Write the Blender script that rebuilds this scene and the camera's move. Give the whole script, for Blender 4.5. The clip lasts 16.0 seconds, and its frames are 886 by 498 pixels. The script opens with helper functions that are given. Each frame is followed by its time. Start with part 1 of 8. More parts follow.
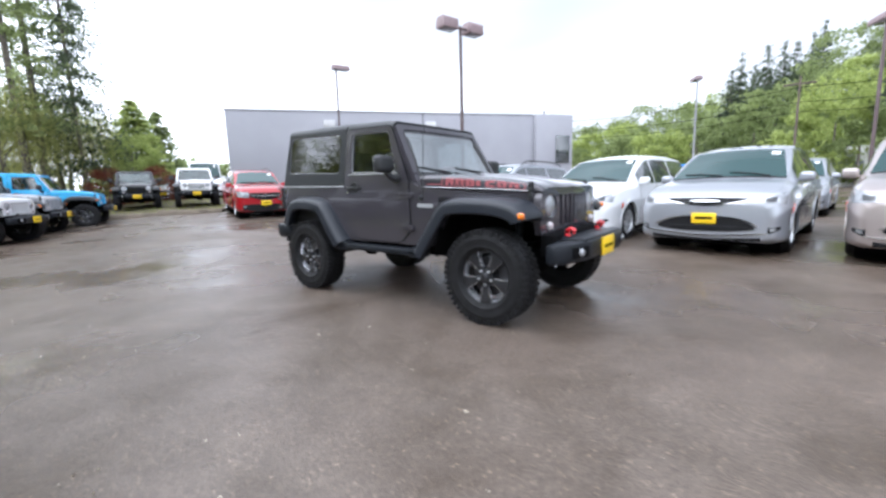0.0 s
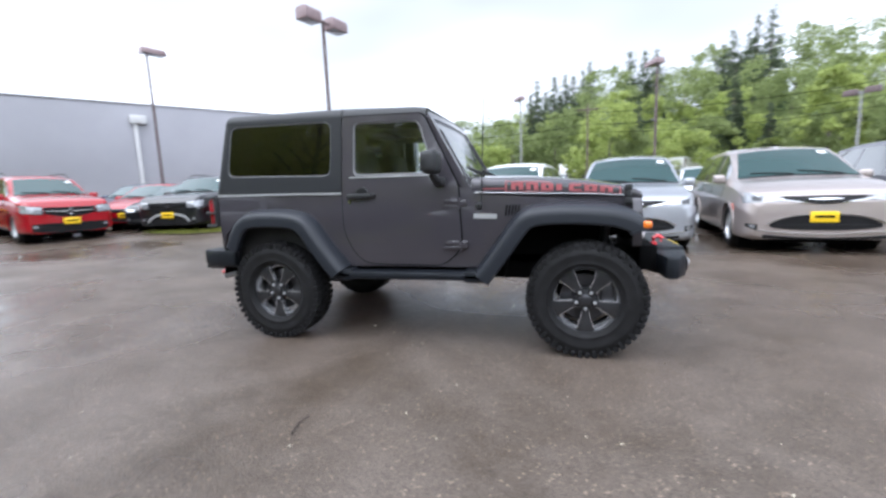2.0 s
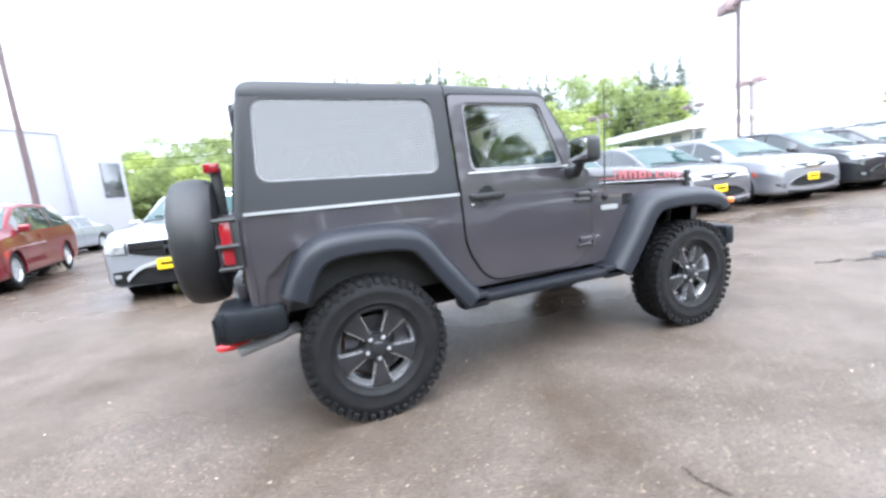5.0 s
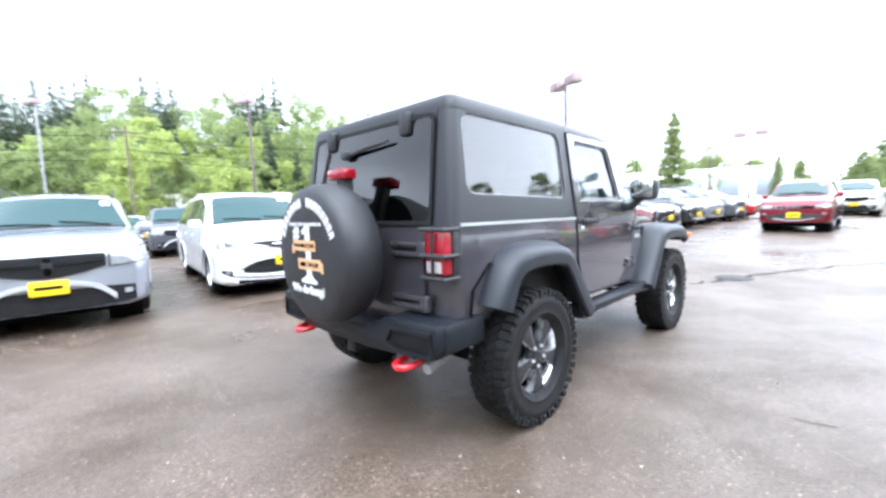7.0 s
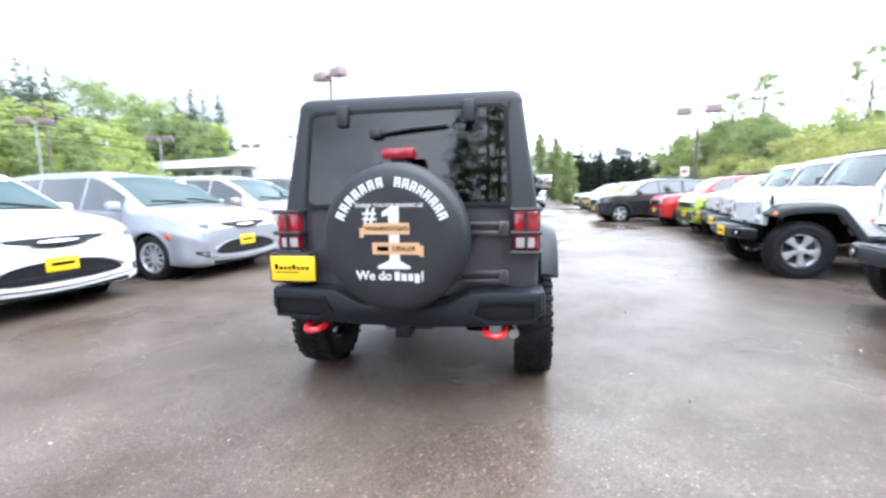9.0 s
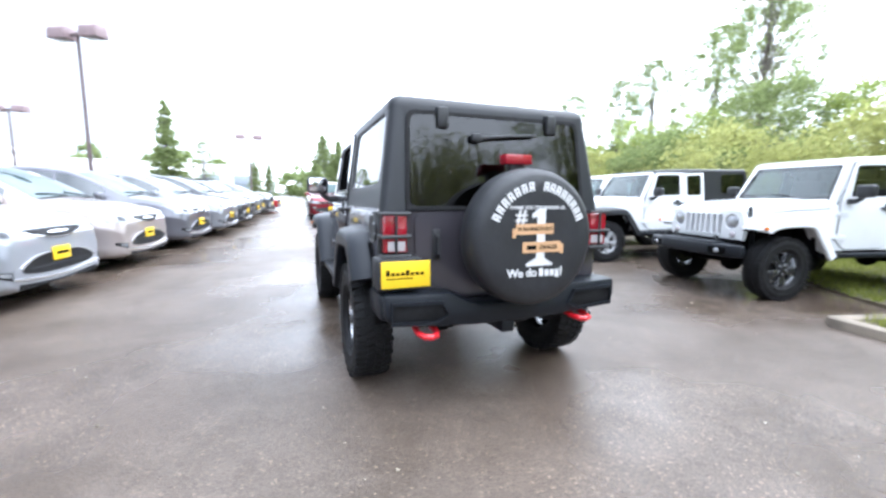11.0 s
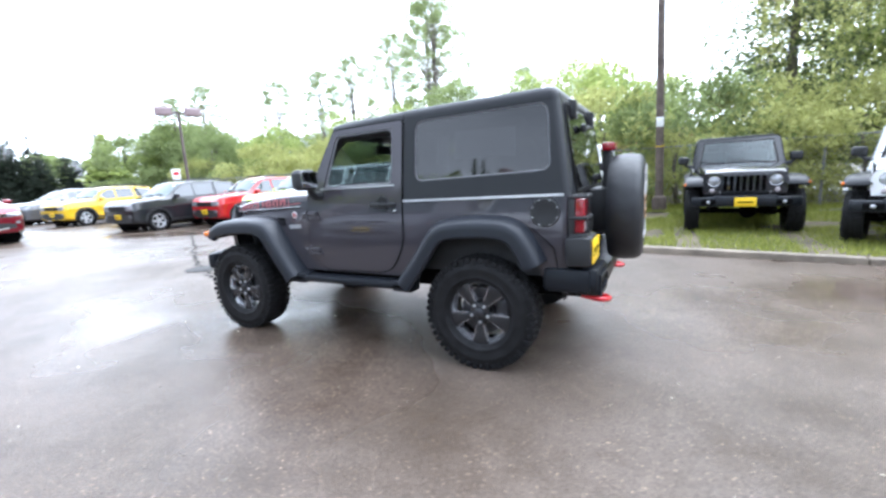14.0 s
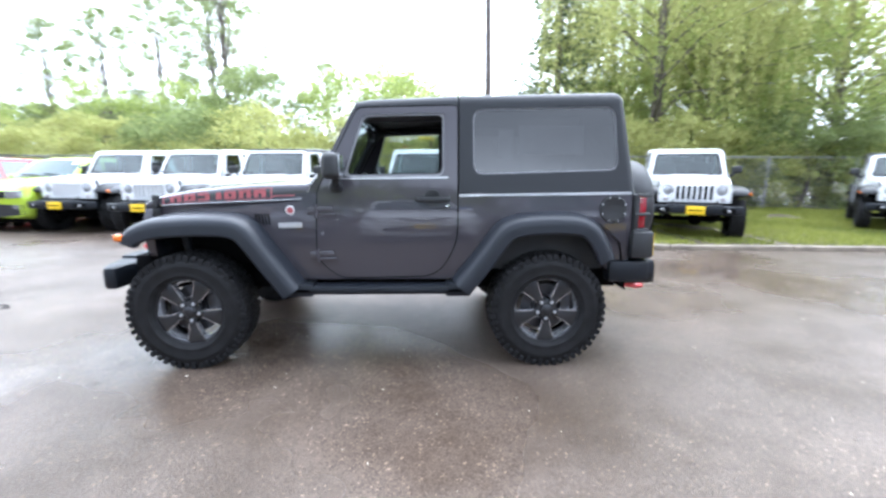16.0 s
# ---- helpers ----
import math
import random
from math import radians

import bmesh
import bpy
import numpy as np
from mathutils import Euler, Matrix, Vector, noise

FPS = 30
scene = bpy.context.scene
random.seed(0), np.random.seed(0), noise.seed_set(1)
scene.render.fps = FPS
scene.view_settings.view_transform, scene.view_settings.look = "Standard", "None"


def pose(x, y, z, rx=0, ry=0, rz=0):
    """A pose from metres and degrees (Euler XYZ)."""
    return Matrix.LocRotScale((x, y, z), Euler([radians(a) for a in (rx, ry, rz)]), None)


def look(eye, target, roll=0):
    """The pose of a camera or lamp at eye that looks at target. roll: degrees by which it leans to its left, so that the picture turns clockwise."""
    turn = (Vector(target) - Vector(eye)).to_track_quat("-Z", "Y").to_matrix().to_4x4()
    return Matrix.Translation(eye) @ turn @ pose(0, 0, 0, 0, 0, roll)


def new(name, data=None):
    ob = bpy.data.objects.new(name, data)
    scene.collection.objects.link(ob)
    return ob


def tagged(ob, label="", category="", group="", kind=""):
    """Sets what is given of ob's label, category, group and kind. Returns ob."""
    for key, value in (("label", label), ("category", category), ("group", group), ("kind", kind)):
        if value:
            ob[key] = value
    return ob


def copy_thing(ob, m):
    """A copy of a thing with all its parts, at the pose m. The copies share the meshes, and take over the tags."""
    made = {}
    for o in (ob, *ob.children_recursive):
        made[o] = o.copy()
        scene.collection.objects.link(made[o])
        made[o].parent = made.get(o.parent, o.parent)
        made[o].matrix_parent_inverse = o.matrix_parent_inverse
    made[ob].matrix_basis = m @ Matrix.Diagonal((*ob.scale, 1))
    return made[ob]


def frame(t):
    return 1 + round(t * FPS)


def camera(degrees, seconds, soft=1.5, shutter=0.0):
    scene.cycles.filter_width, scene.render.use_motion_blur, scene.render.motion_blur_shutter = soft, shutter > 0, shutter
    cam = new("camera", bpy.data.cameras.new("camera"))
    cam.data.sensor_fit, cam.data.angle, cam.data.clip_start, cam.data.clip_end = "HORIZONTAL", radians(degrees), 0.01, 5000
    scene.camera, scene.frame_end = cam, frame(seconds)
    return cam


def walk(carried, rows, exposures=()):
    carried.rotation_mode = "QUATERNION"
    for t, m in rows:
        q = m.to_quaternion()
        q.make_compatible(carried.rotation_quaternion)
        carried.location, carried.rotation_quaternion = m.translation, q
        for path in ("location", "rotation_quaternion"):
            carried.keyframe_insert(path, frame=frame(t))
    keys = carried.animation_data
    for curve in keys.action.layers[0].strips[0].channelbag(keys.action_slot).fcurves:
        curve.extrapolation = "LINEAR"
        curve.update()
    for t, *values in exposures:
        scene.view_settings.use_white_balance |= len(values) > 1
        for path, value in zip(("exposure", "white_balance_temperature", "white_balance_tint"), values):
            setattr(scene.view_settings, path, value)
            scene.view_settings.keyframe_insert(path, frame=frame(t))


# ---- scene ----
cam = camera(93.3, 16.0, soft=2.7, shutter=0.5)
PATH = [
    (0, (3.037, -3.684, 1.142), (1.806, -2.135, 0.848), -1.6),
    (0.5, (2.522, -3.692, 1.156), (1.31, -2.122, 0.897), -0.7),
    (1, (2.008, -3.729, 1.149), (1.021, -2.014, 0.86), -0.9),
    (1.5, (1.512, -3.721, 1.164), (0.711, -1.914, 0.859), -2.1),
    (2, (1.033, -3.753, 1.174), (0.502, -1.845, 0.894), -2.2),
    (2.5, (0.579, -3.716, 1.2), (0.277, -1.758, 0.922), -3.2),
    (3, (0.184, -3.571, 1.204), (0.084, -1.585, 0.981), -0.1),
    (3.5, (-0.266, -3.468, 1.178), (-0.048, -1.492, 0.953), 1.6),
    (4, (-0.692, -3.314, 1.21), (-0.313, -1.373, 0.94), 1.0),
    (4.2, (-0.868, -3.256, 1.190), (-0.436, -1.321, 0.928), -1.35),
    (6.3, (-2.801, -2.571, 1.288), (-1.617, -0.985, 0.995), -5.9),
    (6.5, (-2.944, -2.462, 1.282), (-1.695, -0.923, 1.015), -5.8),
    (7, (-3.278, -2.149, 1.28), (-1.868, -0.744, 1.084), -2.1),
    (7.5, (-3.625, -1.805, 1.277), (-1.992, -0.671, 1.055), -1.0),
    (8, (-3.851, -1.406, 1.267), (-2.076, -0.515, 1.029), -0.3),
    (8.5, (-4.074, -1.033, 1.263), (-2.189, -0.397, 1.054), -1.0),
    (9, (-4.227, -0.621, 1.276), (-2.271, -0.301, 1.009), -1.0),
    (9.5, (-4.313, -0.184, 1.287), (-2.331, -0.083, 1.043), -0.4),
    (10, (-4.366, 0.305, 1.303), (-2.395, 0.083, 1.047), -1.2),
    (10.2, (-4.338, 0.499, 1.286), (-2.382, 0.174, 1.021), -1.1),
    (12.3, (-3.627, 2.412, 1.309), (-2.138, 1.104, 1.039), 0.8),
    (12.5, (-3.508, 2.533, 1.331), (-2.089, 1.155, 1.038), 0.3),
    (13, (-3.139, 2.867, 1.286), (-1.852, 1.368, 0.976), -0.8),
    (13.5, (-2.759, 3.175, 1.312), (-1.69, 1.511, 1.01), -2.7),
    (14, (-2.3, 3.399, 1.342), (-1.381, 1.656, 0.999), -3.0),
    (14.5, (-1.82, 3.584, 1.339), (-1.08, 1.757, 0.998), -1.9),
    (15, (-1.311, 3.692, 1.36), (-0.829, 1.786, 0.993), -1.0),
    (15.5, (-0.83, 3.658, 1.354), (-0.572, 1.706, 1.003), -0.5),
    (16, (-0.413, 3.589, 1.334), (-0.472, 1.624, 0.969), 0.2),
]
EXPOSURES = [(t, s, 5800 if t < 5 else 5650 if t < 12 else 5500, 12 if t < 3 else 10.5) for t, s in ((0, 1.62), (1.0, 1.52), (2.0, 1.57), (2.5, 1.86), (3.5, 2.24), (4.0, 2.42), (6.5, 2.67), (7.5, 2.52), (8.5, 2.38), (10.0, 2.37), (12.5, 2.22), (14.0, 2.33), (16.0, 2.57))]
walk(cam, [(t, look(eye, target, roll)) for t, eye, target, roll in PATH], EXPOSURES)

# ---------------- world and light ----------------
world = bpy.data.worlds.new("overcast_sky")
scene.world = world
world.use_nodes = True
wn, wl_ = world.node_tree.nodes, world.node_tree.links
wn.clear()
w_out = wn.new("ShaderNodeOutputWorld")
w_bg = wn.new("ShaderNodeBackground")
w_sky = wn.new("ShaderNodeTexSky")
w_sky.sky_type = 'NISHITA'
w_sky.sun_disc = False
w_sky.sun_elevation, w_sky.sun_rotation = radians(48), radians(200)
w_co = wn.new("ShaderNodeTexCoord")
w_map = wn.new("ShaderNodeMapping")
w_map.inputs["Scale"].default_value = (1.0, 1.0, 2.6)
w_noise = wn.new("ShaderNodeTexNoise")
w_noise.inputs["Scale"].default_value = 0.9
w_noise.inputs["Detail"].default_value = 3
w_noise.inputs["Roughness"].default_value = 0.5
w_ramp = wn.new("ShaderNodeValToRGB")
w_ramp.color_ramp.elements[0].position, w_ramp.color_ramp.elements[0].color = 0.02, (0.135, 0.141, 0.149, 1)
w_ramp.color_ramp.elements[1].position, w_ramp.color_ramp.elements[1].color = 0.88, (0.86, 0.868, 0.865, 1)
w_mid = w_ramp.color_ramp.elements.new(0.47)
w_mid.color = (0.74, 0.752, 0.765, 1)
w_low = w_ramp.color_ramp.elements.new(0.26)
w_low.color = (0.30, 0.307, 0.315, 1)
w_gain = wn.new("ShaderNodeMix")
w_gain.data_type = 'RGBA'
w_gain.inputs["Factor"].default_value = 0.97
w_scale = wn.new("ShaderNodeVectorMath")
w_scale.operation = 'SCALE'
w_scale.inputs["Scale"].default_value = 0.10
wl_.new(w_co.outputs["Generated"], w_map.inputs["Vector"])
wl_.new(w_map.outputs["Vector"], w_noise.inputs["Vector"])
w_dot = wn.new("ShaderNodeVectorMath")
w_dot.operation = 'DOT_PRODUCT'
w_dot.inputs[1].default_value = (-0.24, -0.76, 0.18)
wl_.new(w_co.outputs["Generated"], w_dot.inputs[0])
w_sum = wn.new("ShaderNodeMath")
w_sum.operation = 'MULTIPLY_ADD'
w_sum.inputs[1].default_value = 0.54
wl_.new(w_dot.outputs["Value"], w_sum.inputs[0])
wl_.new(w_noise.outputs["Fac"], w_sum.inputs[2])
wl_.new(w_sum.outputs["Value"], w_ramp.inputs["Fac"])
wl_.new(w_sky.outputs["Color"], w_scale.inputs[0])
wl_.new(w_scale.outputs["Vector"], w_gain.inputs["A"])
wl_.new(w_ramp.outputs["Color"], w_gain.inputs["B"])
wl_.new(w_gain.outputs["Result"], w_bg.inputs["Color"])
w_bg.inputs["Strength"].default_value = 1.32
wl_.new(w_bg.outputs["Background"], w_out.inputs["Surface"])

sun = new("sun", bpy.data.lights.new("sun", 'SUN'))
sun.data.energy, sun.data.angle, sun.data.color = 0.5, radians(50), (1.0, 0.97, 0.92)
sun.matrix_world = look((0, 0, 30), (8, 14, 0))


# ---------------- materials ----------------
def material(name, color, rough=0.5, metal=0.0, vary=0.0, scale=8.0, bump=0.0, coat=0.0, fine=0.0, spec=0.5):
    """A surface with large and fine variation of tone, and relief."""
    m = bpy.data.materials.new(name)
    m.use_nodes = True
    n, l = m.node_tree.nodes, m.node_tree.links
    b = n["Principled BSDF"]
    b.inputs["Base Color"].default_value = (*color, 1)
    b.inputs["Roughness"].default_value = rough
    b.inputs["Metallic"].default_value = metal
    b.inputs["Coat Weight"].default_value = coat
    b.inputs["Coat Roughness"].default_value = 0.03
    b.inputs["Specular IOR Level"].default_value = spec
    if vary or bump:
        co = n.new("ShaderNodeTexCoord")
        a = n.new("ShaderNodeTexNoise")
        a.inputs["Scale"].default_value, a.inputs["Detail"].default_value = scale, 6
        l.new(co.outputs["Object"], a.inputs["Vector"])
        if vary:
            mr = n.new("ShaderNodeMapRange")
            mr.inputs["From Min"].default_value, mr.inputs["From Max"].default_value = 0.3, 0.7
            mr.inputs["To Min"].default_value, mr.inputs["To Max"].default_value = 1 - vary, 1 + vary
            l.new(a.outputs["Fac"], mr.inputs["Value"])
            hs = n.new("ShaderNodeHueSaturation")
            hs.inputs["Color"].default_value = (*color, 1)
            l.new(mr.outputs["Result"], hs.inputs["Value"])
            l.new(hs.outputs["Color"], b.inputs["Base Color"])
        if bump:
            f = n.new("ShaderNodeTexNoise")
            f.inputs["Scale"].default_value, f.inputs["Detail"].default_value = fine or scale * 8, 4
            l.new(co.outputs["Object"], f.inputs["Vector"])
            bp = n.new("ShaderNodeBump")
            bp.inputs["Strength"].default_value, bp.inputs["Distance"].default_value = bump, 0.01
            l.new(f.outputs["Fac"], bp.inputs["Height"])
            l.new(bp.outputs["Normal"], b.inputs["Normal"])
    return m


def paint_material(name, metal=0.0, rough=0.35, flake=0.0):
    """Car paint whose colour is the object's own; clear coat, fine flakes, a film of road dust."""
    m = bpy.data.materials.new(name)
    m.use_nodes = True
    n, l = m.node_tree.nodes, m.node_tree.links
    b = n["Principled BSDF"]
    info = n.new("ShaderNodeObjectInfo")
    co = n.new("ShaderNodeTexCoord")
    a = n.new("ShaderNodeTexNoise")
    a.inputs["Scale"].default_value, a.inputs["Detail"].default_value = 3.0, 6
    l.new(co.outputs["Object"], a.inputs["Vector"])
    hs = n.new("ShaderNodeHueSaturation")
    mr = n.new("ShaderNodeMapRange")
    mr.inputs["To Min"].default_value, mr.inputs["To Max"].default_value = 0.92, 1.08
    l.new(a.outputs["Fac"], mr.inputs["Value"])
    l.new(mr.outputs["Result"], hs.inputs["Value"])
    l.new(info.outputs["Color"], hs.inputs["Color"])
    l.new(hs.outputs["Color"], b.inputs["Base Color"])
    b.inputs["Metallic"].default_value = metal
    b.inputs["Roughness"].default_value = rough
    b.inputs["Specular IOR Level"].default_value = 0.1
    b.inputs["Coat Weight"].default_value = 1.0
    b.inputs["Coat Roughness"].default_value = 0.03
    b.inputs["Coat IOR"].default_value = 1.6
    return m


PAINT = paint_material("car_paint", 0.0, 0.4)
PAINT_METAL = paint_material("metallic_car_paint", 0.55, 0.38)
BLACK_PLASTIC = material("black_textured_plastic", (0.016, 0.017, 0.019), 0.5, vary=0.2, scale=5, bump=0.15, fine=400)
GLOSS_BLACK = material("gloss_black", (0.012, 0.012, 0.014), 0.12, coat=0.5)
DARK_GLASS = material("tinted_glass", (0.030, 0.038, 0.042), 0.03, spec=1.0, coat=1.0)
SCREEN_GLASS = material("green_tinted_windshield", (0.018, 0.050, 0.050), 0.04, spec=0.45)
GRILLE_BLACK = material("black_grille_mesh", (0.008, 0.008, 0.009), 0.6, vary=0.3, scale=30, bump=0.6, fine=120, spec=0.2)
BEZEL = material("dark_lamp_bezel", (0.05, 0.052, 0.058), 0.25, spec=0.4)
RUBBER = material("tyre_rubber", (0.0125, 0.0125, 0.0135), 0.6, vary=0.3, scale=12, bump=0.3, fine=160, spec=0.20)
ALLOY = material("silver_alloy", (0.58, 0.59, 0.61), 0.26, 0.55, vary=0.08)
BRIGHT_TRIM = material("satin_silver_trim", (0.52, 0.53, 0.55), 0.28, 0.4, vary=0.05)
CHROME = material("chrome", (0.75, 0.76, 0.78), 0.08, 1.0)
LAMP = material("headlight_lens", (0.34, 0.35, 0.37), 0.14, 0.35, coat=0.6, vary=0.35, scale=14)
MARKER = material("orange_red_marker", (0.62, 0.06, 0.015), 0.2, coat=0.6)
RED_LENS = material("red_lens", (0.26, 0.005, 0.014), 0.15, coat=0.5)
AMBER = material("amber_lens", (0.75, 0.18, 0.01), 0.15, coat=1.0)
YELLOW = material("yellow_dealer_plate", (0.86, 0.58, 0.01), 0.4, vary=0.05)
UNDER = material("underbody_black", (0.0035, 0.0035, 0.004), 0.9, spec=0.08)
WHITE_CARD = material("white_paper", (0.8, 0.8, 0.78), 0.6)
GREY_WALL = material("grey_building_paint", (0.315, 0.315, 0.345), 0.8, vary=0.06, scale=0.4, bump=0.1, fine=40)
CONCRETE = material("kerb_concrete", (0.20, 0.168, 0.130), 0.85, vary=0.35, scale=3, bump=0.5, fine=60)
POLE_BROWN = material("brown_painted_steel", (0.10, 0.07, 0.07), 0.5, vary=0.15)
LANTERN = material("faded_brown_lantern", (0.24, 0.175, 0.18), 0.5, vary=0.12)
POLE_GREY = material("grey_steel_pole", (0.25, 0.25, 0.26), 0.5, vary=0.15)
WOOD_POLE = material("weathered_pole_wood", (0.11, 0.085, 0.07), 0.85, vary=0.35, scale=6, bump=0.6, fine=30)
PALE_PIPE = material("pale_grey_pipe_paint", (0.56, 0.56, 0.57), 0.6, vary=0.1, scale=2)
WHITE_WALL = material("white_building", (0.75, 0.75, 0.74), 0.7, vary=0.04, scale=0.5)
BARK = material("bark", (0.15, 0.13, 0.11), 0.9, vary=0.4, scale=6, bump=0.8, fine=25)


def leaf_material(name, a, b):
    m = bpy.data.materials.new(name)
    m.use_nodes = True
    n, l = m.node_tree.nodes, m.node_tree.links
    p = n["Principled BSDF"]
    g = n.new("ShaderNodeNewGeometry")
    co = n.new("ShaderNodeTexCoord")
    no = n.new("ShaderNodeTexNoise")
    no.inputs["Scale"].default_value = 0.5
    l.new(co.outputs["Object"], no.inputs["Vector"])
    ad = n.new("ShaderNodeMath")
    ad.operation = 'MULTIPLY_ADD'
    ad.inputs[1].default_value = 0.6
    l.new(g.outputs["Random Per Island"], ad.inputs[0])
    l.new(no.outputs["Fac"], ad.inputs[2])
    r = n.new("ShaderNodeValToRGB")
    r.color_ramp.elements[0].position, r.color_ramp.elements[0].color = 0.35, (*a, 1)
    r.color_ramp.elements[1].position, r.color_ramp.elements[1].color = 1.05, (*b, 1)
    l.new(ad.outputs["Value"], r.inputs["Fac"])
    l.new(r.outputs["Color"], p.inputs["Base Color"])
    p.inputs["Roughness"].default_value = 0.6
    p.inputs["Specular IOR Level"].default_value = 0.15
    tr = n.new("ShaderNodeBsdfTranslucent")
    l.new(r.outputs["Color"], tr.inputs["Color"])
    mx = n.new("ShaderNodeMixShader")
    mx.inputs["Fac"].default_value = 0.58
    l.new(p.outputs["BSDF"], mx.inputs[1])
    l.new(tr.outputs["BSDF"], mx.inputs[2])
    l.new(mx.outputs["Shader"], n["Material Output"].inputs["Surface"])
    return m


LEAF_SPRING = leaf_material("spring_green_leaves", (0.215, 0.270, 0.072), (0.425, 0.490, 0.17))
LEAF_MID = leaf_material("mid_green_leaves", (0.145, 0.185, 0.070), (0.305, 0.36, 0.155))
LEAF_DARK = leaf_material("conifer_needles", (0.046, 0.064, 0.042), (0.125, 0.155, 0.095))
LEAF_OLIVE = leaf_material("willow_leaves", (0.295, 0.310, 0.105), (0.50, 0.51, 0.20))
LEAF_CEDAR = leaf_material("deep_green_needles", (0.065, 0.088, 0.045), (0.20, 0.235, 0.12))
LEAF_FAR = leaf_material("far_conifer_needles", (0.020, 0.028, 0.022), (0.055, 0.068, 0.048))
LEAF_RED = leaf_material("reddish_shrub_leaves", (0.10, 0.03, 0.02), (0.22, 0.08, 0.05))


def asphalt_material():
    """Worn wet asphalt: grit, brownish stains, damp films and puddles."""
    m = bpy.data.materials.new("wet_asphalt")
    m.use_nodes = True
    n, l = m.node_tree.nodes, m.node_tree.links
    b = n["Principled BSDF"]
    co = n.new("ShaderNodeTexCoord")

    def nz(scale, detail, rough=0.55):
        t = n.new("ShaderNodeTexNoise")
        t.inputs["Scale"].default_value, t.inputs["Detail"].default_value, t.inputs["Roughness"].default_value = scale, detail, rough
        l.new(co.outputs["Object"], t.inputs["Vector"])
        return t.outputs["Fac"]

    def ramp(src, stops):
        r = n.new("ShaderNodeValToRGB")
        e = r.color_ramp.elements
        e[0].position, e[0].color = stops[0][0], (*stops[0][1], 1)
        e[1].position, e[1].color = stops[-1][0], (*stops[-1][1], 1)
        for p, c in stops[1:-1]:
            k = e.new(p)
            k.color = (*c, 1)
        l.new(src, r.inputs["Fac"])
        return r.outputs["Color"]

    def mix(kind, fac, x, y):
        k = n.new("ShaderNodeMix")
        k.data_type, k.blend_type = 'RGBA', kind
        if isinstance(fac, float):
            k.inputs["Factor"].default_value = fac
        else:
            l.new(fac, k.inputs["Factor"])
        l.new(x, k.inputs["A"])
        l.new(y, k.inputs["B"])
        return k.outputs["Result"]
    large = ramp(nz(0.16, 5), [(0.3, (0.094, 0.070, 0.054)), (0.5, (0.122, 0.098, 0.081)), (0.7, (0.136, 0.116, 0.102))])
    stain = ramp(nz(0.9, 7, 0.65), [(0.33, (0.62, 0.57, 0.50)), (0.52, (1.0, 0.98, 0.96)), (0.68, (1.22, 1.20, 1.18))])
    patch_ = ramp(nz(3.2, 5, 0.6), [(0.35, (0.88, 0.87, 0.85)), (0.65, (1.08, 1.08, 1.08))])
    vo = n.new("ShaderNodeTexVoronoi")
    vo.inputs["Scale"].default_value = 95
    l.new(co.outputs["Object"], vo.inputs["Vector"])
    stones = ramp(vo.outputs["Color"], [(0.12, (0.6, 0.6, 0.6)), (0.5, (0.95, 0.95, 0.95)), (0.84, (1.12, 1.11, 1.09)), (0.95, (2.7, 2.6, 2.4))])
    grit = ramp(nz(160, 3, 0.7), [(0.3, (0.62, 0.62, 0.62)), (0.55, (1.0, 1.0, 1.0)), (0.78, (1.6, 1.57, 1.5))])
    tone = mix('MULTIPLY', 1.0, mix('MULTIPLY', 1.0, large, stain), patch_)
    l.new(mix('MULTIPLY', 0.8, mix('MULTIPLY', 0.95, tone, grit), stones), b.inputs["Base Color"])
    # standing damp: gloss follows slow hollows in the surface
    wet = ramp(nz(0.30, 4), [(0.36, (0.13, 0.13, 0.13)), (0.44, (0.25, 0.25, 0.25)), (0.54, (0.36, 0.36, 0.36)), (0.66, (0.50, 0.50, 0.50))])
    l.new(wet, b.inputs["Roughness"])
    bp = n.new("ShaderNodeBump")
    bp.inputs["Distance"].default_value = 0.012
    rise = ramp(nz(0.30, 4), [(0.36, (0.03, 0.03, 0.03)), (0.50, (0.36, 0.36, 0.36))])
    l.new(rise, bp.inputs["Strength"])
    l.new(mix('ADD', 0.6, nz(60, 6, 0.7), vo.outputs["Distance"]), bp.inputs["Height"])
    l.new(bp.outputs["Normal"], b.inputs["Normal"])
    b.inputs["Specular IOR Level"].default_value = 0.23
    return m


ASPHALT = asphalt_material()
GRASS_SOIL = material("grass_soil", (0.085, 0.070, 0.040), 0.9, vary=0.45, scale=1.2, bump=0.6, fine=40)
HILL = material("hillside_undergrowth", (0.05, 0.08, 0.025), 0.95, vary=0.5, scale=0.05)


# ---------------- mesh helpers ----------------
def part(name, bm, mat, parent=None, label="", color=None, smooth=True):
    """Links a bmesh as one mesh object, under its thing if given."""
    me = bpy.data.meshes.new(name)
    bm.normal_update()
    bm.to_mesh(me)
    bm.free()
    if smooth:
        me.shade_smooth()
        me.set_sharp_from_angle(angle=radians(38))
    me.materials.append(mat)
    ob = new(name, me)
    if color:
        ob.color = (*color, 1)
    if parent:
        ob.parent = parent
    if label:
        ob["label"] = label
    return ob


def thing(name, label, category, group="", kind=""):
    return tagged(new(name), label, category, group, kind)


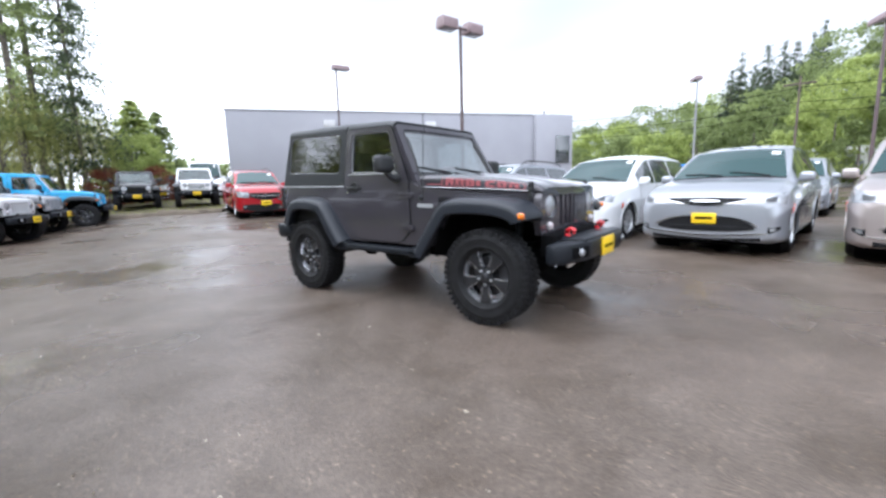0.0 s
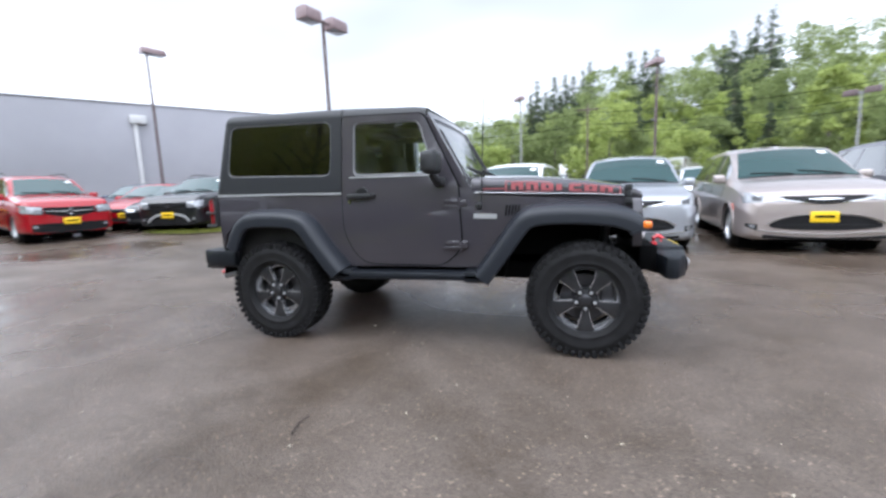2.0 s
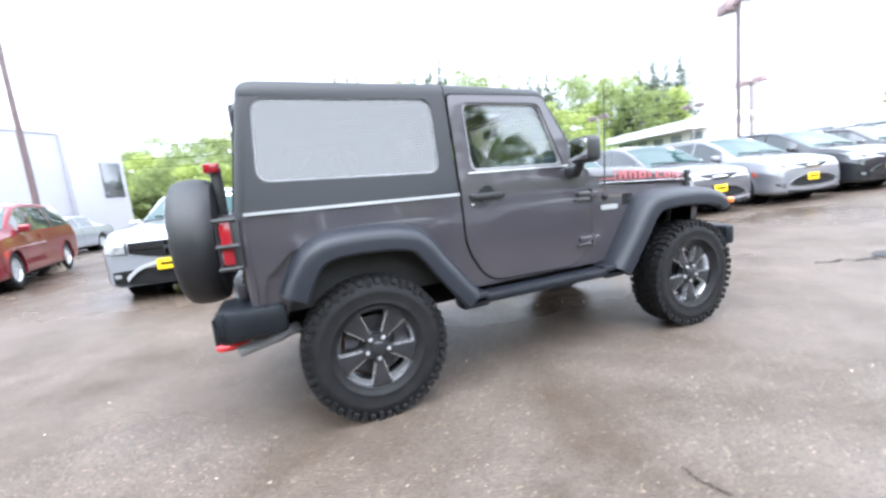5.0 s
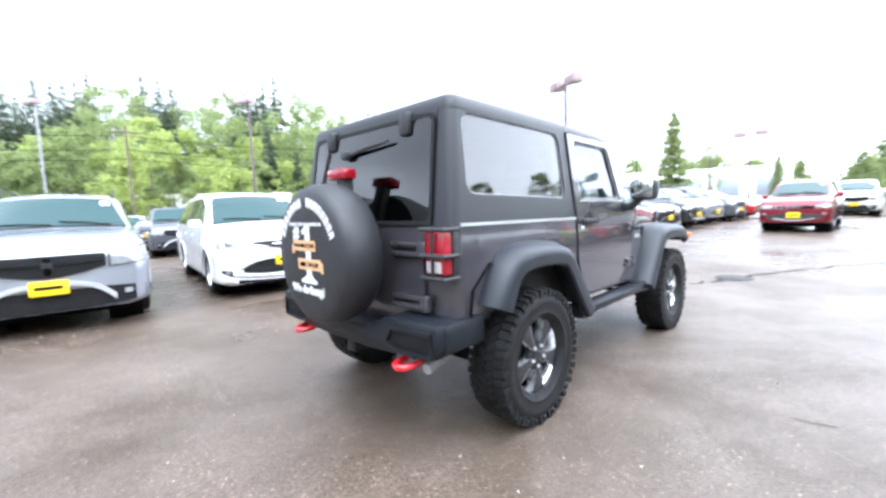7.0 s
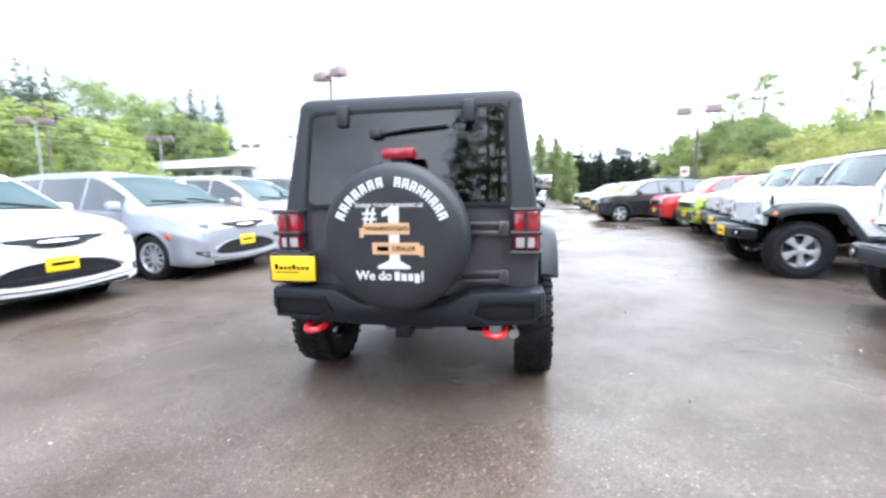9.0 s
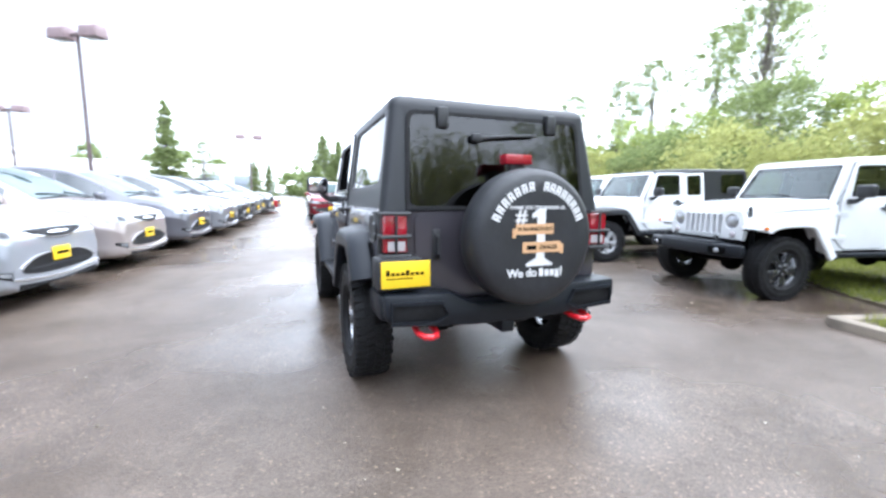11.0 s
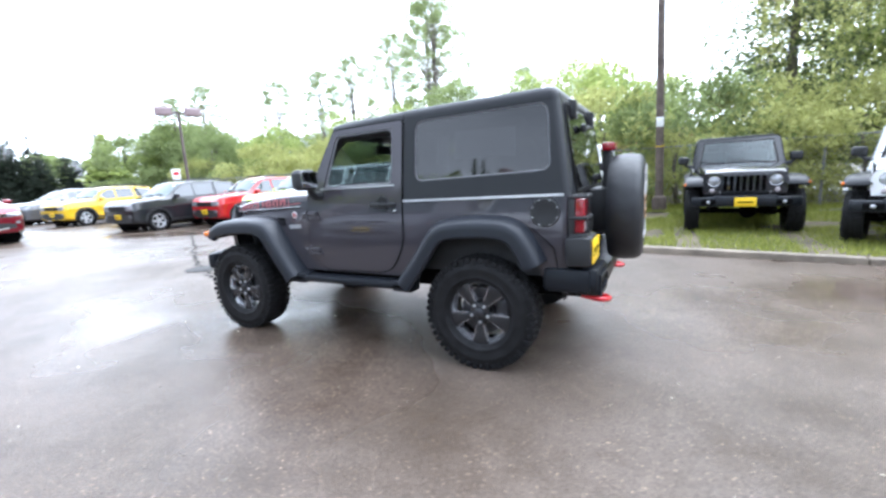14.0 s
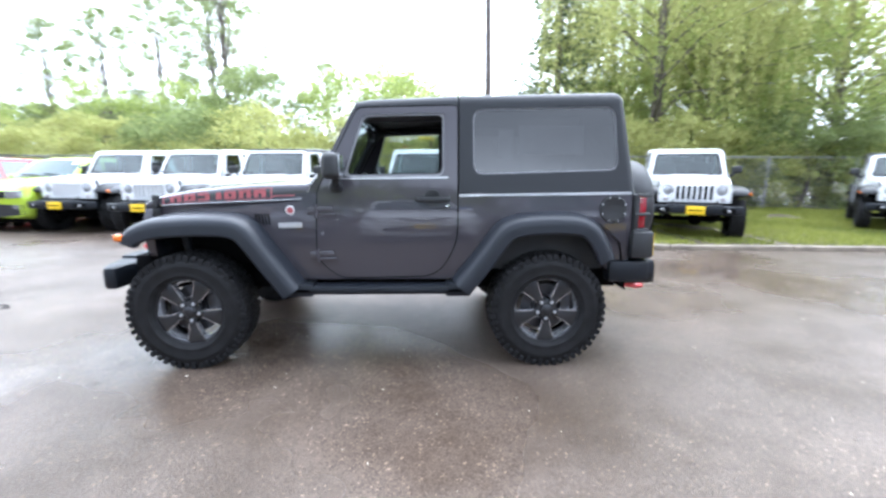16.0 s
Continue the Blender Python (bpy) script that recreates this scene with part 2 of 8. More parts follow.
def box(bm, x0, x1, y0, y1, z0, z1, bevel=0.0, m=None, seg=2):
    """A box, its edges rounded by bevel."""
    r = bmesh.ops.create_cube(bm, size=1.0)
    vs = r["verts"]
    for v in vs:
        v.co = Vector(((x0 + x1) / 2 + v.co.x * (x1 - x0), (y0 + y1) / 2 + v.co.y * (y1 - y0), (z0 + z1) / 2 + v.co.z * (z1 - z0)))
    if bevel:
        es = list({e for v in vs for e in v.link_edges})
        r = bmesh.ops.bevel(bm, geom=es, offset=bevel, segments=seg, affect='EDGES', profile=0.5)
        vs = list({v for f in r["faces"] for v in f.verts} | {v for v in vs if v.is_valid})
    if m is not None:
        bmesh.ops.transform(bm, matrix=m, verts=[v for v in vs if v.is_valid])
    return vs


def tube(bm, pts, r, n=8, caps=True):
    """A round bar along points; r is one radius or one a point."""
    pts = [Vector(p) for p in pts]
    rs = r if isinstance(r, (list, tuple)) else [r] * len(pts)
    rings = []
    up = Vector((0, 0, 1))
    for i, p in enumerate(pts):
        d = (pts[min(i + 1, len(pts) - 1)] - pts[max(i - 1, 0)]).normalized()
        a = d.cross(up if abs(d.z) < 0.95 else Vector((1, 0, 0))).normalized()
        b = d.cross(a)
        rings.append([bm.verts.new(p + rs[i] * (math.cos(k * 2 * math.pi / n) * a + math.sin(k * 2 * math.pi / n) * b)) for k in range(n)])
    for q, w in zip(rings, rings[1:]):
        for k in range(n):
            bm.faces.new((q[k], q[(k + 1) % n], w[(k + 1) % n], w[k]))
    if caps:
        bm.faces.new(rings[0])
        bm.faces.new(rings[-1][::-1])
    return rings


def lathe(bm, prof, n=32, axis='Y', close=False, m=None):
    """Turns a profile of (radius, along) round an axis."""
    rings = []
    for k in range(n):
        a = 2 * math.pi * k / n
        c, s = math.cos(a), math.sin(a)
        ring = []
        for r, t in prof:
            p = Vector((r * c, t, r * s)) if axis == 'Y' else (Vector((t, r * c, r * s)) if axis == 'X' else Vector((r * c, r * s, t)))
            ring.append(bm.verts.new(m @ p if m is not None else p))
        rings.append(ring)
    k2 = len(prof)
    for k in range(n):
        a, b = rings[k], rings[(k + 1) % n]
        for j in range(k2 if close else k2 - 1):
            bm.faces.new((a[j], a[(j + 1) % k2], b[(j + 1) % k2], b[j]))
    return rings


def prism(bm, outline, axis, a, b, bevel=0.0, m=None):
    """A polygon of two coordinates pushed out from a to b along the axis."""
    def at(p, t):
        q = {'X': (t, p[0], p[1]), 'Y': (p[0], t, p[1]), 'Z': (p[0], p[1], t)}[axis]
        return m @ Vector(q) if m is not None else Vector(q)
    lo = [bm.verts.new(at(p, a)) for p in outline]
    hi = [bm.verts.new(at(p, b)) for p in outline]
    n = len(outline)
    fs = [bm.faces.new(lo), bm.faces.new(hi[::-1])]
    for k in range(n):
        fs.append(bm.faces.new((lo[k], hi[k], hi[(k + 1) % n], lo[(k + 1) % n])))
    bmesh.ops.recalc_face_normals(bm, faces=fs)
    if bevel:
        bmesh.ops.bevel(bm, geom=list({e for f in fs for e in f.edges}), offset=bevel, segments=2, affect='EDGES', profile=0.5)
    return lo, hi


def lerp_table(x, table):
    xs = [p[0] for p in table]
    return float(np.interp(x, xs, [p[1] for p in table]))


def smooth_table(table, x):
    """Smooth interpolation of (x, value) rows."""
    xs = [p[0] for p in table]
    k = 0.06
    return sum(float(np.interp(x + d, xs, [p[1] for p in table])) for d in (-k, -k / 2, 0, k / 2, k)) / 5


def ground_height(x, y):
    """The lot falls away gently to the middle."""
    west = 0.03 * max(0.0, -x - 2) * min(1.0, max(0.0, (y + 3) / 8))
    east = 0.012 * max(0.0, x - 3) * min(1.0, max(0.0, (y + 4.5) / 3))
    return min(west, 1.2) + min(east, 0.5)

# ---------------- vehicles of the lot ----------------
from mathutils.bvhtree import BVHTree


def patch(bm, tree, us, lo, hi, way, rows=4, lift=0.006, depth=0.02):
    """A panel laid on a body. us: values across; lo, hi: its lower and upper edge at each; way: 'front', 'back', 'left', 'right' or 'top'."""
    ray = {'front': Vector((-1, 0, 0)), 'back': Vector((1, 0, 0)), 'left': Vector((0, -1, 0)), 'right': Vector((0, 1, 0)), 'top': Vector((0, 0, -1))}[way]
    grid = []
    for u, a, b in zip(us, lo, hi):
        col = []
        for j in range(rows + 1):
            v = a + (b - a) * j / rows
            o = Vector((0, u, v)) if way in ('front', 'back') else Vector((u, 0, v)) if way in ('left', 'right') else Vector((u, v, 0))
            hit, nor, _, _ = tree.ray_cast(o - ray * 8, ray)
            if hit is None:
                hit, nor = col[-1] if col else (grid[-1][j] if grid else (o, -ray))
            col.append((hit, nor))
        grid.append(col)
    top = [[bm.verts.new(h - ray * lift) for h, _ in c] for c in grid]
    bot = [[bm.verts.new(h + ray * depth) for h, _ in c] for c in grid]
    n, r = len(grid), rows
    fs = []
    for i in range(n - 1):
        for j in range(r):
            fs.append(bm.faces.new((top[i][j], top[i + 1][j], top[i + 1][j + 1], top[i][j + 1])))
        fs.append(bm.faces.new((top[i][0], bot[i][0], bot[i + 1][0], top[i + 1][0])))
        fs.append(bm.faces.new((top[i][r], top[i + 1][r], bot[i + 1][r], bot[i][r])))
    for i in (0, n - 1):
        for j in range(r):
            fs.append(bm.faces.new((top[i][j], top[i][j + 1], bot[i][j + 1], bot[i][j])))
    bmesh.ops.recalc_face_normals(bm, faces=fs)
    if fs and fs[0].normal.dot(ray) > 0:
        bmesh.ops.reverse_faces(bm, faces=fs)


def spread(a, b, n):
    return [a + (b - a) * k / (n - 1) for k in range(n)]


def car_shell(s):
    """The closed body of a car from its profile tables; wheel arches are cut out of the sides."""
    bm = bmesh.new()
    x0, x1 = s["rear"], s["front"]
    xs = sorted(set([round(x, 3) for x in spread(x0, x1, 92)] + [x0 + 0.012, x0 + 0.03, x1 - 0.012, x1 - 0.03]))
    rows = []
    w = s["width"] / 2
    for x in xs:
        zb, zs, zt = smooth_table(s["under"], x), smooth_table(s["belt"], x), smooth_table(s["top"], x)
        f = (x1 - x) / s["nose"]
        r = (x - x0) / s["tail"]
        k = 1.0
        if f < 1:
            k = min(k, s["nose_w"] + (1 - s["nose_w"]) * math.sqrt(max(0.0, 1 - (1 - f) ** 2.2)))
        if r < 1:
            k = min(k, s["tail_w"] + (1 - s["tail_w"]) * math.sqrt(max(0.0, 1 - (1 - r) ** 2.2)))
        wl = w * k
        zs = min(zs, zt - 0.01)
        wt = wl * smooth_table(s["roof_w"], x)
        h = zs - zb
        up = zt - zs
        drop = min(0.09, 0.45 * up)
        ring = [(0, zb), (wl * 0.86, zb), (wl * 0.96, zb + 0.04), (wl * 0.980, zb + 0.10 * h)]
        # the sides: a tuck above the sill, a soft hollow, a shoulder line under the windows
        for q, e in ((0.16, 0.986), (0.22, 0.988), (0.28, 0.986), (0.34, 0.985), (0.40, 0.985), (0.46, 0.987), (0.52, 0.990), (0.58, 0.994), (0.64, 0.998), (0.69, 1.0), (0.73, 0.998), (0.77, 0.990), (0.83, 0.980), (0.90, 0.968), (0.96, 0.957)):
            ring.append((wl * e, zb + q * h))
        ring.append((wl * 0.95, zs))
        a = wl * 0.95
        for q in (0.08, 0.25, 0.42, 0.6, 0.78, 0.92, 1.0):
            ring.append((a + (wt - a) * q, zs + (up - drop) * q))
        for q in (0.25, 0.5, 0.75):
            ang = q * math.pi / 2
            ring.append((wt * (1 - 0.10 * (1 - math.cos(ang))) - 0.0, zt - drop + 0.55 * drop * math.sin(ang)))
        for q in (0.75, 0.5, 0.25, 0.0):
            ring.append((wt * 0.9 * q, zt - 0.45 * drop * q * q))
        full = ring + [(-y, z) for y, z in ring[-2:0:-1]]
        rows.append([bm.verts.new((x, y, z)) for y, z in full])
    n = len(rows[0])
    for a, b in zip(rows, rows[1:]):
        for k in range(n):
            bm.faces.new((a[k], b[k], b[(k + 1) % n], a[(k + 1) % n]))
    bm.faces.new(rows[0])
    bm.faces.new(rows[-1][::-1])
    whole = BVHTree.FromBMesh(bm)
    # wheel arches
    R = s["tyre"] + 0.055
    hz = s["tyre"]
    gone = set()
    for v in bm.verts:
        if abs(v.co.y) > w * 0.55:
            for hx in (s["wb"] / 2, -s["wb"] / 2):
                if math.hypot(v.co.x - hx, v.co.z - hz) < R:
                    gone.add(v)
    rim = {u for v in gone for e in v.link_edges for u in e.verts if u not in gone}
    for v in rim:
        if abs(v.co.y) > w * 0.6:
            hx = s["wb"] / 2 if v.co.x > 0 else -s["wb"] / 2
            d = Vector((v.co.x - hx, v.co.z - hz))
            if d.length > 1e-4 and d.length < R + 0.1:
                d = d.normalized() * R
                v.co.x, v.co.z = hx + d.x, hz + d.y
                sgn = 1 if v.co.y > 0 else -1
                hit = whole.ray_cast(Vector((v.co.x, sgn * 4, v.co.z)), Vector((0, -sgn, 0)))[0]
                if hit is not None:
                    v.co.y = hit.y
    bmesh.ops.delete(bm, geom=list(gone), context='VERTS')
    bmesh.ops.recalc_face_normals(bm, faces=bm.faces[:])
    return bm, whole


WHEELS = {}


def wheel_meshes(r, width, rim, spokes, key):
    """Tyre and rim of a road wheel, shared by all that use them; it turns about Y, its face towards +Y."""
    if key in WHEELS:
        return WHEELS[key]
    bm = bmesh.new()
    h = width / 2
    lathe(bm, [(rim, -h * 0.8), (rim + 0.03, -h), (r - 0.04, -h), (r - 0.012, -h * 0.85), (r, -h * 0.6), (r, h * 0.6), (r - 0.012, h * 0.85), (r - 0.04, h), (rim + 0.03, h), (rim, h * 0.8), (rim - 0.02, 0)], 36, close=True)
    ty = part("tyre", bm, RUBBER)
    bm = bmesh.new()
    lathe(bm, [(rim * 0.93, -h * 0.7), (rim, -h * 0.8), (rim + 0.005, h * 0.82), (rim - 0.012, h * 0.86), (rim * 0.9, h * 0.62), (rim * 0.9, -h * 0.3)], 36)
    lathe(bm, [(0.001, h * 0.62), (0.035, h * 0.62), (0.06, h * 0.55), (0.075, h * 0.3), (0.001, h * 0.28)], 18)
    for k in range(spokes):
        m = Matrix.Rotation(2 * math.pi * k / spokes, 4, 'Y')
        wa, wb = (0.028, 0.042) if spokes < 8 else (0.013, 0.021)
        prism(bm, [(0.04, -wa), (rim * 0.95, -wb), (rim * 0.95, wb), (0.04, wa)], 'Y', h * 0.3, h * 0.6, 0.005, m)
    ri = part("rim", bm, ALLOY)
    bm = bmesh.new()
    lathe(bm, [(0.001, -h * 0.2), (rim * 0.92, -h * 0.2), (rim * 0.92, -h * 0.25), (0.001, -h * 0.25)], 24)
    br = part("brake_disc", bm, UNDER)
    WHEELS[key] = (ty.data, ri.data, br.data)
    for o in (ty, ri, br):
        bpy.data.objects.remove(o)
    return WHEELS[key]


def put_wheel(car, x, y, z, meshes, name="wheel"):
    w = new(name)
    w.parent = car
    w.matrix_basis = pose(x, y, z, 0, 0, 0 if y > 0 else 180)
    for nm, me in zip(("tyre", "rim", "brake_disc"), meshes):
        o = new(nm, me)
        o.parent = w
    return w


def mirror_part(car, x, y, z, mat, color):
    for sy in (1, -1):
        bm = bmesh.new()
        box(bm, x - 0.06, x + 0.07, sy * (y + 0.06) - 0.10, sy * (y + 0.06) + 0.10, z - 0.06, z + 0.09, 0.045, seg=3)
        box(bm, x - 0.02, x + 0.05, min(sy * (y - 0.06), sy * (y + 0.04)), max(sy * (y - 0.06), sy * (y + 0.04)), z - 0.05, z - 0.01, 0.01)
        part("wing_mirror", bm, mat, car, color=color)


def build_car(s, name, label, category, paint, color):
    car = thing(name, label, category)
    bm, tree = car_shell(s)
    w = s["width"] / 2
    part("body", bm, paint, car, color=color)
    # glass, following the body
    ws0, ws1 = s["windshield"]
    roof = lambda x: smooth_table(s["top"], x)
    belt = lambda x: smooth_table(s["belt"], x)
    rw = lambda x: w * smooth_table(s["roof_w"], x)

    def top_patch(nm, xa, xb, ka, kb, mat, lift=0.005):
        b = bmesh.new()
        us = spread(xa, xb, 14)
        wid = [(ka + (kb - ka) * i / 13) * w for i in range(14)]
        patch(b, tree, us, [-q for q in wid], wid, 'top', 12, lift, 0.01)
        return part(nm, b, mat, car)
    top_patch("windshield", ws1, ws0, s["ws_w"][1], s["ws_w"][0], SCREEN_GLASS)
    top_patch("cowl", ws0 + 0.004, ws0 + 0.055, s["ws_w"][0], s["ws_w"][0] * 0.99, GRILLE_BLACK, 0.003)
    b = bmesh.new()
    q = (ws0 - ws1)
    us = spread(ws1 + 0.10 * q, ws1 + 0.24 * q, 5)
    patch(b, tree, us, [0.50 * w] * 5, [0.62 * w] * 5, 'top', 3, 0.008, 0.004)
    part("price_sticker", b, WHITE_CARD, car, "white paper sticker in the windshield")
    b = bmesh.new()
    for k in (0, 1):
        y0 = (0.62, -0.05)[k] * w
        tube(b, [Vector((ws0 + 0.01, y0, 0)), Vector((ws0 - 0.06 * q, y0 - 0.3 * w, 0)), Vector((ws0 - 0.10 * q, y0 - 0.58 * w, 0))], 0.010, 5)
    for v in b.verts:
        hit = tree.ray_cast(Vector((v.co.x, v.co.y, 5)), Vector((0, 0, -1)))[0]
        v.co.z += (hit.z if hit is not None else 1.0) + 0.018
    part("wiper", b, GRILLE_BLACK, car)
    if "rear_glass" in s:
        a, b_ = s["rear_glass"]
        top_patch("rear_window", a, b_, s["rg_w"][0], s["rg_w"][1], DARK_GLASS)
    for way in ('left', 'right'):
        for xa, xb in s["windows"]:
            b = bmesh.new()
            us = spread(xa, xb, 10)
            lo = [belt(u) + 0.035 for u in us]
            hi = [max(min(roof(u) - s["head"], s["win_top"]), l + 0.01) for u, l in zip(us, lo)]
            patch(b, tree, us, lo, hi, way, 5, 0.004, 0.01)
            part("side_window", b, DARK_GLASS, car)
        # door handles and seams
        for xh in s["handles"]:
            b = bmesh.new()
            us = spread(xh - 0.11, xh + 0.11, 6)
            patch(b, tree, us, [belt(u) - 0.135 for u in us], [belt(u) - 0.105 for u in us], way, 2, 0.025, 0.01)
            part("door_handle", b, CHROME if s.get("chrome") else paint, car, color=color)
        for xh in s["seams"]:
            b = bmesh.new()
            us = spread(xh - 0.004, xh + 0.004, 2)
            patch(b, tree, us, [s["sill"] + 0.08] * 2, [belt(xh) + 0.02] * 2, way, 10, 0.0015, 0.01)
            part("door_gap", b, UNDER, car)
        b = bmesh.new()
        us = spread(-s["wb"] / 2 + s["tyre"] + 0.08, s["wb"] / 2 - s["tyre"] - 0.08, 10)
        patch(b, tree, us, [s["sill"] + 0.005] * 10, [s["sill"] + s.get("clad", 0.07)] * 10, way, 2, 0.012, 0.01)
        part("sill", b, BLACK_PLASTIC, car)
    # lips of the wheel arches
    R = s["tyre"] + 0.055
    for sy in (1, -1):
        for hx in (s["wb"] / 2, -s["wb"] / 2):
            b = bmesh.new()
            grid = []
            for a in spread(radians(-14), radians(194), 30):
                col = []
                for rr in (R - 0.012, R + (0.07 if s.get("black_arch") else 0.03)):
                    p = Vector((hx + rr * math.cos(a), 0, max(s["tyre"] + rr * math.sin(a), s["sill"] + 0.03)))
                    hit = tree.ray_cast(p + Vector((0, sy * 4, 0)), Vector((0, -sy, 0)))[0]
                    y = hit.y if hit is not None else sy * w * 0.9
                    col += [b.verts.new((p.x, y + sy * 0.014, p.z)), b.verts.new((p.x, y - sy * 0.05, p.z))]
                grid.append(col)
            for c0, c1 in zip(grid, grid[1:]):
                for i, j in ((0, 2), (1, 0), (2, 3)):
                    b.faces.new((c0[i], c1[i], c1[j], c0[j]))
            bmesh.ops.recalc_face_normals(b, faces=b.faces[:])
            lipm = BLACK_PLASTIC if s.get("black_arch") else paint
            part("wheel_arch", b, lipm, car, color=None if lipm is BLACK_PLASTIC else color)
    # front
    for f in s["face"]:
        kind, y0, y1, lo0, lo1, hi0, hi1, mat, lift = f
        sides = (1, -1) if y0 != -y1 else (1,)
        for sy in sides:
            b = bmesh.new()
            us = spread(y0, y1, 16)
            t = [(u - y0) / (y1 - y0) for u in us]
            if len(sides) == 1:
                t = [2 * abs(q - 0.5) for q in t]
            bow = 3.4 if kind in ("lower_grille", "grille_surround", "silver_bar") else 1.6
            lo = [lo0 + (lo1 - lo0) * q ** bow for q in t]
            hi = [hi0 + (hi1 - hi0) * q ** bow for q in t]
            patch(b, tree, [sy * u for u in us], lo, hi, 'front', 6, lift, 0.05)
            part(kind, b, mat, car, color=color if mat in (PAINT, PAINT_METAL) else None)
    if s.get("marker"):
        for way in ('left', 'right'):
            b = bmesh.new()
            us = spread(s["wb"] / 2 + R - 0.045, s["wb"] / 2 + R + 0.035, 6)
            mz = s["marker"]
            patch(b, tree, us, [mz + 0.05, mz + 0.03, mz + 0.015, mz + 0.005, mz, mz], [mz + 0.13, mz + 0.115, mz + 0.10, mz + 0.08, mz + 0.06, mz + 0.04], way, 3, 0.008, 0.02)
            part("side_marker", b, MARKER, car, "orange-red side marker")
    # rear lamps
    for sy in (1, -1):
        b = bmesh.new()
        us = spread(sy * w * 0.62, sy * w * 0.9, 6)
        patch(b, tree, us, [belt(s["rear"] + .2) - 0.22] * 6, [belt(s["rear"] + .2) - 0.02] * 6, 'back', 3, 0.01, 0.03)
        part("tail_lamp", b, RED_LENS, car)
    # plate, with the writing as bars
    if s.get("plate"):
        pz = s["plate"]
        hit = tree.ray_cast(Vector((8, 0, pz)), Vector((-1, 0, 0)))[0]
        px = hit.x + s.get("plate_out", 0.025)
        b = bmesh.new()
        box(b, px - 0.02, px, -0.165, 0.165, pz - 0.08, pz + 0.08, 0.012)
        pl = part("dealer_plate", b, YELLOW, car, "yellow dealer plate")
        b = bmesh.new()
        box(b, px, px + 0.003, -0.115, 0.115, pz - 0.014, pz + 0.022)
        part("lettering_bar", b, UNDER, pl)
    if s.get("mirror"):
        mx, mz = s["mirror"]
        mirror_part(car, mx, w * 0.97, mz, paint if not s.get("black_mirror") else BLACK_PLASTIC, color)
    b = bmesh.new()
    box(b, s["rear"] + 0.3, s["front"] - 0.35, -w * 0.72, w * 0.72, s["sill"] - 0.06, s["sill"] + 0.35)
    for hx in (s["wb"] / 2, -s["wb"] / 2):
        for sy in (1, -1):
            lathe(b, [(s["tyre"] + 0.10, sy * w * 0.5), (s["tyre"] + 0.10, sy * w * 0.88)], 24, m=Matrix.Translation((hx, 0, s["tyre"] + 0.01)))
    part("underbody", b, UNDER, car)
    ms = wheel_meshes(s["tyre"], 0.225, s["tyre"] * 0.66, s["spokes"], (s["tyre"], s["spokes"]))
    for hx in (s["wb"] / 2, -s["wb"] / 2):
        for sy in (1, -1):
            put_wheel(car, hx, sy * (w - 0.135), s["tyre"], ms)
    if s.get("rails"):
        for sy in (1, -1):
            b = bmesh.new()
            xa, xb = s["rails"]
            pts = [(x, sy * rw(x) * 0.93, roof(x) + 0.05 - (0.07 if i in (0, 8) else 0)) for i, x in enumerate(spread(xa, xb, 9))]
            tube(b, pts, 0.016, 8)
            part("roof_rail", b, s.get("rail_mat", BLACK_PLASTIC), car)
    return car


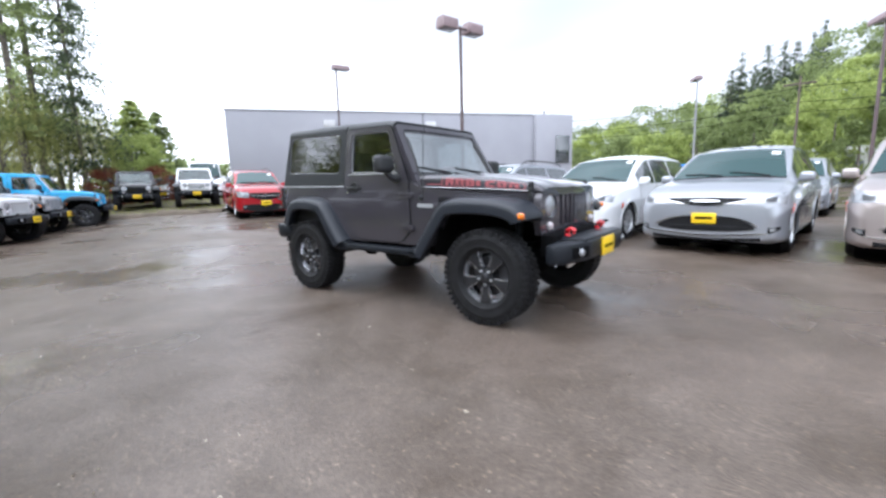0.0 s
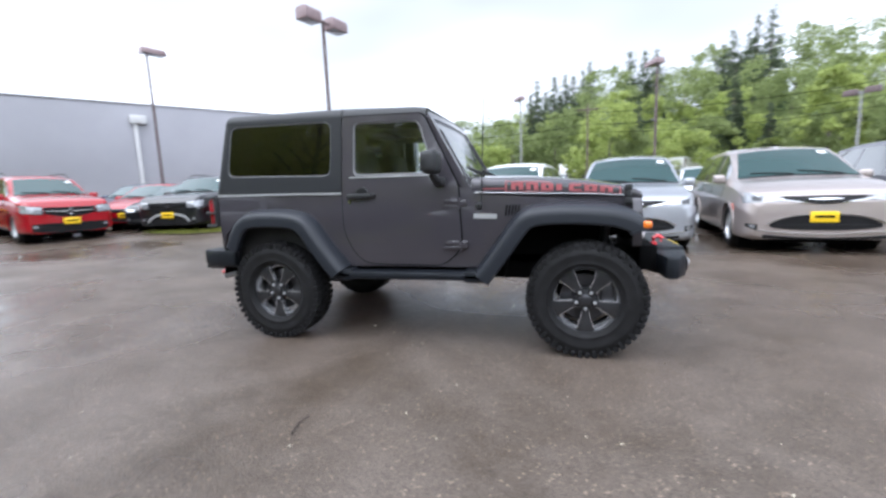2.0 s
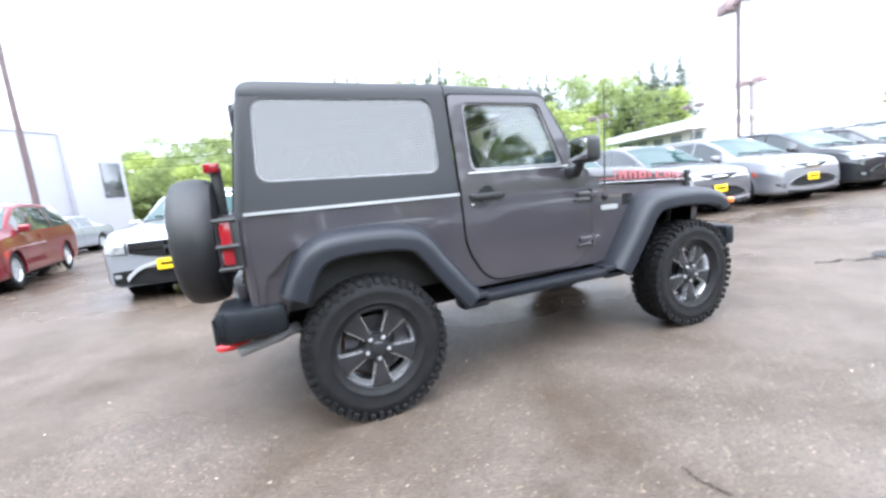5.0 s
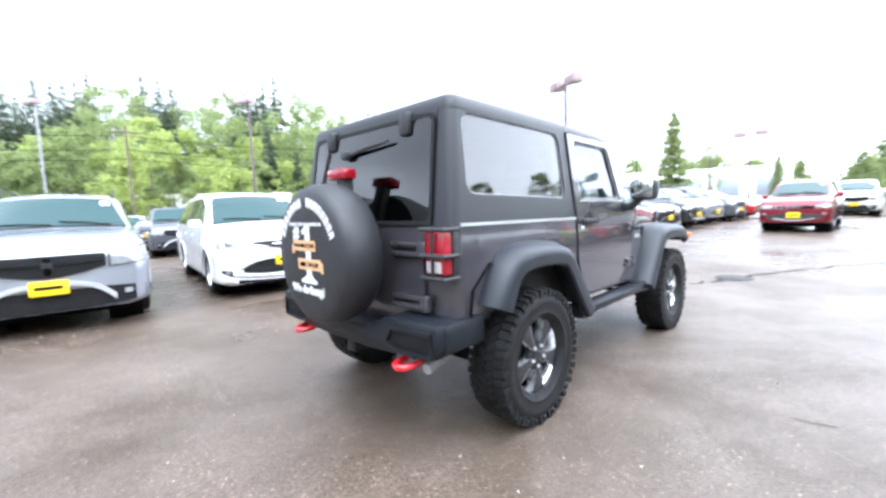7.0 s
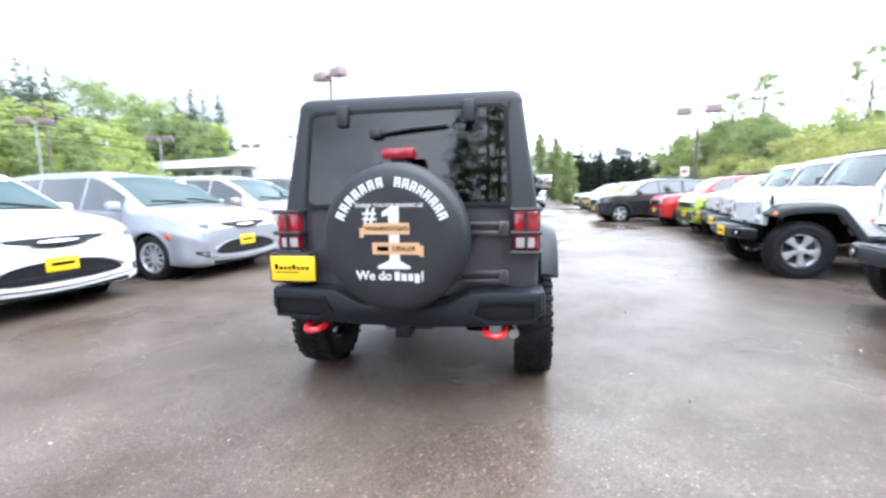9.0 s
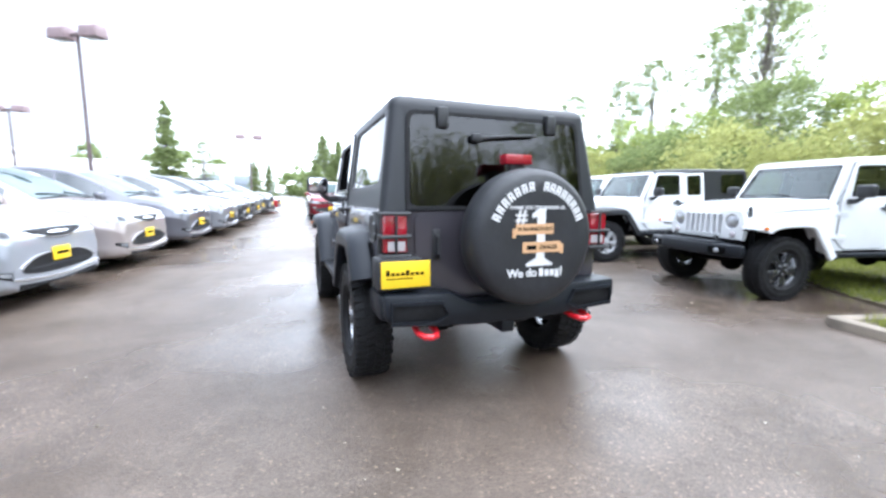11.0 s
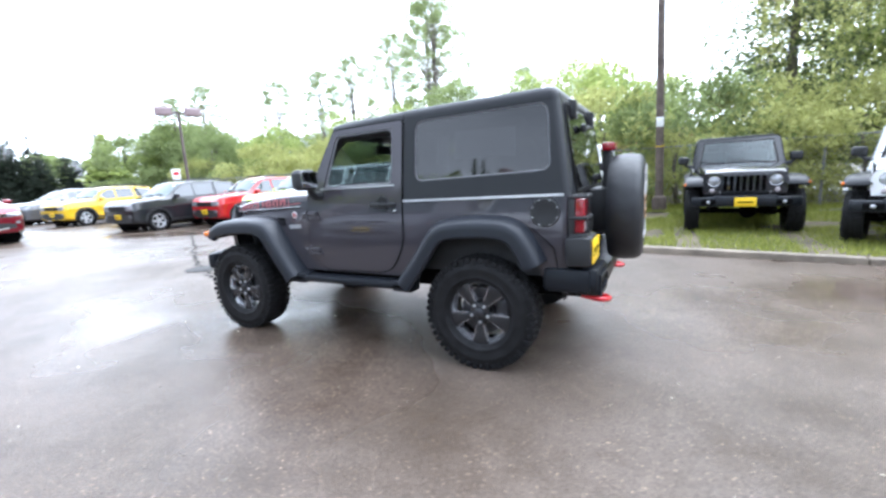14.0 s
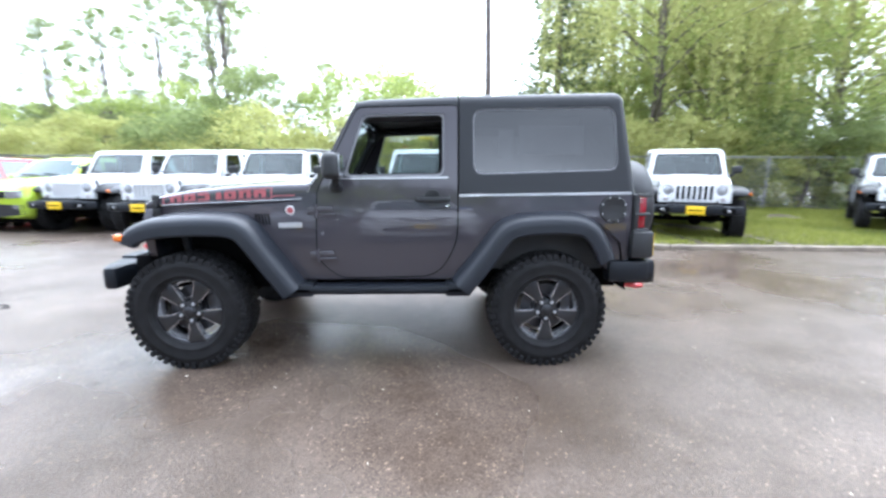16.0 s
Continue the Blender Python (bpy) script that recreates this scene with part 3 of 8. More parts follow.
MINIVAN = dict(width=2.0, wb=3.09, front=2.50, rear=-2.68, tyre=0.355, spokes=10, sill=0.20, nose=0.46, nose_w=0.78, tail=0.35, tail_w=0.86,
    under=[(-2.7, 0.42), (-2.3, 0.22), (2.0, 0.20), (2.4, 0.21), (2.5, 0.25)],
    belt=[(-2.7, 1.02), (-2.4, 1.12), (0.9, 1.05), (1.35, 1.03), (1.9, 0.98), (2.3, 0.89), (2.44, 0.81), (2.5, 0.69)],
    top=[(-2.7, 1.06), (-2.62, 1.25), (-2.25, 1.70), (-1.2, 1.765), (-0.2, 1.76), (0.35, 1.68), (0.75, 1.52), (1.40, 1.155), (1.9, 1.085), (2.22, 1.005), (2.40, 0.935), (2.475, 0.865), (2.5, 0.73)],
    roof_w=[(-2.7, 0.8), (-2.2, 0.72), (0.2, 0.74), (1.3, 0.86), (2.5, 0.9)],
    windshield=(1.34, 0.42), ws_w=(0.82, 0.65), rear_glass=(-2.58, -2.32), rg_w=(0.72, 0.66), head=0.10, win_top=1.62,
    windows=[(0.12, 0.98), (-0.98, 0.06), (-2.28, -1.06)], handles=[0.05, -0.85], seams=[1.0, 0.08, -1.02], plate=0.565, mirror=(0.95, 1.14), chrome=False,
    face=[("headlight", 0.47, 0.950, 0.800, 0.772, 0.866, 0.950, LAMP, 0.014), ("headlight_core", 0.74, 0.86, 0.810, 0.808, 0.870, 0.892, BEZEL, 0.018),
          ("upper_grille", -0.53, 0.53, 0.765, 0.838, 0.872, 0.866, GRILLE_BLACK, 0.014), ("winged_emblem", -0.20, 0.20, 0.812, 0.822, 0.840, 0.829, CHROME, 0.026),
          ("grille_edge", -0.54, 0.54, 0.752, 0.828, 0.764, 0.838, CHROME, 0.018),
          ("lower_grille", -0.64, 0.64, 0.372, 0.418, 0.590, 0.462, GRILLE_BLACK, 0.010), ("grille_surround", -0.68, 0.68, 0.592, 0.450, 0.606, 0.474, CHROME, 0.016),
          ("grille_bar", -0.56, 0.56, 0.446, 0.446, 0.454, 0.454, BEZEL, 0.014),
          ("chin_strip", -0.80, 0.80, 0.300, 0.360, 0.318, 0.378, CHROME, 0.018), ("fog_recess", 0.79, 0.92, 0.365, 0.425, 0.455, 0.468, GRILLE_BLACK, 0.008),
          ("fog_lamp", 0.815, 0.880, 0.398, 0.415, 0.444, 0.450, LAMP, 0.016), ("chin", -0.72, 0.72, 0.205, 0.245, 0.262, 0.305, GRILLE_BLACK, 0.006)], marker=0.64)
CROSSOVER = dict(width=1.86, wb=2.89, front=2.38, rear=-2.45, tyre=0.355, spokes=5, sill=0.22, nose=0.42, nose_w=0.78, tail=0.3, tail_w=0.88, clad=0.12,
    under=[(-2.5, 0.45), (-2.1, 0.25), (1.9, 0.22), (2.38, 0.26)],
    belt=[(-2.5, 1.02), (-2.2, 1.12), (0.8, 1.06), (1.3, 1.04), (1.9, 1.00), (2.25, 0.94), (2.34, 0.86), (2.38, 0.76)],
    top=[(-2.5, 1.06), (-2.4, 1.25), (-2.1, 1.62), (-1.2, 1.68), (-0.2, 1.69), (0.3, 1.62), (1.12, 1.17), (1.6, 1.13), (2.08, 1.085), (2.26, 1.03), (2.35, 0.95), (2.38, 0.82)],
    roof_w=[(-2.5, 0.8), (-2.0, 0.72), (0.1, 0.73), (1.1, 0.86), (2.4, 0.9)],
    windshield=(1.06, 0.34), ws_w=(0.80, 0.63), rear_glass=(-2.36, -2.12), rg_w=(0.72, 0.64), head=0.11, win_top=1.55,
    windows=[(0.02, 0.82), (-0.92, -0.04), (-2.0, -1.02)], handles=[0.0, -0.85], seams=[0.95, -0.01, -0.98], plate=0.54, plate_out=0.062, mirror=(0.80, 1.12), rails=(-1.9, 0.1),
    face=[("headlight_bezel", 0.52, 0.90, 0.715, 0.755, 0.905, 0.955, BEZEL, 0.010), ("headlight", 0.545, 0.885, 0.73, 0.77, 0.895, 0.94, LAMP, 0.018), ("grille", -0.50, 0.50, 0.635, 0.735, 0.885, 0.885, GRILLE_BLACK, 0.012),
          ("grille_bar", -0.49, 0.49, 0.770, 0.790, 0.792, 0.808, GLOSS_BLACK, 0.026), ("grille_post", -0.03, 0.0299, 0.68, 0.68, 0.865, 0.865, GLOSS_BLACK, 0.028), ("emblem", -0.045, 0.0449, 0.752, 0.762, 0.815, 0.80, BEZEL, 0.034),
          ("lower_grille", -0.86, 0.86, 0.262, 0.330, 0.500, 0.478, GRILLE_BLACK, 0.008), ("silver_bar", -0.57, 0.57, 0.545, 0.330, 0.592, 0.405, BRIGHT_TRIM, 0.040),
          ("fog_lamp", 0.645, 0.725, 0.395, 0.400, 0.450, 0.455, LAMP, 0.022), ("silver_lip", -0.70, 0.70, 0.225, 0.285, 0.252, 0.312, BLACK_PLASTIC, 0.012)])
BOXY = dict(black_arch=True, width=1.80, wb=2.57, front=2.07, rear=-2.16, tyre=0.345, spokes=5, sill=0.24, nose=0.30, nose_w=0.84, tail=0.22, tail_w=0.90, clad=0.16, black_mirror=False,
    under=[(-2.2, 0.48), (-1.9, 0.26), (1.6, 0.24), (2.07, 0.34)],
    belt=[(-2.2, 1.06), (-1.9, 1.14), (0.6, 1.08), (0.95, 1.06), (1.6, 1.03), (1.95, 0.98), (2.07, 0.84)],
    top=[(-2.2, 1.10), (-2.12, 1.3), (-1.95, 1.60), (-1.2, 1.67), (-0.2, 1.68), (0.25, 1.62), (0.86, 1.17), (1.3, 1.12), (1.8, 1.08), (1.98, 1.02), (2.07, 0.88)],
    roof_w=[(-2.2, 0.84), (-1.9, 0.78), (0.1, 0.78), (0.9, 0.88), (2.1, 0.92)],
    windshield=(0.82, 0.28), ws_w=(0.82, 0.68), rear_glass=(-2.1, -1.98), rg_w=(0.76, 0.70), head=0.11, win_top=1.56,
    windows=[(-0.10, 0.58), (-0.92, -0.16), (-1.80, -1.05)], handles=[-0.1, -0.85], seams=[0.75, -0.13, -0.98], plate=0.55, mirror=(0.60, 1.14), rails=(-1.75, 0.05),
    face=[("headlight", 0.46, 0.80, 0.74, 0.76, 0.90, 0.91, LAMP, 0.01), ("grille", -0.44, 0.44, 0.74, 0.74, 0.88, 0.88, GRILLE_BLACK, 0.010),
          ("bumper", -0.80, 0.80, 0.33, 0.40, 0.62, 0.60, BLACK_PLASTIC, 0.008), ("fog_lamp", 0.60, 0.72, 0.52, 0.52, 0.60, 0.60, LAMP, 0.014)])
COMPACT = dict(CROSSOVER, black_arch=True, width=1.82, wb=2.64, front=2.16, rear=-2.24, clad=0.14,
    under=[(-2.3, 0.45), (-1.9, 0.25), (1.7, 0.24), (2.16, 0.32)],
    belt=[(-2.3, 1.02), (-2.0, 1.12), (0.7, 1.06), (1.1, 1.03), (1.7, 0.98), (2.05, 0.90), (2.16, 0.76)],
    top=[(-2.3, 1.06), (-2.2, 1.25), (-1.95, 1.56), (-1.2, 1.63), (-0.2, 1.64), (0.3, 1.57), (1.0, 1.14), (1.5, 1.09), (1.9, 1.02), (2.08, 0.94), (2.16, 0.80)],
    windshield=(0.94, 0.32), rear_glass=(-2.16, -1.96), windows=[(-0.02, 0.72), (-0.86, -0.08), (-1.85, -0.95)], handles=[-0.05, -0.85], seams=[0.82, -0.05, -0.92],
    mirror=(0.70, 1.10), rails=(-1.8, 0.1), win_top=1.50,
    face=[("headlight", 0.50, 0.86, 0.74, 0.77, 0.83, 0.87, LAMP, 0.008), ("grille", -0.50, 0.50, 0.73, 0.74, 0.83, 0.83, GRILLE_BLACK, 0.010)]
         + [("grille_slot", y - 0.045, y + 0.0449, 0.745, 0.745, 0.82, 0.82, CHROME, 0.012) for y in (-0.42, -0.28, -0.14, 0.0, 0.14, 0.28, 0.42)]
         + [("lower_intake", -0.66, 0.66, 0.36, 0.44, 0.60, 0.54, BLACK_PLASTIC, 0.004), ("skid_strip", -0.5, 0.5, 0.36, 0.42, 0.40, 0.46, CHROME, 0.012), ("fog_lamp", 0.66, 0.76, 0.55, 0.55, 0.61, 0.61, LAMP, 0.012)])
SEDAN = dict(CROSSOVER, width=1.86, wb=2.74, front=2.38, rear=-2.50, tyre=0.33, clad=0.05, nose_w=0.72, rails=None,
    under=[(-2.5, 0.40), (-2.1, 0.20), (1.9, 0.18), (2.38, 0.26)],
    belt=[(-2.5, 0.90), (-2.2, 0.97), (0.8, 0.93), (1.3, 0.90), (1.9, 0.82), (2.25, 0.72), (2.38, 0.58)],
    top=[(-2.5, 0.92), (-2.45, 1.02), (-1.75, 1.10), (-0.95, 1.44), (-0.2, 1.475), (0.25, 1.42), (1.2, 0.99), (1.7, 0.91), (2.15, 0.80), (2.3, 0.72), (2.38, 0.60)],
    windshield=(1.14, 0.32), rear_glass=(-1.72, -1.02), rg_w=(0.74, 0.62), windows=[(-0.05, 0.85), (-0.98, -0.12)], handles=[-0.08, -0.95], seams=[0.95, -0.08, -1.02],
    mirror=(0.78, 0.98), win_top=1.36, head=0.1, plate=0.48, sill=0.18,
    face=[("headlight", 0.50, 0.88, 0.60, 0.66, 0.68, 0.76, LAMP, 0.008), ("grille", -0.48, 0.48, 0.56, 0.60, 0.68, 0.68, GRILLE_BLACK, 0.010),
          ("lower_intake", -0.60, 0.60, 0.28, 0.34, 0.42, 0.40, BLACK_PLASTIC, 0.004), ("fog_lamp", 0.64, 0.76, 0.36, 0.37, 0.42, 0.42, LAMP, 0.008)])
CARGO = dict(CROSSOVER, width=2.05, wb=3.45, front=2.70, rear=-2.90, tyre=0.36, nose=0.35, nose_w=0.86, rails=None,
    under=[(-2.9, 0.45), (-2.5, 0.30), (2.3, 0.28), (2.7, 0.36)],
    belt=[(-2.9, 1.30), (1.3, 1.28), (1.75, 1.22), (2.2, 1.10), (2.55, 0.98), (2.7, 0.84)],
    top=[(-2.9, 2.45), (-2.8, 2.55), (-1.0, 2.58), (0.6, 2.56), (0.95, 2.45), (1.75, 1.42), (2.1, 1.28), (2.45, 1.10), (2.62, 1.00), (2.7, 0.86)],
    roof_w=[(-2.9, 0.9), (0.6, 0.88), (1.7, 0.88), (2.7, 0.92)],
    windshield=(1.72, 1.0), ws_w=(0.84, 0.78), windows=[(0.85, 1.55)], handles=[0.8], seams=[1.6, 0.75, -0.4], mirror=(1.5, 1.45), win_top=2.1, head=0.2,
    face=[("headlight", 0.62, 0.92, 0.86, 0.90, 1.06, 1.12, LAMP, 0.008), ("grille", -0.58, 0.58, 0.78, 0.80, 1.0, 1.0, BLACK_PLASTIC, 0.004), ("bumper", -0.9, 0.9, 0.40, 0.46, 0.66, 0.62, BLACK_PLASTIC, 0.01)])
CARGO.pop("rear_glass")
BRIGHT_NOSE = dict(CROSSOVER, face=[f[:7] + ((CHROME,) if f[7] is GLOSS_BLACK else (f[7],)) + f[8:] for f in CROSSOVER["face"] if f[0] not in ("silver_bar", "silver_lip")])
SPECS = {"minivan": MINIVAN, "crossover": CROSSOVER, "bright_nose": BRIGHT_NOSE, "boxy": BOXY, "compact": COMPACT, "sedan": SEDAN, "cargo": CARGO}
FIRST = {}


def set_colour(car, color):
    for o in car.children_recursive:
        if o.type == 'MESH' and o.data.materials and o.data.materials[0] in (PAINT, PAINT_METAL):
            o.color = (*color, 1)


def park(kind, x, y, heading, color, label, category, group="", metal=True):
    """A car whose front axle's middle stands at x, y, its nose to the heading, in degrees from +X."""
    s = SPECS[kind]
    a = radians(heading)
    cx, cy = x - math.cos(a) * s["wb"] / 2, y - math.sin(a) * s["wb"] / 2
    pf, pr = ground_height(x, y), ground_height(x - math.cos(a) * s["wb"], y - math.sin(a) * s["wb"])
    pitch = -math.degrees(math.atan2(pf - pr, s["wb"]))
    m = pose(cx, cy, (pf + pr) / 2 - 0.004, 0, pitch, heading)
    key = (kind, metal)
    name = {"minivan": "minivan", "crossover": "crossover_car", "bright_nose": "crossover_car", "boxy": "compact_suv", "compact": "suv", "sedan": "sedan", "cargo": "cargo_van"}[kind]
    if key not in FIRST:
        car = build_car(s, name, label, category, PAINT_METAL if metal else PAINT, color)
        car.matrix_basis = m
        FIRST[key] = car
    else:
        car = copy_thing(FIRST[key], m)
        set_colour(car, color)
    return tagged(car, label, category, group)

# ---------------- ground and setting ----------------
def ground_sheet():
    bm = bmesh.new()
    xs = [-420, -200, -100, -60, -40, -30] + [x for x in range(-24, 25, 2)] + [30, 40, 60, 100, 200, 420]
    grid = [[bm.verts.new((x, y, ground_height(x, y))) for y in xs] for x in xs]
    for a, b in zip(grid, grid[1:]):
        for k in range(len(xs) - 1):
            bm.faces.new((a[k], b[k], b[k + 1], a[k + 1]))
    return tagged(part("ground", bm, ASPHALT), "wet worn grey-brown asphalt of a car lot", "ground", kind="structure")


ground_sheet()


def grey_building():
    """Windowless grey store with a stepped end, ducts on its wall."""
    b = thing("grey_building", "windowless grey store building with a flat roof", "building")
    ax, ay, bx, by = -25.2, 9.6, -12.2, 27.4
    d = Vector((bx - ax, by - ay, 0))
    L = d.length
    d.normalize()
    nrm = Vector((d.y, -d.x, 0))
    m = Matrix(((d.x, -nrm.x, 0, ax), (d.y, -nrm.y, 0, ay), (0, 0, 1, 0), (0, 0, 0, 1)))
    bm = bmesh.new()
    box(bm, 0, L, 0, 18, -0.5, 6.45, 0.03, m)
    part("wall", bm, GREY_WALL, b)
    bm = bmesh.new()
    box(bm, L, L + 3.2, -0.35, 12, -0.5, 6.5, 0.03, m)
    end = part("end_bay", bm, GREY_WALL, b)
    bm = bmesh.new()
    box(bm, L + 1.7, L + 2.9, -0.42, -0.34, 2.8, 4.9, 0.01, m)
    part("window", bm, DARK_GLASS, b)
    bm = bmesh.new()
    box(bm, -0.04, L, -0.04, 0.3, 6.43, 6.53, 0.01, m)
    part("roof_edge", bm, POLE_GREY, b)
    for s in (6.3, 13.4):
        bm = bmesh.new()
        box(bm, s, s + 0.17, -0.17, 0.02, -0.3, 5.5, 0.02, m)
        box(bm, s - 0.15, s + 0.6, -0.3, 0.02, 5.4, 5.85, 0.02, m)
        part("downpipe", bm, PALE_PIPE, b)
    return b


grey_building()


def lot_lamp(x, y, h, heads=2, mat=POLE_BROWN, turn=0.0, tilt=0.0, head_mat=None, base=None):
    """A square steel post with box lanterns on short arms."""
    z = ground_height(x, y) if base is None else base
    t = thing("street_lamp", "tall brown steel lot lamp with %s" % ("two box lanterns" if heads == 2 else "one flat lantern"), "street lamp", "lot lamps")
    t.matrix_basis = pose(x, y, z, 0, tilt, turn)
    bm = bmesh.new()
    tube(bm, [(0, 0, 0.5), (0, 0, h - 0.2)], [0.075, 0.06], 10)
    part("post", bm, mat, t)
    bm = bmesh.new()
    lathe(bm, [(0.001, -0.3), (0.28, -0.3), (0.28, 0.6), (0.001, 0.6)], 20, 'Z')
    part("footing", bm, CONCRETE, t)
    for sy in ((1, -1) if heads == 2 else (1,)):
        bm = bmesh.new()
        box(bm, -0.04, 0.04, min(0, sy * 0.35), max(0, sy * 0.35), h - 0.30, h - 0.22, 0.01)
        part("arm", bm, mat, t)
        a, b, deep = (sy * 0.28, sy * 0.98, 0.40) if heads == 2 else (-0.25, 0.80, 0.28)
        a, b = min(a, b), max(a, b)
        bm = bmesh.new()
        lid = [(-0.27, h - deep), (0.27, h - deep), (0.25, h - 0.08), (0.18, h), (-0.18, h), (-0.25, h - 0.08)]
        prism(bm, lid, 'Y', a, b, 0.02)
        hd = part("lantern", bm, head_mat or LANTERN, t)
        bm = bmesh.new()
        box(bm, -0.20, 0.20, a + 0.07, b - 0.07, h - deep - 0.012, h - deep + 0.006, 0.004)
        part("lens", bm, LAMP, hd)
    return t


lot_lamp(-7.0, 10.4, 7.3, 2, turn=-15)
lot_lamp(-18.7, 13.6, 8.2, 1, turn=-20)
lot_lamp(6.1, 21.8, 7.6, 1, turn=20)
lot_lamp(14.8, 7.6, 6.8, 2, turn=-30)
lot_lamp(32.3, 3.3, 5.4, 2, turn=0)
lot_lamp(19.1, -9.83, 5.35, 2, turn=-25)
lot_lamp(29.0, 16.0, 6.0, 2, turn=-10)

# ---------------- parked vehicles ----------------
WHITE, SILVER, TAN, GRAPHITE, JBLACK = (0.72, 0.73, 0.75), (0.35, 0.365, 0.40), (0.40, 0.35, 0.335), (0.085, 0.088, 0.10), (0.016, 0.017, 0.02)
ROW = "row of parked minivans"
NORTH = -97.3
park("crossover", -3.0, 5.0, NORTH, (0.30, 0.315, 0.35), "silver crossover with chrome lower grille trim, parked on the lot", "car", ROW)
park("minivan", -0.20, 5.32, NORTH, WHITE, "white minivan with a yellow dealer plate", "minivan", ROW, metal=False)
park("minivan", 2.32, 4.74, NORTH, SILVER, "silver minivan with a yellow dealer plate", "minivan", ROW)
park("minivan", 4.85, 4.45, NORTH, TAN, "pale tan minivan with a yellow dealer plate", "minivan", ROW)
park("minivan", 7.32, 4.00, NORTH, (0.13, 0.13, 0.15), "dark grey minivan with a yellow dealer plate", "minivan", ROW)
park("minivan", 9.75, 3.58, NORTH, (0.24, 0.245, 0.27), "grey minivan in the row of minivans", "minivan", ROW)
park("minivan", 12.3, 3.3, NORTH, (0.025, 0.027, 0.032), "black minivan in the row of minivans", "minivan", ROW)
park("compact", 14.9, 3.0, NORTH, (0.02, 0.021, 0.024), "black suv parked in the row", "car", ROW)
park("compact", 17.4, 2.9, NORTH, (0.20, 0.21, 0.23), "grey suv parked in the row", "car", ROW)
park("crossover", 19.9, 2.6, NORTH, (0.10, 0.105, 0.12), "dark grey crossover parked in the row", "car", ROW)
park("sedan", 22.4, 2.3, NORTH, (0.35, 0.015, 0.02), "red sedan at the end of the row", "car", ROW)
park("compact", 14.3, -0.75, 178, (0.16, 0.008, 0.016), "dark red suv standing in the lane of the lot", "car")
park("crossover", 25.0, -2.0, 178, WHITE, "white crossover standing behind the red suv", "car")
# the far corner by the grey building
CORNER = "cars by the grey building"
park("bright_nose", -11.75, 4.30, -19, (0.32, 0.006, 0.012), "bright red crossover with a chrome cross grille and yellow plate", "car", CORNER, metal=False)
park("sedan", -12.2, 7.0, -66, (0.32, 0.006, 0.012), "bright red sedan with a yellow dealer plate", "car", CORNER, metal=False)
park("sedan", -14.6, 8.3, -66, (0.02, 0.035, 0.08), "dark blue sedan by the grey building", "car", CORNER)
park("sedan", -10.9, 6.9, -70, JBLACK, "black sedan with a yellow dealer plate", "car", CORNER)
park("crossover", -9.75, 6.45, -74, JBLACK, "black crossover with chrome lower trim", "car", CORNER)
park("minivan", -7.35, 7.45, -84, (0.20, 0.007, 0.018), "dark red minivan beside a grass island", "minivan", CORNER)
park("sedan", -26.4, 6.05, -20, WHITE, "white car behind the planter kerb", "car", CORNER, metal=False)
park("cargo", -26.5, 8.6, -20, WHITE, "white high-roof cargo van", "van", CORNER, metal=False)
# small boxy cars opposite
BOX = "row of small boxy cars"
park("boxy", 8.98, -6.42, 85, (0.40, 0.54, 0.04), "lime green compact car in the row", "car", BOX, metal=False)
park("boxy", 11.59, -6.42, 86, (0.42, 0.012, 0.015), "red compact car with black bumper", "car", BOX, metal=False)
park("boxy", 13.75, -4.75, 93, JBLACK, "black compact suv parked at an angle", "car", BOX, metal=False)
park("boxy", 21.0, -5.6, 98, (0.66, 0.42, 0.01), "yellow compact suv at the far end", "car", BOX, metal=False)
park("crossover", 25.5, -5.9, 100, (0.12, 0.12, 0.13), "dark grey suv at the far end of the lot", "car", BOX)
park("sedan", 16.6, -6.3, 90, WHITE, "white sedan in the row", "car", BOX, metal=False)
# second row behind the minivans
BACK = "back row of parked cars"
for i, (x, y, kind, col, word) in enumerate(((-9.5, 15.5, "sedan", SILVER, "silver"), (-3.4, 15.2, "compact", SILVER, "silver"), (0.6, 14.6, "crossover", GRAPHITE, "graphite grey"), (3.3, 12.9, "minivan", SILVER, "silver"), (5.9, 12.4, "compact", WHITE, "white"), (8.6, 19.5, "compact", JBLACK, "black"), (11.4, 19.0, "sedan", WHITE, "white"),
        (14.2, 18.4, "crossover", SILVER, "silver"), (17.2, 17.6, "sedan", JBLACK, "black"), (20.4, 17.0, "minivan", WHITE, "white"), (24.0, 16.0, "compact", SILVER, "silver"), (0.4, 22.5, "sedan", WHITE, "white"), (-3.0, 23.0, "crossover", WHITE, "white"))):
    park(kind, x, y, NORTH, col, word + " car in the back row of the lot", "car", BACK)

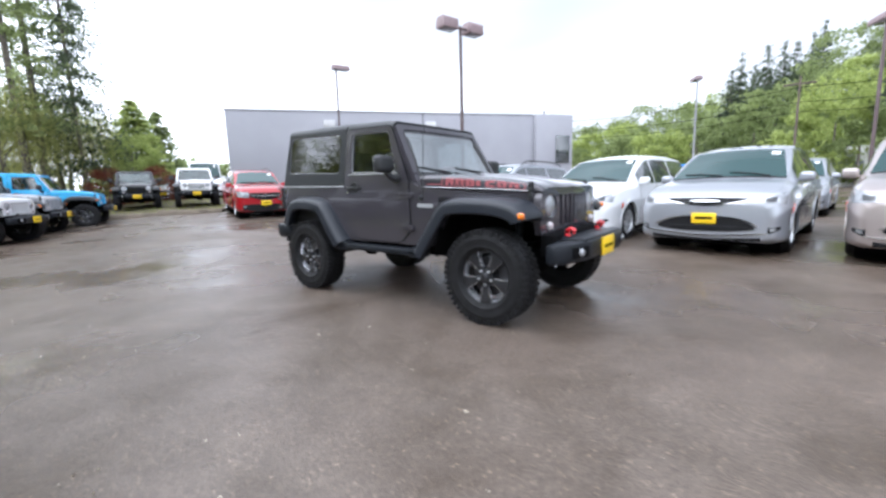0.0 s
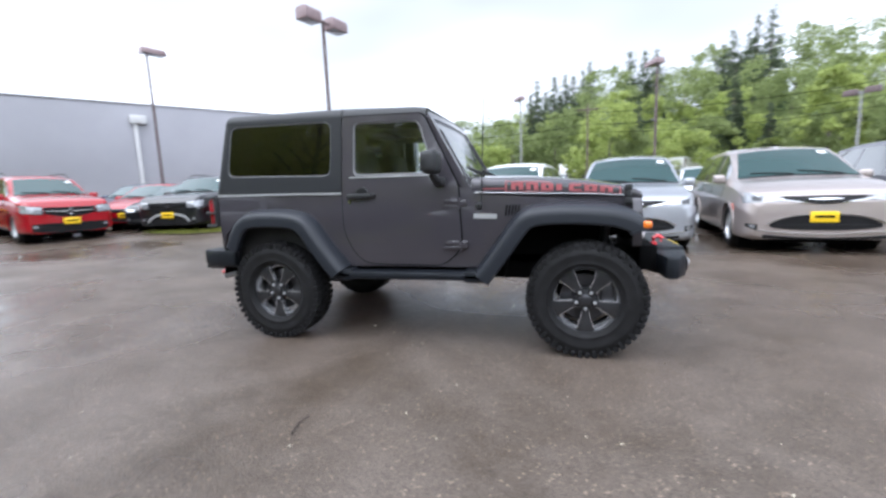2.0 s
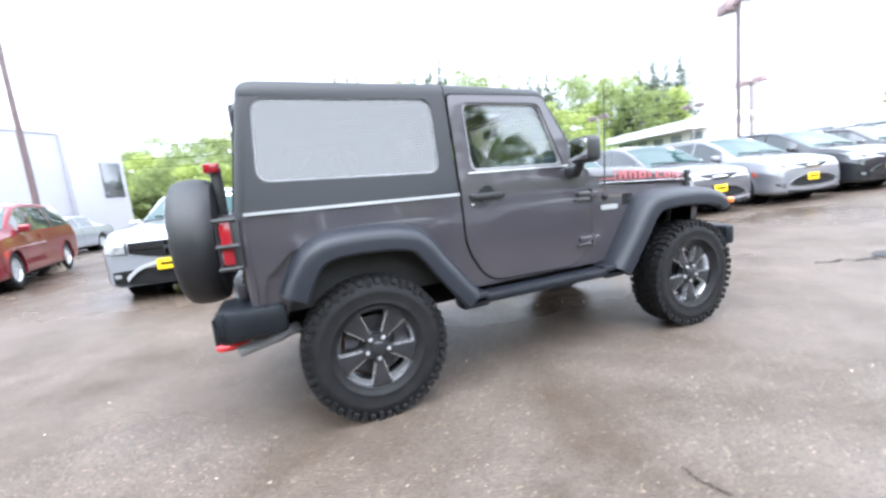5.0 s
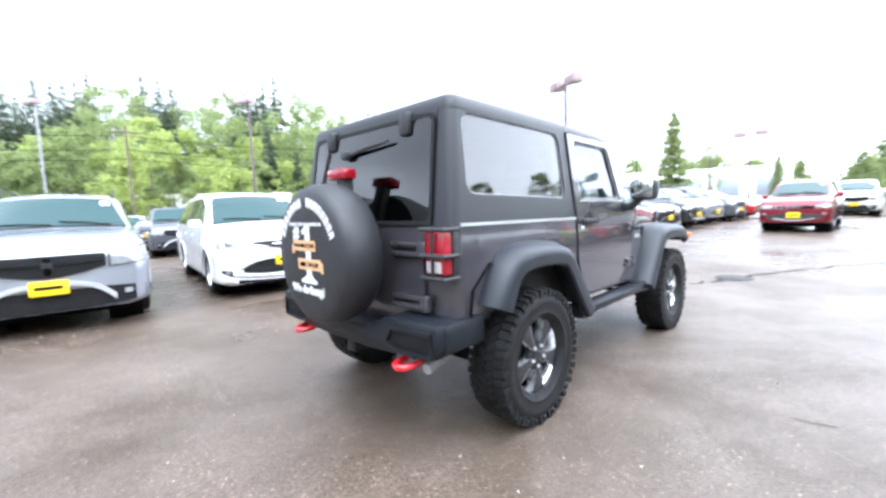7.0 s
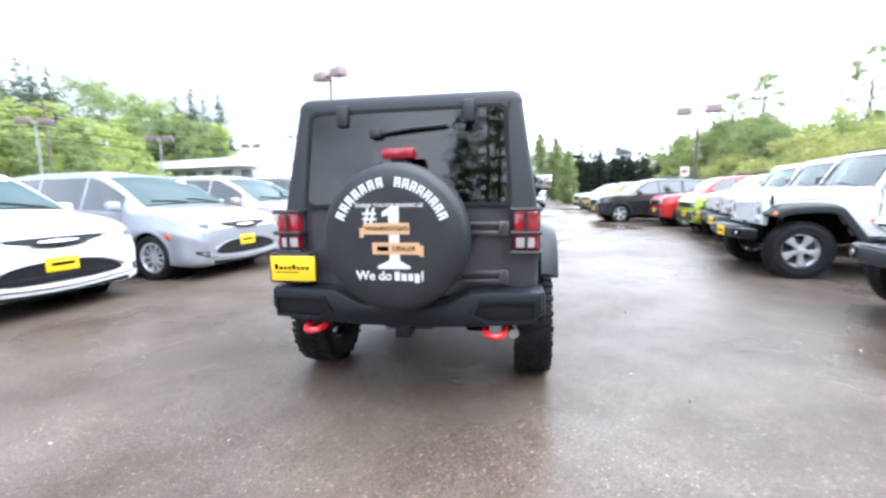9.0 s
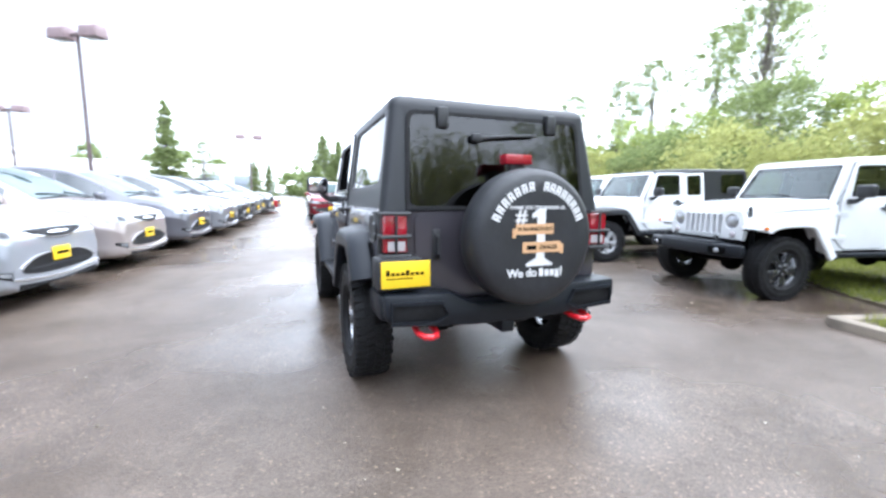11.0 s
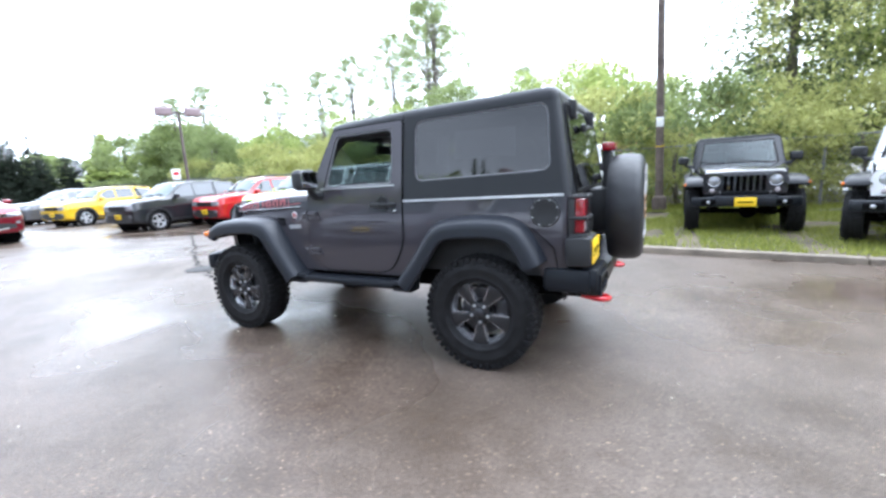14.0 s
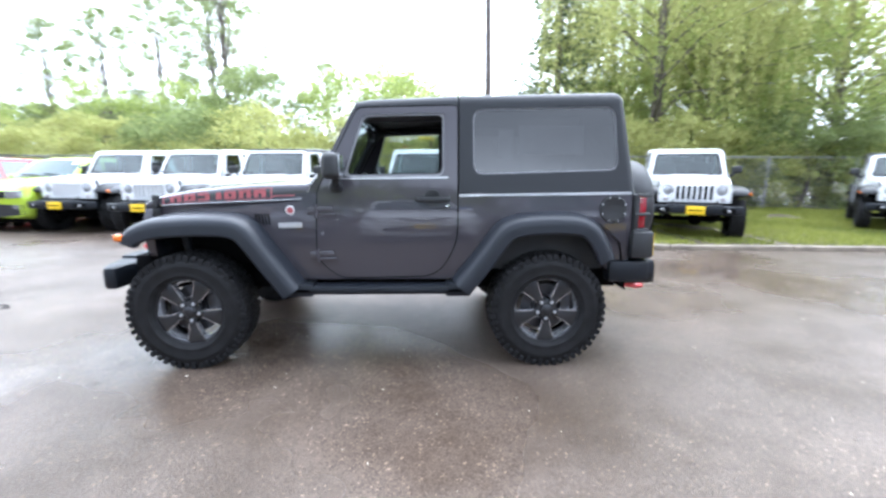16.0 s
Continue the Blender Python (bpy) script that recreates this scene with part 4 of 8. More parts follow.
# ---------------- the boxy off-road car ----------------
def glass_material(name, tint, gloss=0.04, power=5.0):
    """Clear pane: what is behind it, tinted, under a mirror image that grows towards grazing angles."""
    m = bpy.data.materials.new(name)
    m.use_nodes = True
    n, l = m.node_tree.nodes, m.node_tree.links
    n.remove(n["Principled BSDF"])
    tr = n.new("ShaderNodeBsdfTransparent")
    tr.inputs["Color"].default_value = (*tint, 1)
    gl = n.new("ShaderNodeBsdfGlossy")
    gl.inputs["Roughness"].default_value = 0.01
    lw = n.new("ShaderNodeLayerWeight")
    lw.inputs["Blend"].default_value = 0.5
    pw = n.new("ShaderNodeMath")
    pw.operation = 'POWER'
    pw.inputs[1].default_value = power
    l.new(lw.outputs["Facing"], pw.inputs[0])
    fr = n.new("ShaderNodeMapRange")
    fr.inputs["To Min"].default_value = gloss
    l.new(pw.outputs["Value"], fr.inputs["Value"])
    mx = n.new("ShaderNodeMixShader")
    l.new(fr.outputs["Result"], mx.inputs["Fac"])
    l.new(tr.outputs["BSDF"], mx.inputs[1])
    l.new(gl.outputs["BSDF"], mx.inputs[2])
    l.new(mx.outputs["Shader"], n["Material Output"].inputs["Surface"])
    return m


CLEAR_GLASS = glass_material("clear_glass", (0.74, 0.79, 0.79), 0.085)
FRONT_GLASS = glass_material("windshield_glass", (0.70, 0.79, 0.79), 0.52)
LOT_GLASS = glass_material("lot_windshield_glass", (0.62, 0.72, 0.72), 0.10)
PRIVACY_GLASS = glass_material("privacy_glass", (0.23, 0.235, 0.245), 0.105, 4.0)
REAR_GLASS = glass_material("rear_privacy_glass", (0.13, 0.135, 0.145), 0.052, 3.2)
TOP_PAINT = paint_material("hardtop_texture", 0.0, 0.42)
TOP_PAINT.node_tree.nodes["Principled BSDF"].inputs["Coat Weight"].default_value = 0.12
TOP_PAINT.node_tree.nodes["Principled BSDF"].inputs["Coat Roughness"].default_value = 0.35
TOP_PAINT.node_tree.nodes["Principled BSDF"].inputs["Specular IOR Level"].default_value = 0.32
FLARE = paint_material("flare_plastic", 0.0, 0.42)
FLARE.node_tree.nodes["Principled BSDF"].inputs["Coat Weight"].default_value = 0.0
FLARE.node_tree.nodes["Principled BSDF"].inputs["Specular IOR Level"].default_value = 0.38
OFF_PAINT = paint_material("granite_metallic_paint", 0.2, 0.24)
OFF_PAINT.node_tree.nodes["Principled BSDF"].inputs["Coat IOR"].default_value = 1.5
STEEL_BLACK = material("powder_coated_steel", (0.009, 0.011, 0.015), 0.40, vary=0.15, scale=6, bump=0.12, fine=300, spec=0.28)
RED_PAINT = material("red_painted_steel", (0.62, 0.012, 0.022), 0.35, coat=0.6, vary=0.1)
RED_DECAL = material("faded_red_decal", (0.33, 0.075, 0.085), 0.5, vary=0.1, scale=20)
RIM_DARK = material("charcoal_wheel_paint", (0.050, 0.051, 0.056), 0.22, 0.6, vary=0.1)
RIM_EDGE = material("polished_wheel_edge", (0.72, 0.73, 0.76), 0.18, 0.85)
# seal coloured pale: stands in for the window frames' bevelled edge catching light
SEAL_GLINT = material("window_seal_with_edge_glint", (0.20, 0.20, 0.21), 0.25)
DISC = material("brake_steel", (0.050, 0.050, 0.055), 0.36, 0.7, vary=0.2, scale=14)
VINYL = material("black_vinyl_cover", (0.016, 0.017, 0.020), 0.5, vary=0.2, scale=5, bump=0.55, fine=11)
CABIN = material("dark_cabin_trim", (0.018, 0.018, 0.019), 0.7, vary=0.15, bump=0.2, fine=120)
WHITE_PRINT = material("white_print", (0.62, 0.62, 0.62), 0.55, vary=0.04)
TAN_PRINT = material("tan_print", (0.55, 0.33, 0.17), 0.55, vary=0.06)
REVERSE_LENS = material("white_lens", (0.42, 0.38, 0.39), 0.15, coat=1.0)


def fillet(pts, r, seg=5):
    """The polygon with its corners rounded; r is one radius or one a corner."""
    out = []
    n = len(pts)
    rs = r if isinstance(r, (list, tuple)) else [r] * n
    for i, p in enumerate(pts):
        p = Vector((*p, 0))
        a, b = Vector((*pts[i - 1], 0)) - p, Vector((*pts[(i + 1) % n], 0)) - p
        q = min(rs[i], a.length * 0.49, b.length * 0.49)
        if q < 1e-4:
            out.append((p.x, p.y))
            continue
        a, b = p + a.normalized() * q, p + b.normalized() * q
        for k in range(seg + 1):
            t = k / seg
            c = a * (1 - t) ** 2 + p * 2 * t * (1 - t) + b * t * t
            out.append((c.x, c.y))
    return out


def plate(bm, outline, holes, place, thick, cuts=(), cuts_u=()):
    """A panel from a flat outline of (u, v) with holes, bent by place(u, v, depth), with thickness."""
    flat = bmesh.new()
    es = []
    for loop in [outline] + list(holes):
        vs = [flat.verts.new((u, v, 0)) for u, v in loop]
        es += [flat.edges.new((vs[k], vs[(k + 1) % len(vs)])) for k in range(len(vs))]
    bmesh.ops.triangle_fill(flat, use_beauty=True, use_dissolve=False, edges=es, normal=(0, 0, 1))
    for c in cuts:
        bmesh.ops.bisect_plane(flat, geom=flat.verts[:] + flat.edges[:] + flat.faces[:], plane_co=(0, c, 0), plane_no=(0, 1, 0))
    for c in cuts_u:
        bmesh.ops.bisect_plane(flat, geom=flat.verts[:] + flat.edges[:] + flat.faces[:], plane_co=(c, 0, 0), plane_no=(1, 0, 0))
    bmesh.ops.recalc_face_normals(flat, faces=flat.faces[:])
    hi = {v: bm.verts.new(place(v.co.x, v.co.y, 0.0)) for v in flat.verts}
    lo = {v: bm.verts.new(place(v.co.x, v.co.y, thick)) for v in flat.verts}
    fs = []
    for f in flat.faces:
        vs = list(f.verts)
        fs.append(bm.faces.new([hi[v] for v in vs]))
        fs.append(bm.faces.new([lo[v] for v in vs[::-1]]))
    for e in flat.edges:
        if len(e.link_faces) == 1:
            a, b = e.verts
            fs.append(bm.faces.new((hi[a], lo[a], lo[b], hi[b])))
    bmesh.ops.recalc_face_normals(bm, faces=fs)
    flat.free()
    return fs


def offset_poly(pts, d):
    """The outline pushed outwards by d."""
    n = len(pts)
    area = sum(pts[i][0] * pts[(i + 1) % n][1] - pts[(i + 1) % n][0] * pts[i][1] for i in range(n))
    s = d if area > 0 else -d
    out = []
    for i in range(n):
        a, b = pts[i - 1], pts[(i + 1) % n]
        t = Vector((b[0] - a[0], b[1] - a[1])).normalized()
        out.append((pts[i][0] + t.y * s, pts[i][1] - t.x * s))
    return out


def side_y(z):
    return lerp_table(z, [(0.5, 0.755), (0.75, 0.778), (1.0, 0.784), (1.19, 0.772), (1.30, 0.757), (1.76, 0.692), (1.9, 0.662)])


def rear_x(z):
    return lerp_table(z, [(0.5, -1.80), (1.19, -1.815), (1.80, -1.725)])


CUTS = (0.62, 0.75, 0.88, 1.0, 1.1, 1.19, 1.25, 1.30, 1.45, 1.6)


def terrain_tyre(r, width, rim):
    """Mud-terrain tyre: carcass, rows of tread blocks with side lugs."""
    h = width / 2
    c = r - 0.011
    bm = bmesh.new()
    lathe(bm, [(rim - 0.012, -h * 0.72), (rim + 0.012, -h * 0.86), (rim + 0.05, -h * 0.98), (rim + 0.10, -h * 1.0), (c - 0.035, -h * 0.96), (c - 0.008, -h * 0.86), (c, -h * 0.6), (c, 0), (c, h * 0.6),
               (c - 0.008, h * 0.84), (c - 0.040, h * 0.94), (rim + 0.108, h * 0.985), (rim + 0.094, h * 0.992), (rim + 0.090, h * 1.002), (rim + 0.084, h * 1.002), (rim + 0.080, h * 0.992), (rim + 0.05, h * 0.98),
               (rim + 0.034, h * 0.95), (rim + 0.030, h * 0.965), (rim + 0.022, h * 0.955), (rim + 0.012, h * 0.86), (rim - 0.012, h * 0.72)], 48, close=True)
    bmesh.ops.recalc_face_normals(bm, faces=bm.faces[:])
    tread = bmesh.new()
    n = 50

    def block(a, y0, y1, half, skew, top, side=0.0):
        vs = []
        for rr in (c - 0.01, top):
            s = half * (1.0 if rr < top else 0.86)
            for da, y in ((-s, y0), (s, y0), (s, y1), (-s, y1)):
                ang = a + da / r + skew * (y - (y0 + y1) / 2)
                q = rr - (side if abs(y) > h * 0.85 else 0)
                vs.append(tread.verts.new((q * math.cos(ang), y, q * math.sin(ang))))
        for f in ((4, 5, 6, 7), (0, 1, 5, 4), (1, 2, 6, 5), (2, 3, 7, 6), (3, 0, 4, 7)):
            tread.faces.new([vs[i] for i in f])
    for k in range(n):
        a0 = 2 * math.pi * k / n
        for s in (-1, 1):
            o = 0.25 if s > 0 else -0.25
            long = 0.0 if k % 2 else 0.022
            block(a0 + o * 2 * math.pi / n, s * h * 0.50, s * (h * 0.97 + long * 0.3), 0.0185, 0, r, 0.006)
            block(a0 + (o + 0.5) * 2 * math.pi / n, s * h * 0.05, s * h * 0.42, 0.0155, 1.2 * s, r)
            # lug running down the shoulder
            vs = []
            for da in (-0.0140, 0.0140):
                ang = a0 + o * 2 * math.pi / n + da / r
                for q, yy in ((r - 0.006, s * h * 0.90), (r - 0.016, s * (h * 0.985)), (r - 0.034 - long * 0.7, s * (h * 0.998)), (r - 0.042 - long * 0.7, s * h * 0.9)):
                    vs.append(tread.verts.new((q * math.cos(ang), yy, q * math.sin(ang))))
            for f in ((0, 1, 5, 4), (1, 2, 6, 5), (2, 3, 7, 6), (0, 3, 2, 1), (4, 5, 6, 7)):
                tread.faces.new([vs[i] for i in f])
    bmesh.ops.recalc_face_normals(tread, faces=tread.faces[:])
    return bm, tread


OFF_WHEEL = {}


def off_wheel(kind):
    """Mesh data of the off-roader's wheel: tyre, rim, spokes, rim edge, brake, cap, nuts."""
    if kind in OFF_WHEEL:
        return OFF_WHEEL[kind]
    r, wd, rim = 0.402, 0.238, 0.234
    h = wd / 2
    dark, bright = (RIM_DARK, RIM_EDGE) if kind == "dark" else (ALLOY, ALLOY)
    made = []

    def keep(name, bm, mat):
        o = part(name, bm, mat)
        made.append((name, o.data))
        bpy.data.objects.remove(o)
    carcass, tread = terrain_tyre(r, wd, rim)
    keep("tyre", carcass, RUBBER)
    keep("tread", tread, RUBBER)
    bm = bmesh.new()
    lathe(bm, [(rim - 0.03, -h * 0.6), (rim - 0.005, -h * 0.72), (rim + 0.006, -h * 0.70), (rim - 0.012, -h * 0.4), (rim - 0.018, h * 0.45), (rim + 0.004, h * 0.70), (rim + 0.002, h * 0.76), (rim - 0.004, h * 0.78), (rim - 0.008, h * 0.60), (rim - 0.036, h * 0.1), (rim - 0.036, -h * 0.3)], 40)
    keep("rim", bm, dark)
    f0 = h * 0.62
    for k in range(5):
        m = Matrix.Rotation(2 * math.pi * k / 5 + math.pi / 2, 4, 'Y')
        half = [(0.045, 0.023), (0.082, 0.024), (0.105, 0.028), (0.15, 0.040), (0.200, 0.057), (rim - 0.010, 0.064)]
        bm = bmesh.new()
        prism(bm, [(x, -y) for x, y in half] + half[::-1], 'Y', f0 - 0.05, f0 + 0.004, 0.006, m)
        keep("spoke", bm, dark)
        for s in (-1, 1):
            bm = bmesh.new()
            prism(bm, [(x, s * (y - 0.0035)) for x, y in half[1:5]] + [(x, s * (y + 0.0025)) for x, y in half[4:0:-1]], 'Y', f0 - 0.040, f0 + 0.001, 0.0, m)
            keep("machined_edge", bm, bright)
    bm = bmesh.new()
    lathe(bm, [(rim - 0.002, f0 + 0.008), (rim - 0.008, f0 + 0.008), (rim - 0.013, f0 + 0.001), (rim - 0.017, f0 - 0.001), (rim - 0.020, f0 - 0.006)], 48)
    keep("rim_lip", bm, dark)
    bm = bmesh.new()
    lathe(bm, [(rim - 0.020, f0 - 0.006), (rim - 0.034, f0 - 0.036), (rim - 0.036, f0 - 0.055)], 48)
    keep("barrel_edge", bm, bright)
    bm = bmesh.new()
    lathe(bm, [(0.001, f0 + 0.022), (0.028, f0 + 0.021), (0.040, f0 + 0.014), (0.044, f0), (0.072, f0 - 0.006), (0.078, f0 - 0.04), (0.001, f0 - 0.045)], 28)
    keep("hub_cap", bm, dark)
    for k in range(5):
        bm = bmesh.new()
        a = 2 * math.pi * (k + 0.5) / 5 + math.pi / 2
        lathe(bm, [(0.001, f0 + 0.016), (0.008, f0 + 0.015), (0.0125, f0 + 0.006), (0.0125, f0 - 0.02)], 8, m=Matrix.Translation((0.062 * math.cos(a), 0, 0.062 * math.sin(a))))
        keep("lug_nut", bm, ALLOY)
    bm = bmesh.new()
    lathe(bm, [(0.09, 0.0), (0.165, 0.0), (0.165, -0.022), (0.09, -0.022)], 40, close=True)
    lathe(bm, [(0.001, 0.012), (0.085, 0.010), (0.09, -0.03)], 24)
    keep("brake_disc", bm, DISC)
    bm = bmesh.new()
    box(bm, -0.19, -0.10, -0.055, 0.035, -0.10, 0.10, 0.02)
    keep("brake_caliper", bm, DISC)
    OFF_WHEEL[kind] = made
    return made


def put_off_wheel(car, x, y, z, kind, spin=0.0):
    w = new("wheel")
    w.parent = car
    w.matrix_basis = pose(x, y, z, 0, spin, 0 if y > 0 else 180)
    for nm, me in off_wheel(kind):
        o = new(nm, me)
        o.parent = w
        if nm == "tread":
            tagged(o, kind="stuff")
    return w


def flare_mesh(path, inner, mid, outer=0.915):
    """A wheel-arch flare swept along (x, z) points, for the left side."""
    bm = bmesh.new()
    pts = []
    for a, b in zip(path, path[1:]):
        for k in range(4):
            pts.append((a[0] + (b[0] - a[0]) * k / 4, a[1] + (b[1] - a[1]) * k / 4))
    pts.append(path[-1])
    for _ in range(3):
        pts = [pts[0]] + [((a[0] + 2 * b[0] + c[0]) / 4, (a[1] + 2 * b[1] + c[1]) / 4) for a, b, c in zip(pts, pts[1:], pts[2:])] + [pts[-1]]
    rings = []
    n = len(pts)
    for i, (x, z) in enumerate(pts):
        a, b = pts[max(i - 1, 0)], pts[min(i + 1, n - 1)]
        t = Vector((b[0] - a[0], b[1] - a[1])).normalized()
        nx, nz = -t.y, t.x
        if nx * (x - mid) + nz * (z - 0.45) < 0:
            nx, nz = -nx, -nz
        iy = inner(x)
        sec = [(iy, 0.012), (iy + (outer - iy) * 0.35, 0.010), (outer - 0.06, -0.004), (outer - 0.022, -0.018), (outer - 0.004, -0.040), (outer, -0.070), (outer, -0.118), (outer - 0.010, -0.130), (outer - 0.05, -0.128), (outer - 0.05, -0.09), (iy, -0.07)]
        rings.append([bm.verts.new((x + nx * o, y, z + nz * o)) for y, o in sec])
    k = len(rings[0])
    for a, b in zip(rings, rings[1:]):
        for j in range(k):
            bm.faces.new((a[j], a[(j + 1) % k], b[(j + 1) % k], b[j]))
    bm.faces.new(rings[0])
    bm.faces.new(rings[-1][::-1])
    bmesh.ops.recalc_face_normals(bm, faces=bm.faces[:])
    return bm


def mirrored(bm):
    bmesh.ops.scale(bm, vec=(1, -1, 1), verts=bm.verts[:])
    bmesh.ops.reverse_faces(bm, faces=bm.faces[:])
    return bm


def both(name, make, mat, car, label="", color=None):
    """A part on the left side and its mirror image on the right."""
    return [part(name, make(), mat, car, label, color), part(name, mirrored(make()), mat, car, label, color)]


def text_mesh(body, size, m, name, mat, parent, align='CENTER', thick=0.0015):
    c = bpy.data.curves.new(name, 'FONT')
    c.body, c.size, c.align_x, c.align_y, c.extrude, c.offset = body, size, align, 'CENTER', thick, size * 0.018
    o = bpy.data.objects.new(name, c)
    me = bpy.data.meshes.new_from_object(o)
    bpy.data.objects.remove(o)
    me.materials.append(mat)
    ob = new(name, me)
    ob.parent = parent
    ob.matrix_basis = m
    return ob


def off_roader(label, body, top, flare, wheels="dark", stretch=0.0, hero=False, plate_front=True):
    """A two-door (or, stretched, four-door) boxy off-road car with a hard top; its middle between the axles, nose to +X."""
    car = thing("off_road_car", label, "car")
    SX = lambda x: x if x > -0.60 else x - stretch
    mat = OFF_PAINT if hero else PAINT

    # --- tub ---
    def tub():
        bm = bmesh.new()
        side = [(SX(-1.765), 1.19), (SX(-1.765), 0.60), (SX(-1.66), 0.60), (SX(-1.57), 0.84), (SX(-1.46), 0.965), (SX(-0.97), 0.965), (SX(-0.87), 0.90), (SX(-0.66), 0.60),
                (0.60, 0.60), (0.80, 0.93), (0.98, 0.98), (1.36, 0.98), (1.36, 1.06), (0.46, 1.135), (0.40, 1.19)]
        flat = lambda x: 0.0 if x < 0.42 else (x - 0.42) * 0.135
        plate(bm, side, [], lambda u, v, d: (u, side_y(v) - flat(u) - d, v), 0.02, CUTS, (0.42, 0.7, 1.0, 1.2))
        # rear corner and half of the rear panel
        r = 0.05
        zs = (0.56,) + tuple(z for z in CUTS if z <= 1.19)
        cols = []
        for z in zs:
            cy, cx = side_y(z) - r, rear_x(z) + r - stretch
            row = [(SX(-1.765), side_y(z), z)] + [(cx - r * math.sin(a), cy + r * math.cos(a), z) for a in spread(0, math.pi / 2, 6)] + [(rear_x(z) - stretch, 0.40, z), (rear_x(z) - stretch, 0, z)]
            cols.append([bm.verts.new(p) for p in row])
        for a, b in zip(cols, cols[1:]):
            for k in range(len(a) - 1):
                bm.faces.new((a[k], a[k + 1], b[k + 1], b[k]))
        return bm
    L = tub()
    R = mirrored(tub())
    for f in R.faces:
        L.faces.new([L.verts.new(v.co) for v in f.verts])
    R.free()
    bmesh.ops.remove_doubles(L, verts=L.verts[:], dist=0.0008)
    part("tub", L, mat, car, "body tub in car paint", body)
    # bright belt line under the hard top
    both("belt_trim", lambda: _strip([(SX(-1.77), side_y(1.19) + 0.010, 1.194), (-0.605, side_y(1.19) + 0.010, 1.176)], 0.008), ALLOY if hero else mat, car, color=body)

    # --- hard top ---
    def roof_z(x):
        return lerp_table(x, [(-1.8 - stretch, 1.866), (-0.6, 1.836), (0.10, 1.800)])
    bm = bmesh.new()
    back = lambda z: rear_x(z) + 0.05 - stretch
    qw = fillet([(SX(-1.688), 1.345), (-0.700, 1.312), (-0.695, 1.742), (SX(-1.658), 1.768)], 0.075, 6)
    for sgn in (1, -1):
        holes = [qw]
        if stretch:
            qa = fillet([(SX(-1.655), 1.365), (SX(-1.02), 1.345), (SX(-1.02), 1.735), (SX(-1.635), 1.755)], 0.06, 5)
            holes = [qa]
        plate(bm, [(back(1.20), 1.20), (-0.605 - stretch * 0.93, 1.185), (-0.605 - stretch * 0.93, 1.760), (back(1.785), 1.785)], holes, lambda u, v, d: (u, sgn * (side_y(v) - d), v), 0.03, CUTS)
        r = 0.05
        cols = []
        for z in (1.19, 1.3, 1.45, 1.6, 1.755, 1.785):
            cx, cy = rear_x(z) + r - stretch, side_y(z) - r
            row = [(cx - r * math.sin(a), cy + r * math.cos(a), z) for a in spread(0, math.pi / 2, 6)] + [(rear_x(z) - stretch, 0.60, z), (rear_x(z) - stretch + 0.03, 0.595, z)]
            cols.append([bm.verts.new((p[0], sgn * p[1], p[2])) for p in row])
        for a, b in zip(cols, cols[1:]):
            for k in range(len(a) - 1):
                bm.faces.new((a[k], a[k + 1], b[k + 1], b[k]) if sgn > 0 else (a[k], b[k], b[k + 1], a[k + 1]))
    # roof shell in shrinking rings
    xf = -0.605 if not stretch else -0.62
    rings = []
    for k in range(7):
        a = k / 6 * math.pi / 2
        ins, up = 0.060 * (1 - math.cos(a)), math.sin(a)
        ring = []
        hy = side_y(1.765) - ins
        rx = rear_x(1.785) - stretch + ins
        r = 0.05
        half = [(xf, hy)] + [(x, hy) for x in spread(xf - 0.1, rx + r + 0.05, 6)] + [(rx + r - r * math.sin(q), hy - r + r * math.cos(q)) for q in spread(0, math.pi / 2, 6)] + [(rx, 0.3), (rx, 0.0)]
        for x, y in half + [(x, -y) for x, y in half[-2::-1]]:
            zt = roof_z(x)
            ring.append(bm.verts.new((x, y, zt - 0.083 + 0.083 * up)))
        rings.append(ring)
    n = len(rings[0])
    for a, b in zip(rings, rings[1:]):
        for k in range(n - 1):
            bm.faces.new((a[k], a[k + 1], b[k + 1], b[k]))
    last = rings[-1]
    for k in range(n // 2):
        q = [last[k], last[k + 1], last[n - 2 - k], last[n - 1 - k]]
        bm.faces.new([v for i, v in enumerate(q) if v not in q[:i]])
    # rear header over the glass
    for z0, z1 in ((1.715, 1.785),):
        vs = [bm.verts.new((rear_x(z) - stretch, y, z)) for z, y in ((z0, -0.60), (z0, 0.60), (z1, 0.62), (z1, -0.62))]
        bm.faces.new(vs)
    bmesh.ops.remove_doubles(bm, verts=bm.verts[:], dist=0.001)
    bmesh.ops.recalc_face_normals(bm, faces=bm.faces[:])
    ht = part("hardtop", bm, TOP_PAINT, car, "moulded hard top", top)
    # front roof panels
    for sgn in (1, -1):
        bm = bmesh.new()
        rows = []
        xs = spread(-0.60 - stretch * 0.93 if stretch else -0.598, 0.085, 8)
        for x in xs:
            z = roof_z(x)
            prof = [(0.006, z + 0.001), (0.3, z + 0.001), (0.631, z - 0.001), (0.648, z - 0.005), (0.666, z - 0.017), (0.683, z - 0.044), (0.690, z - 0.082), (0.65, z - 0.084), (0.006, z - 0.05)]
            if x > 0.05:
                prof = [(y, zz - 0.010 if zz > z - 0.03 else zz) for y, zz in prof]
            rows.append([bm.verts.new((x, sgn * y, zz)) for y, zz in prof])
        for a, b in zip(rows, rows[1:]):
            for k in range(9):
                bm.faces.new((a[k], a[(k + 1) % 9], b[(k + 1) % 9], b[k]))
        bm.faces.new(rows[0])
        bm.faces.new(rows[-1][::-1])
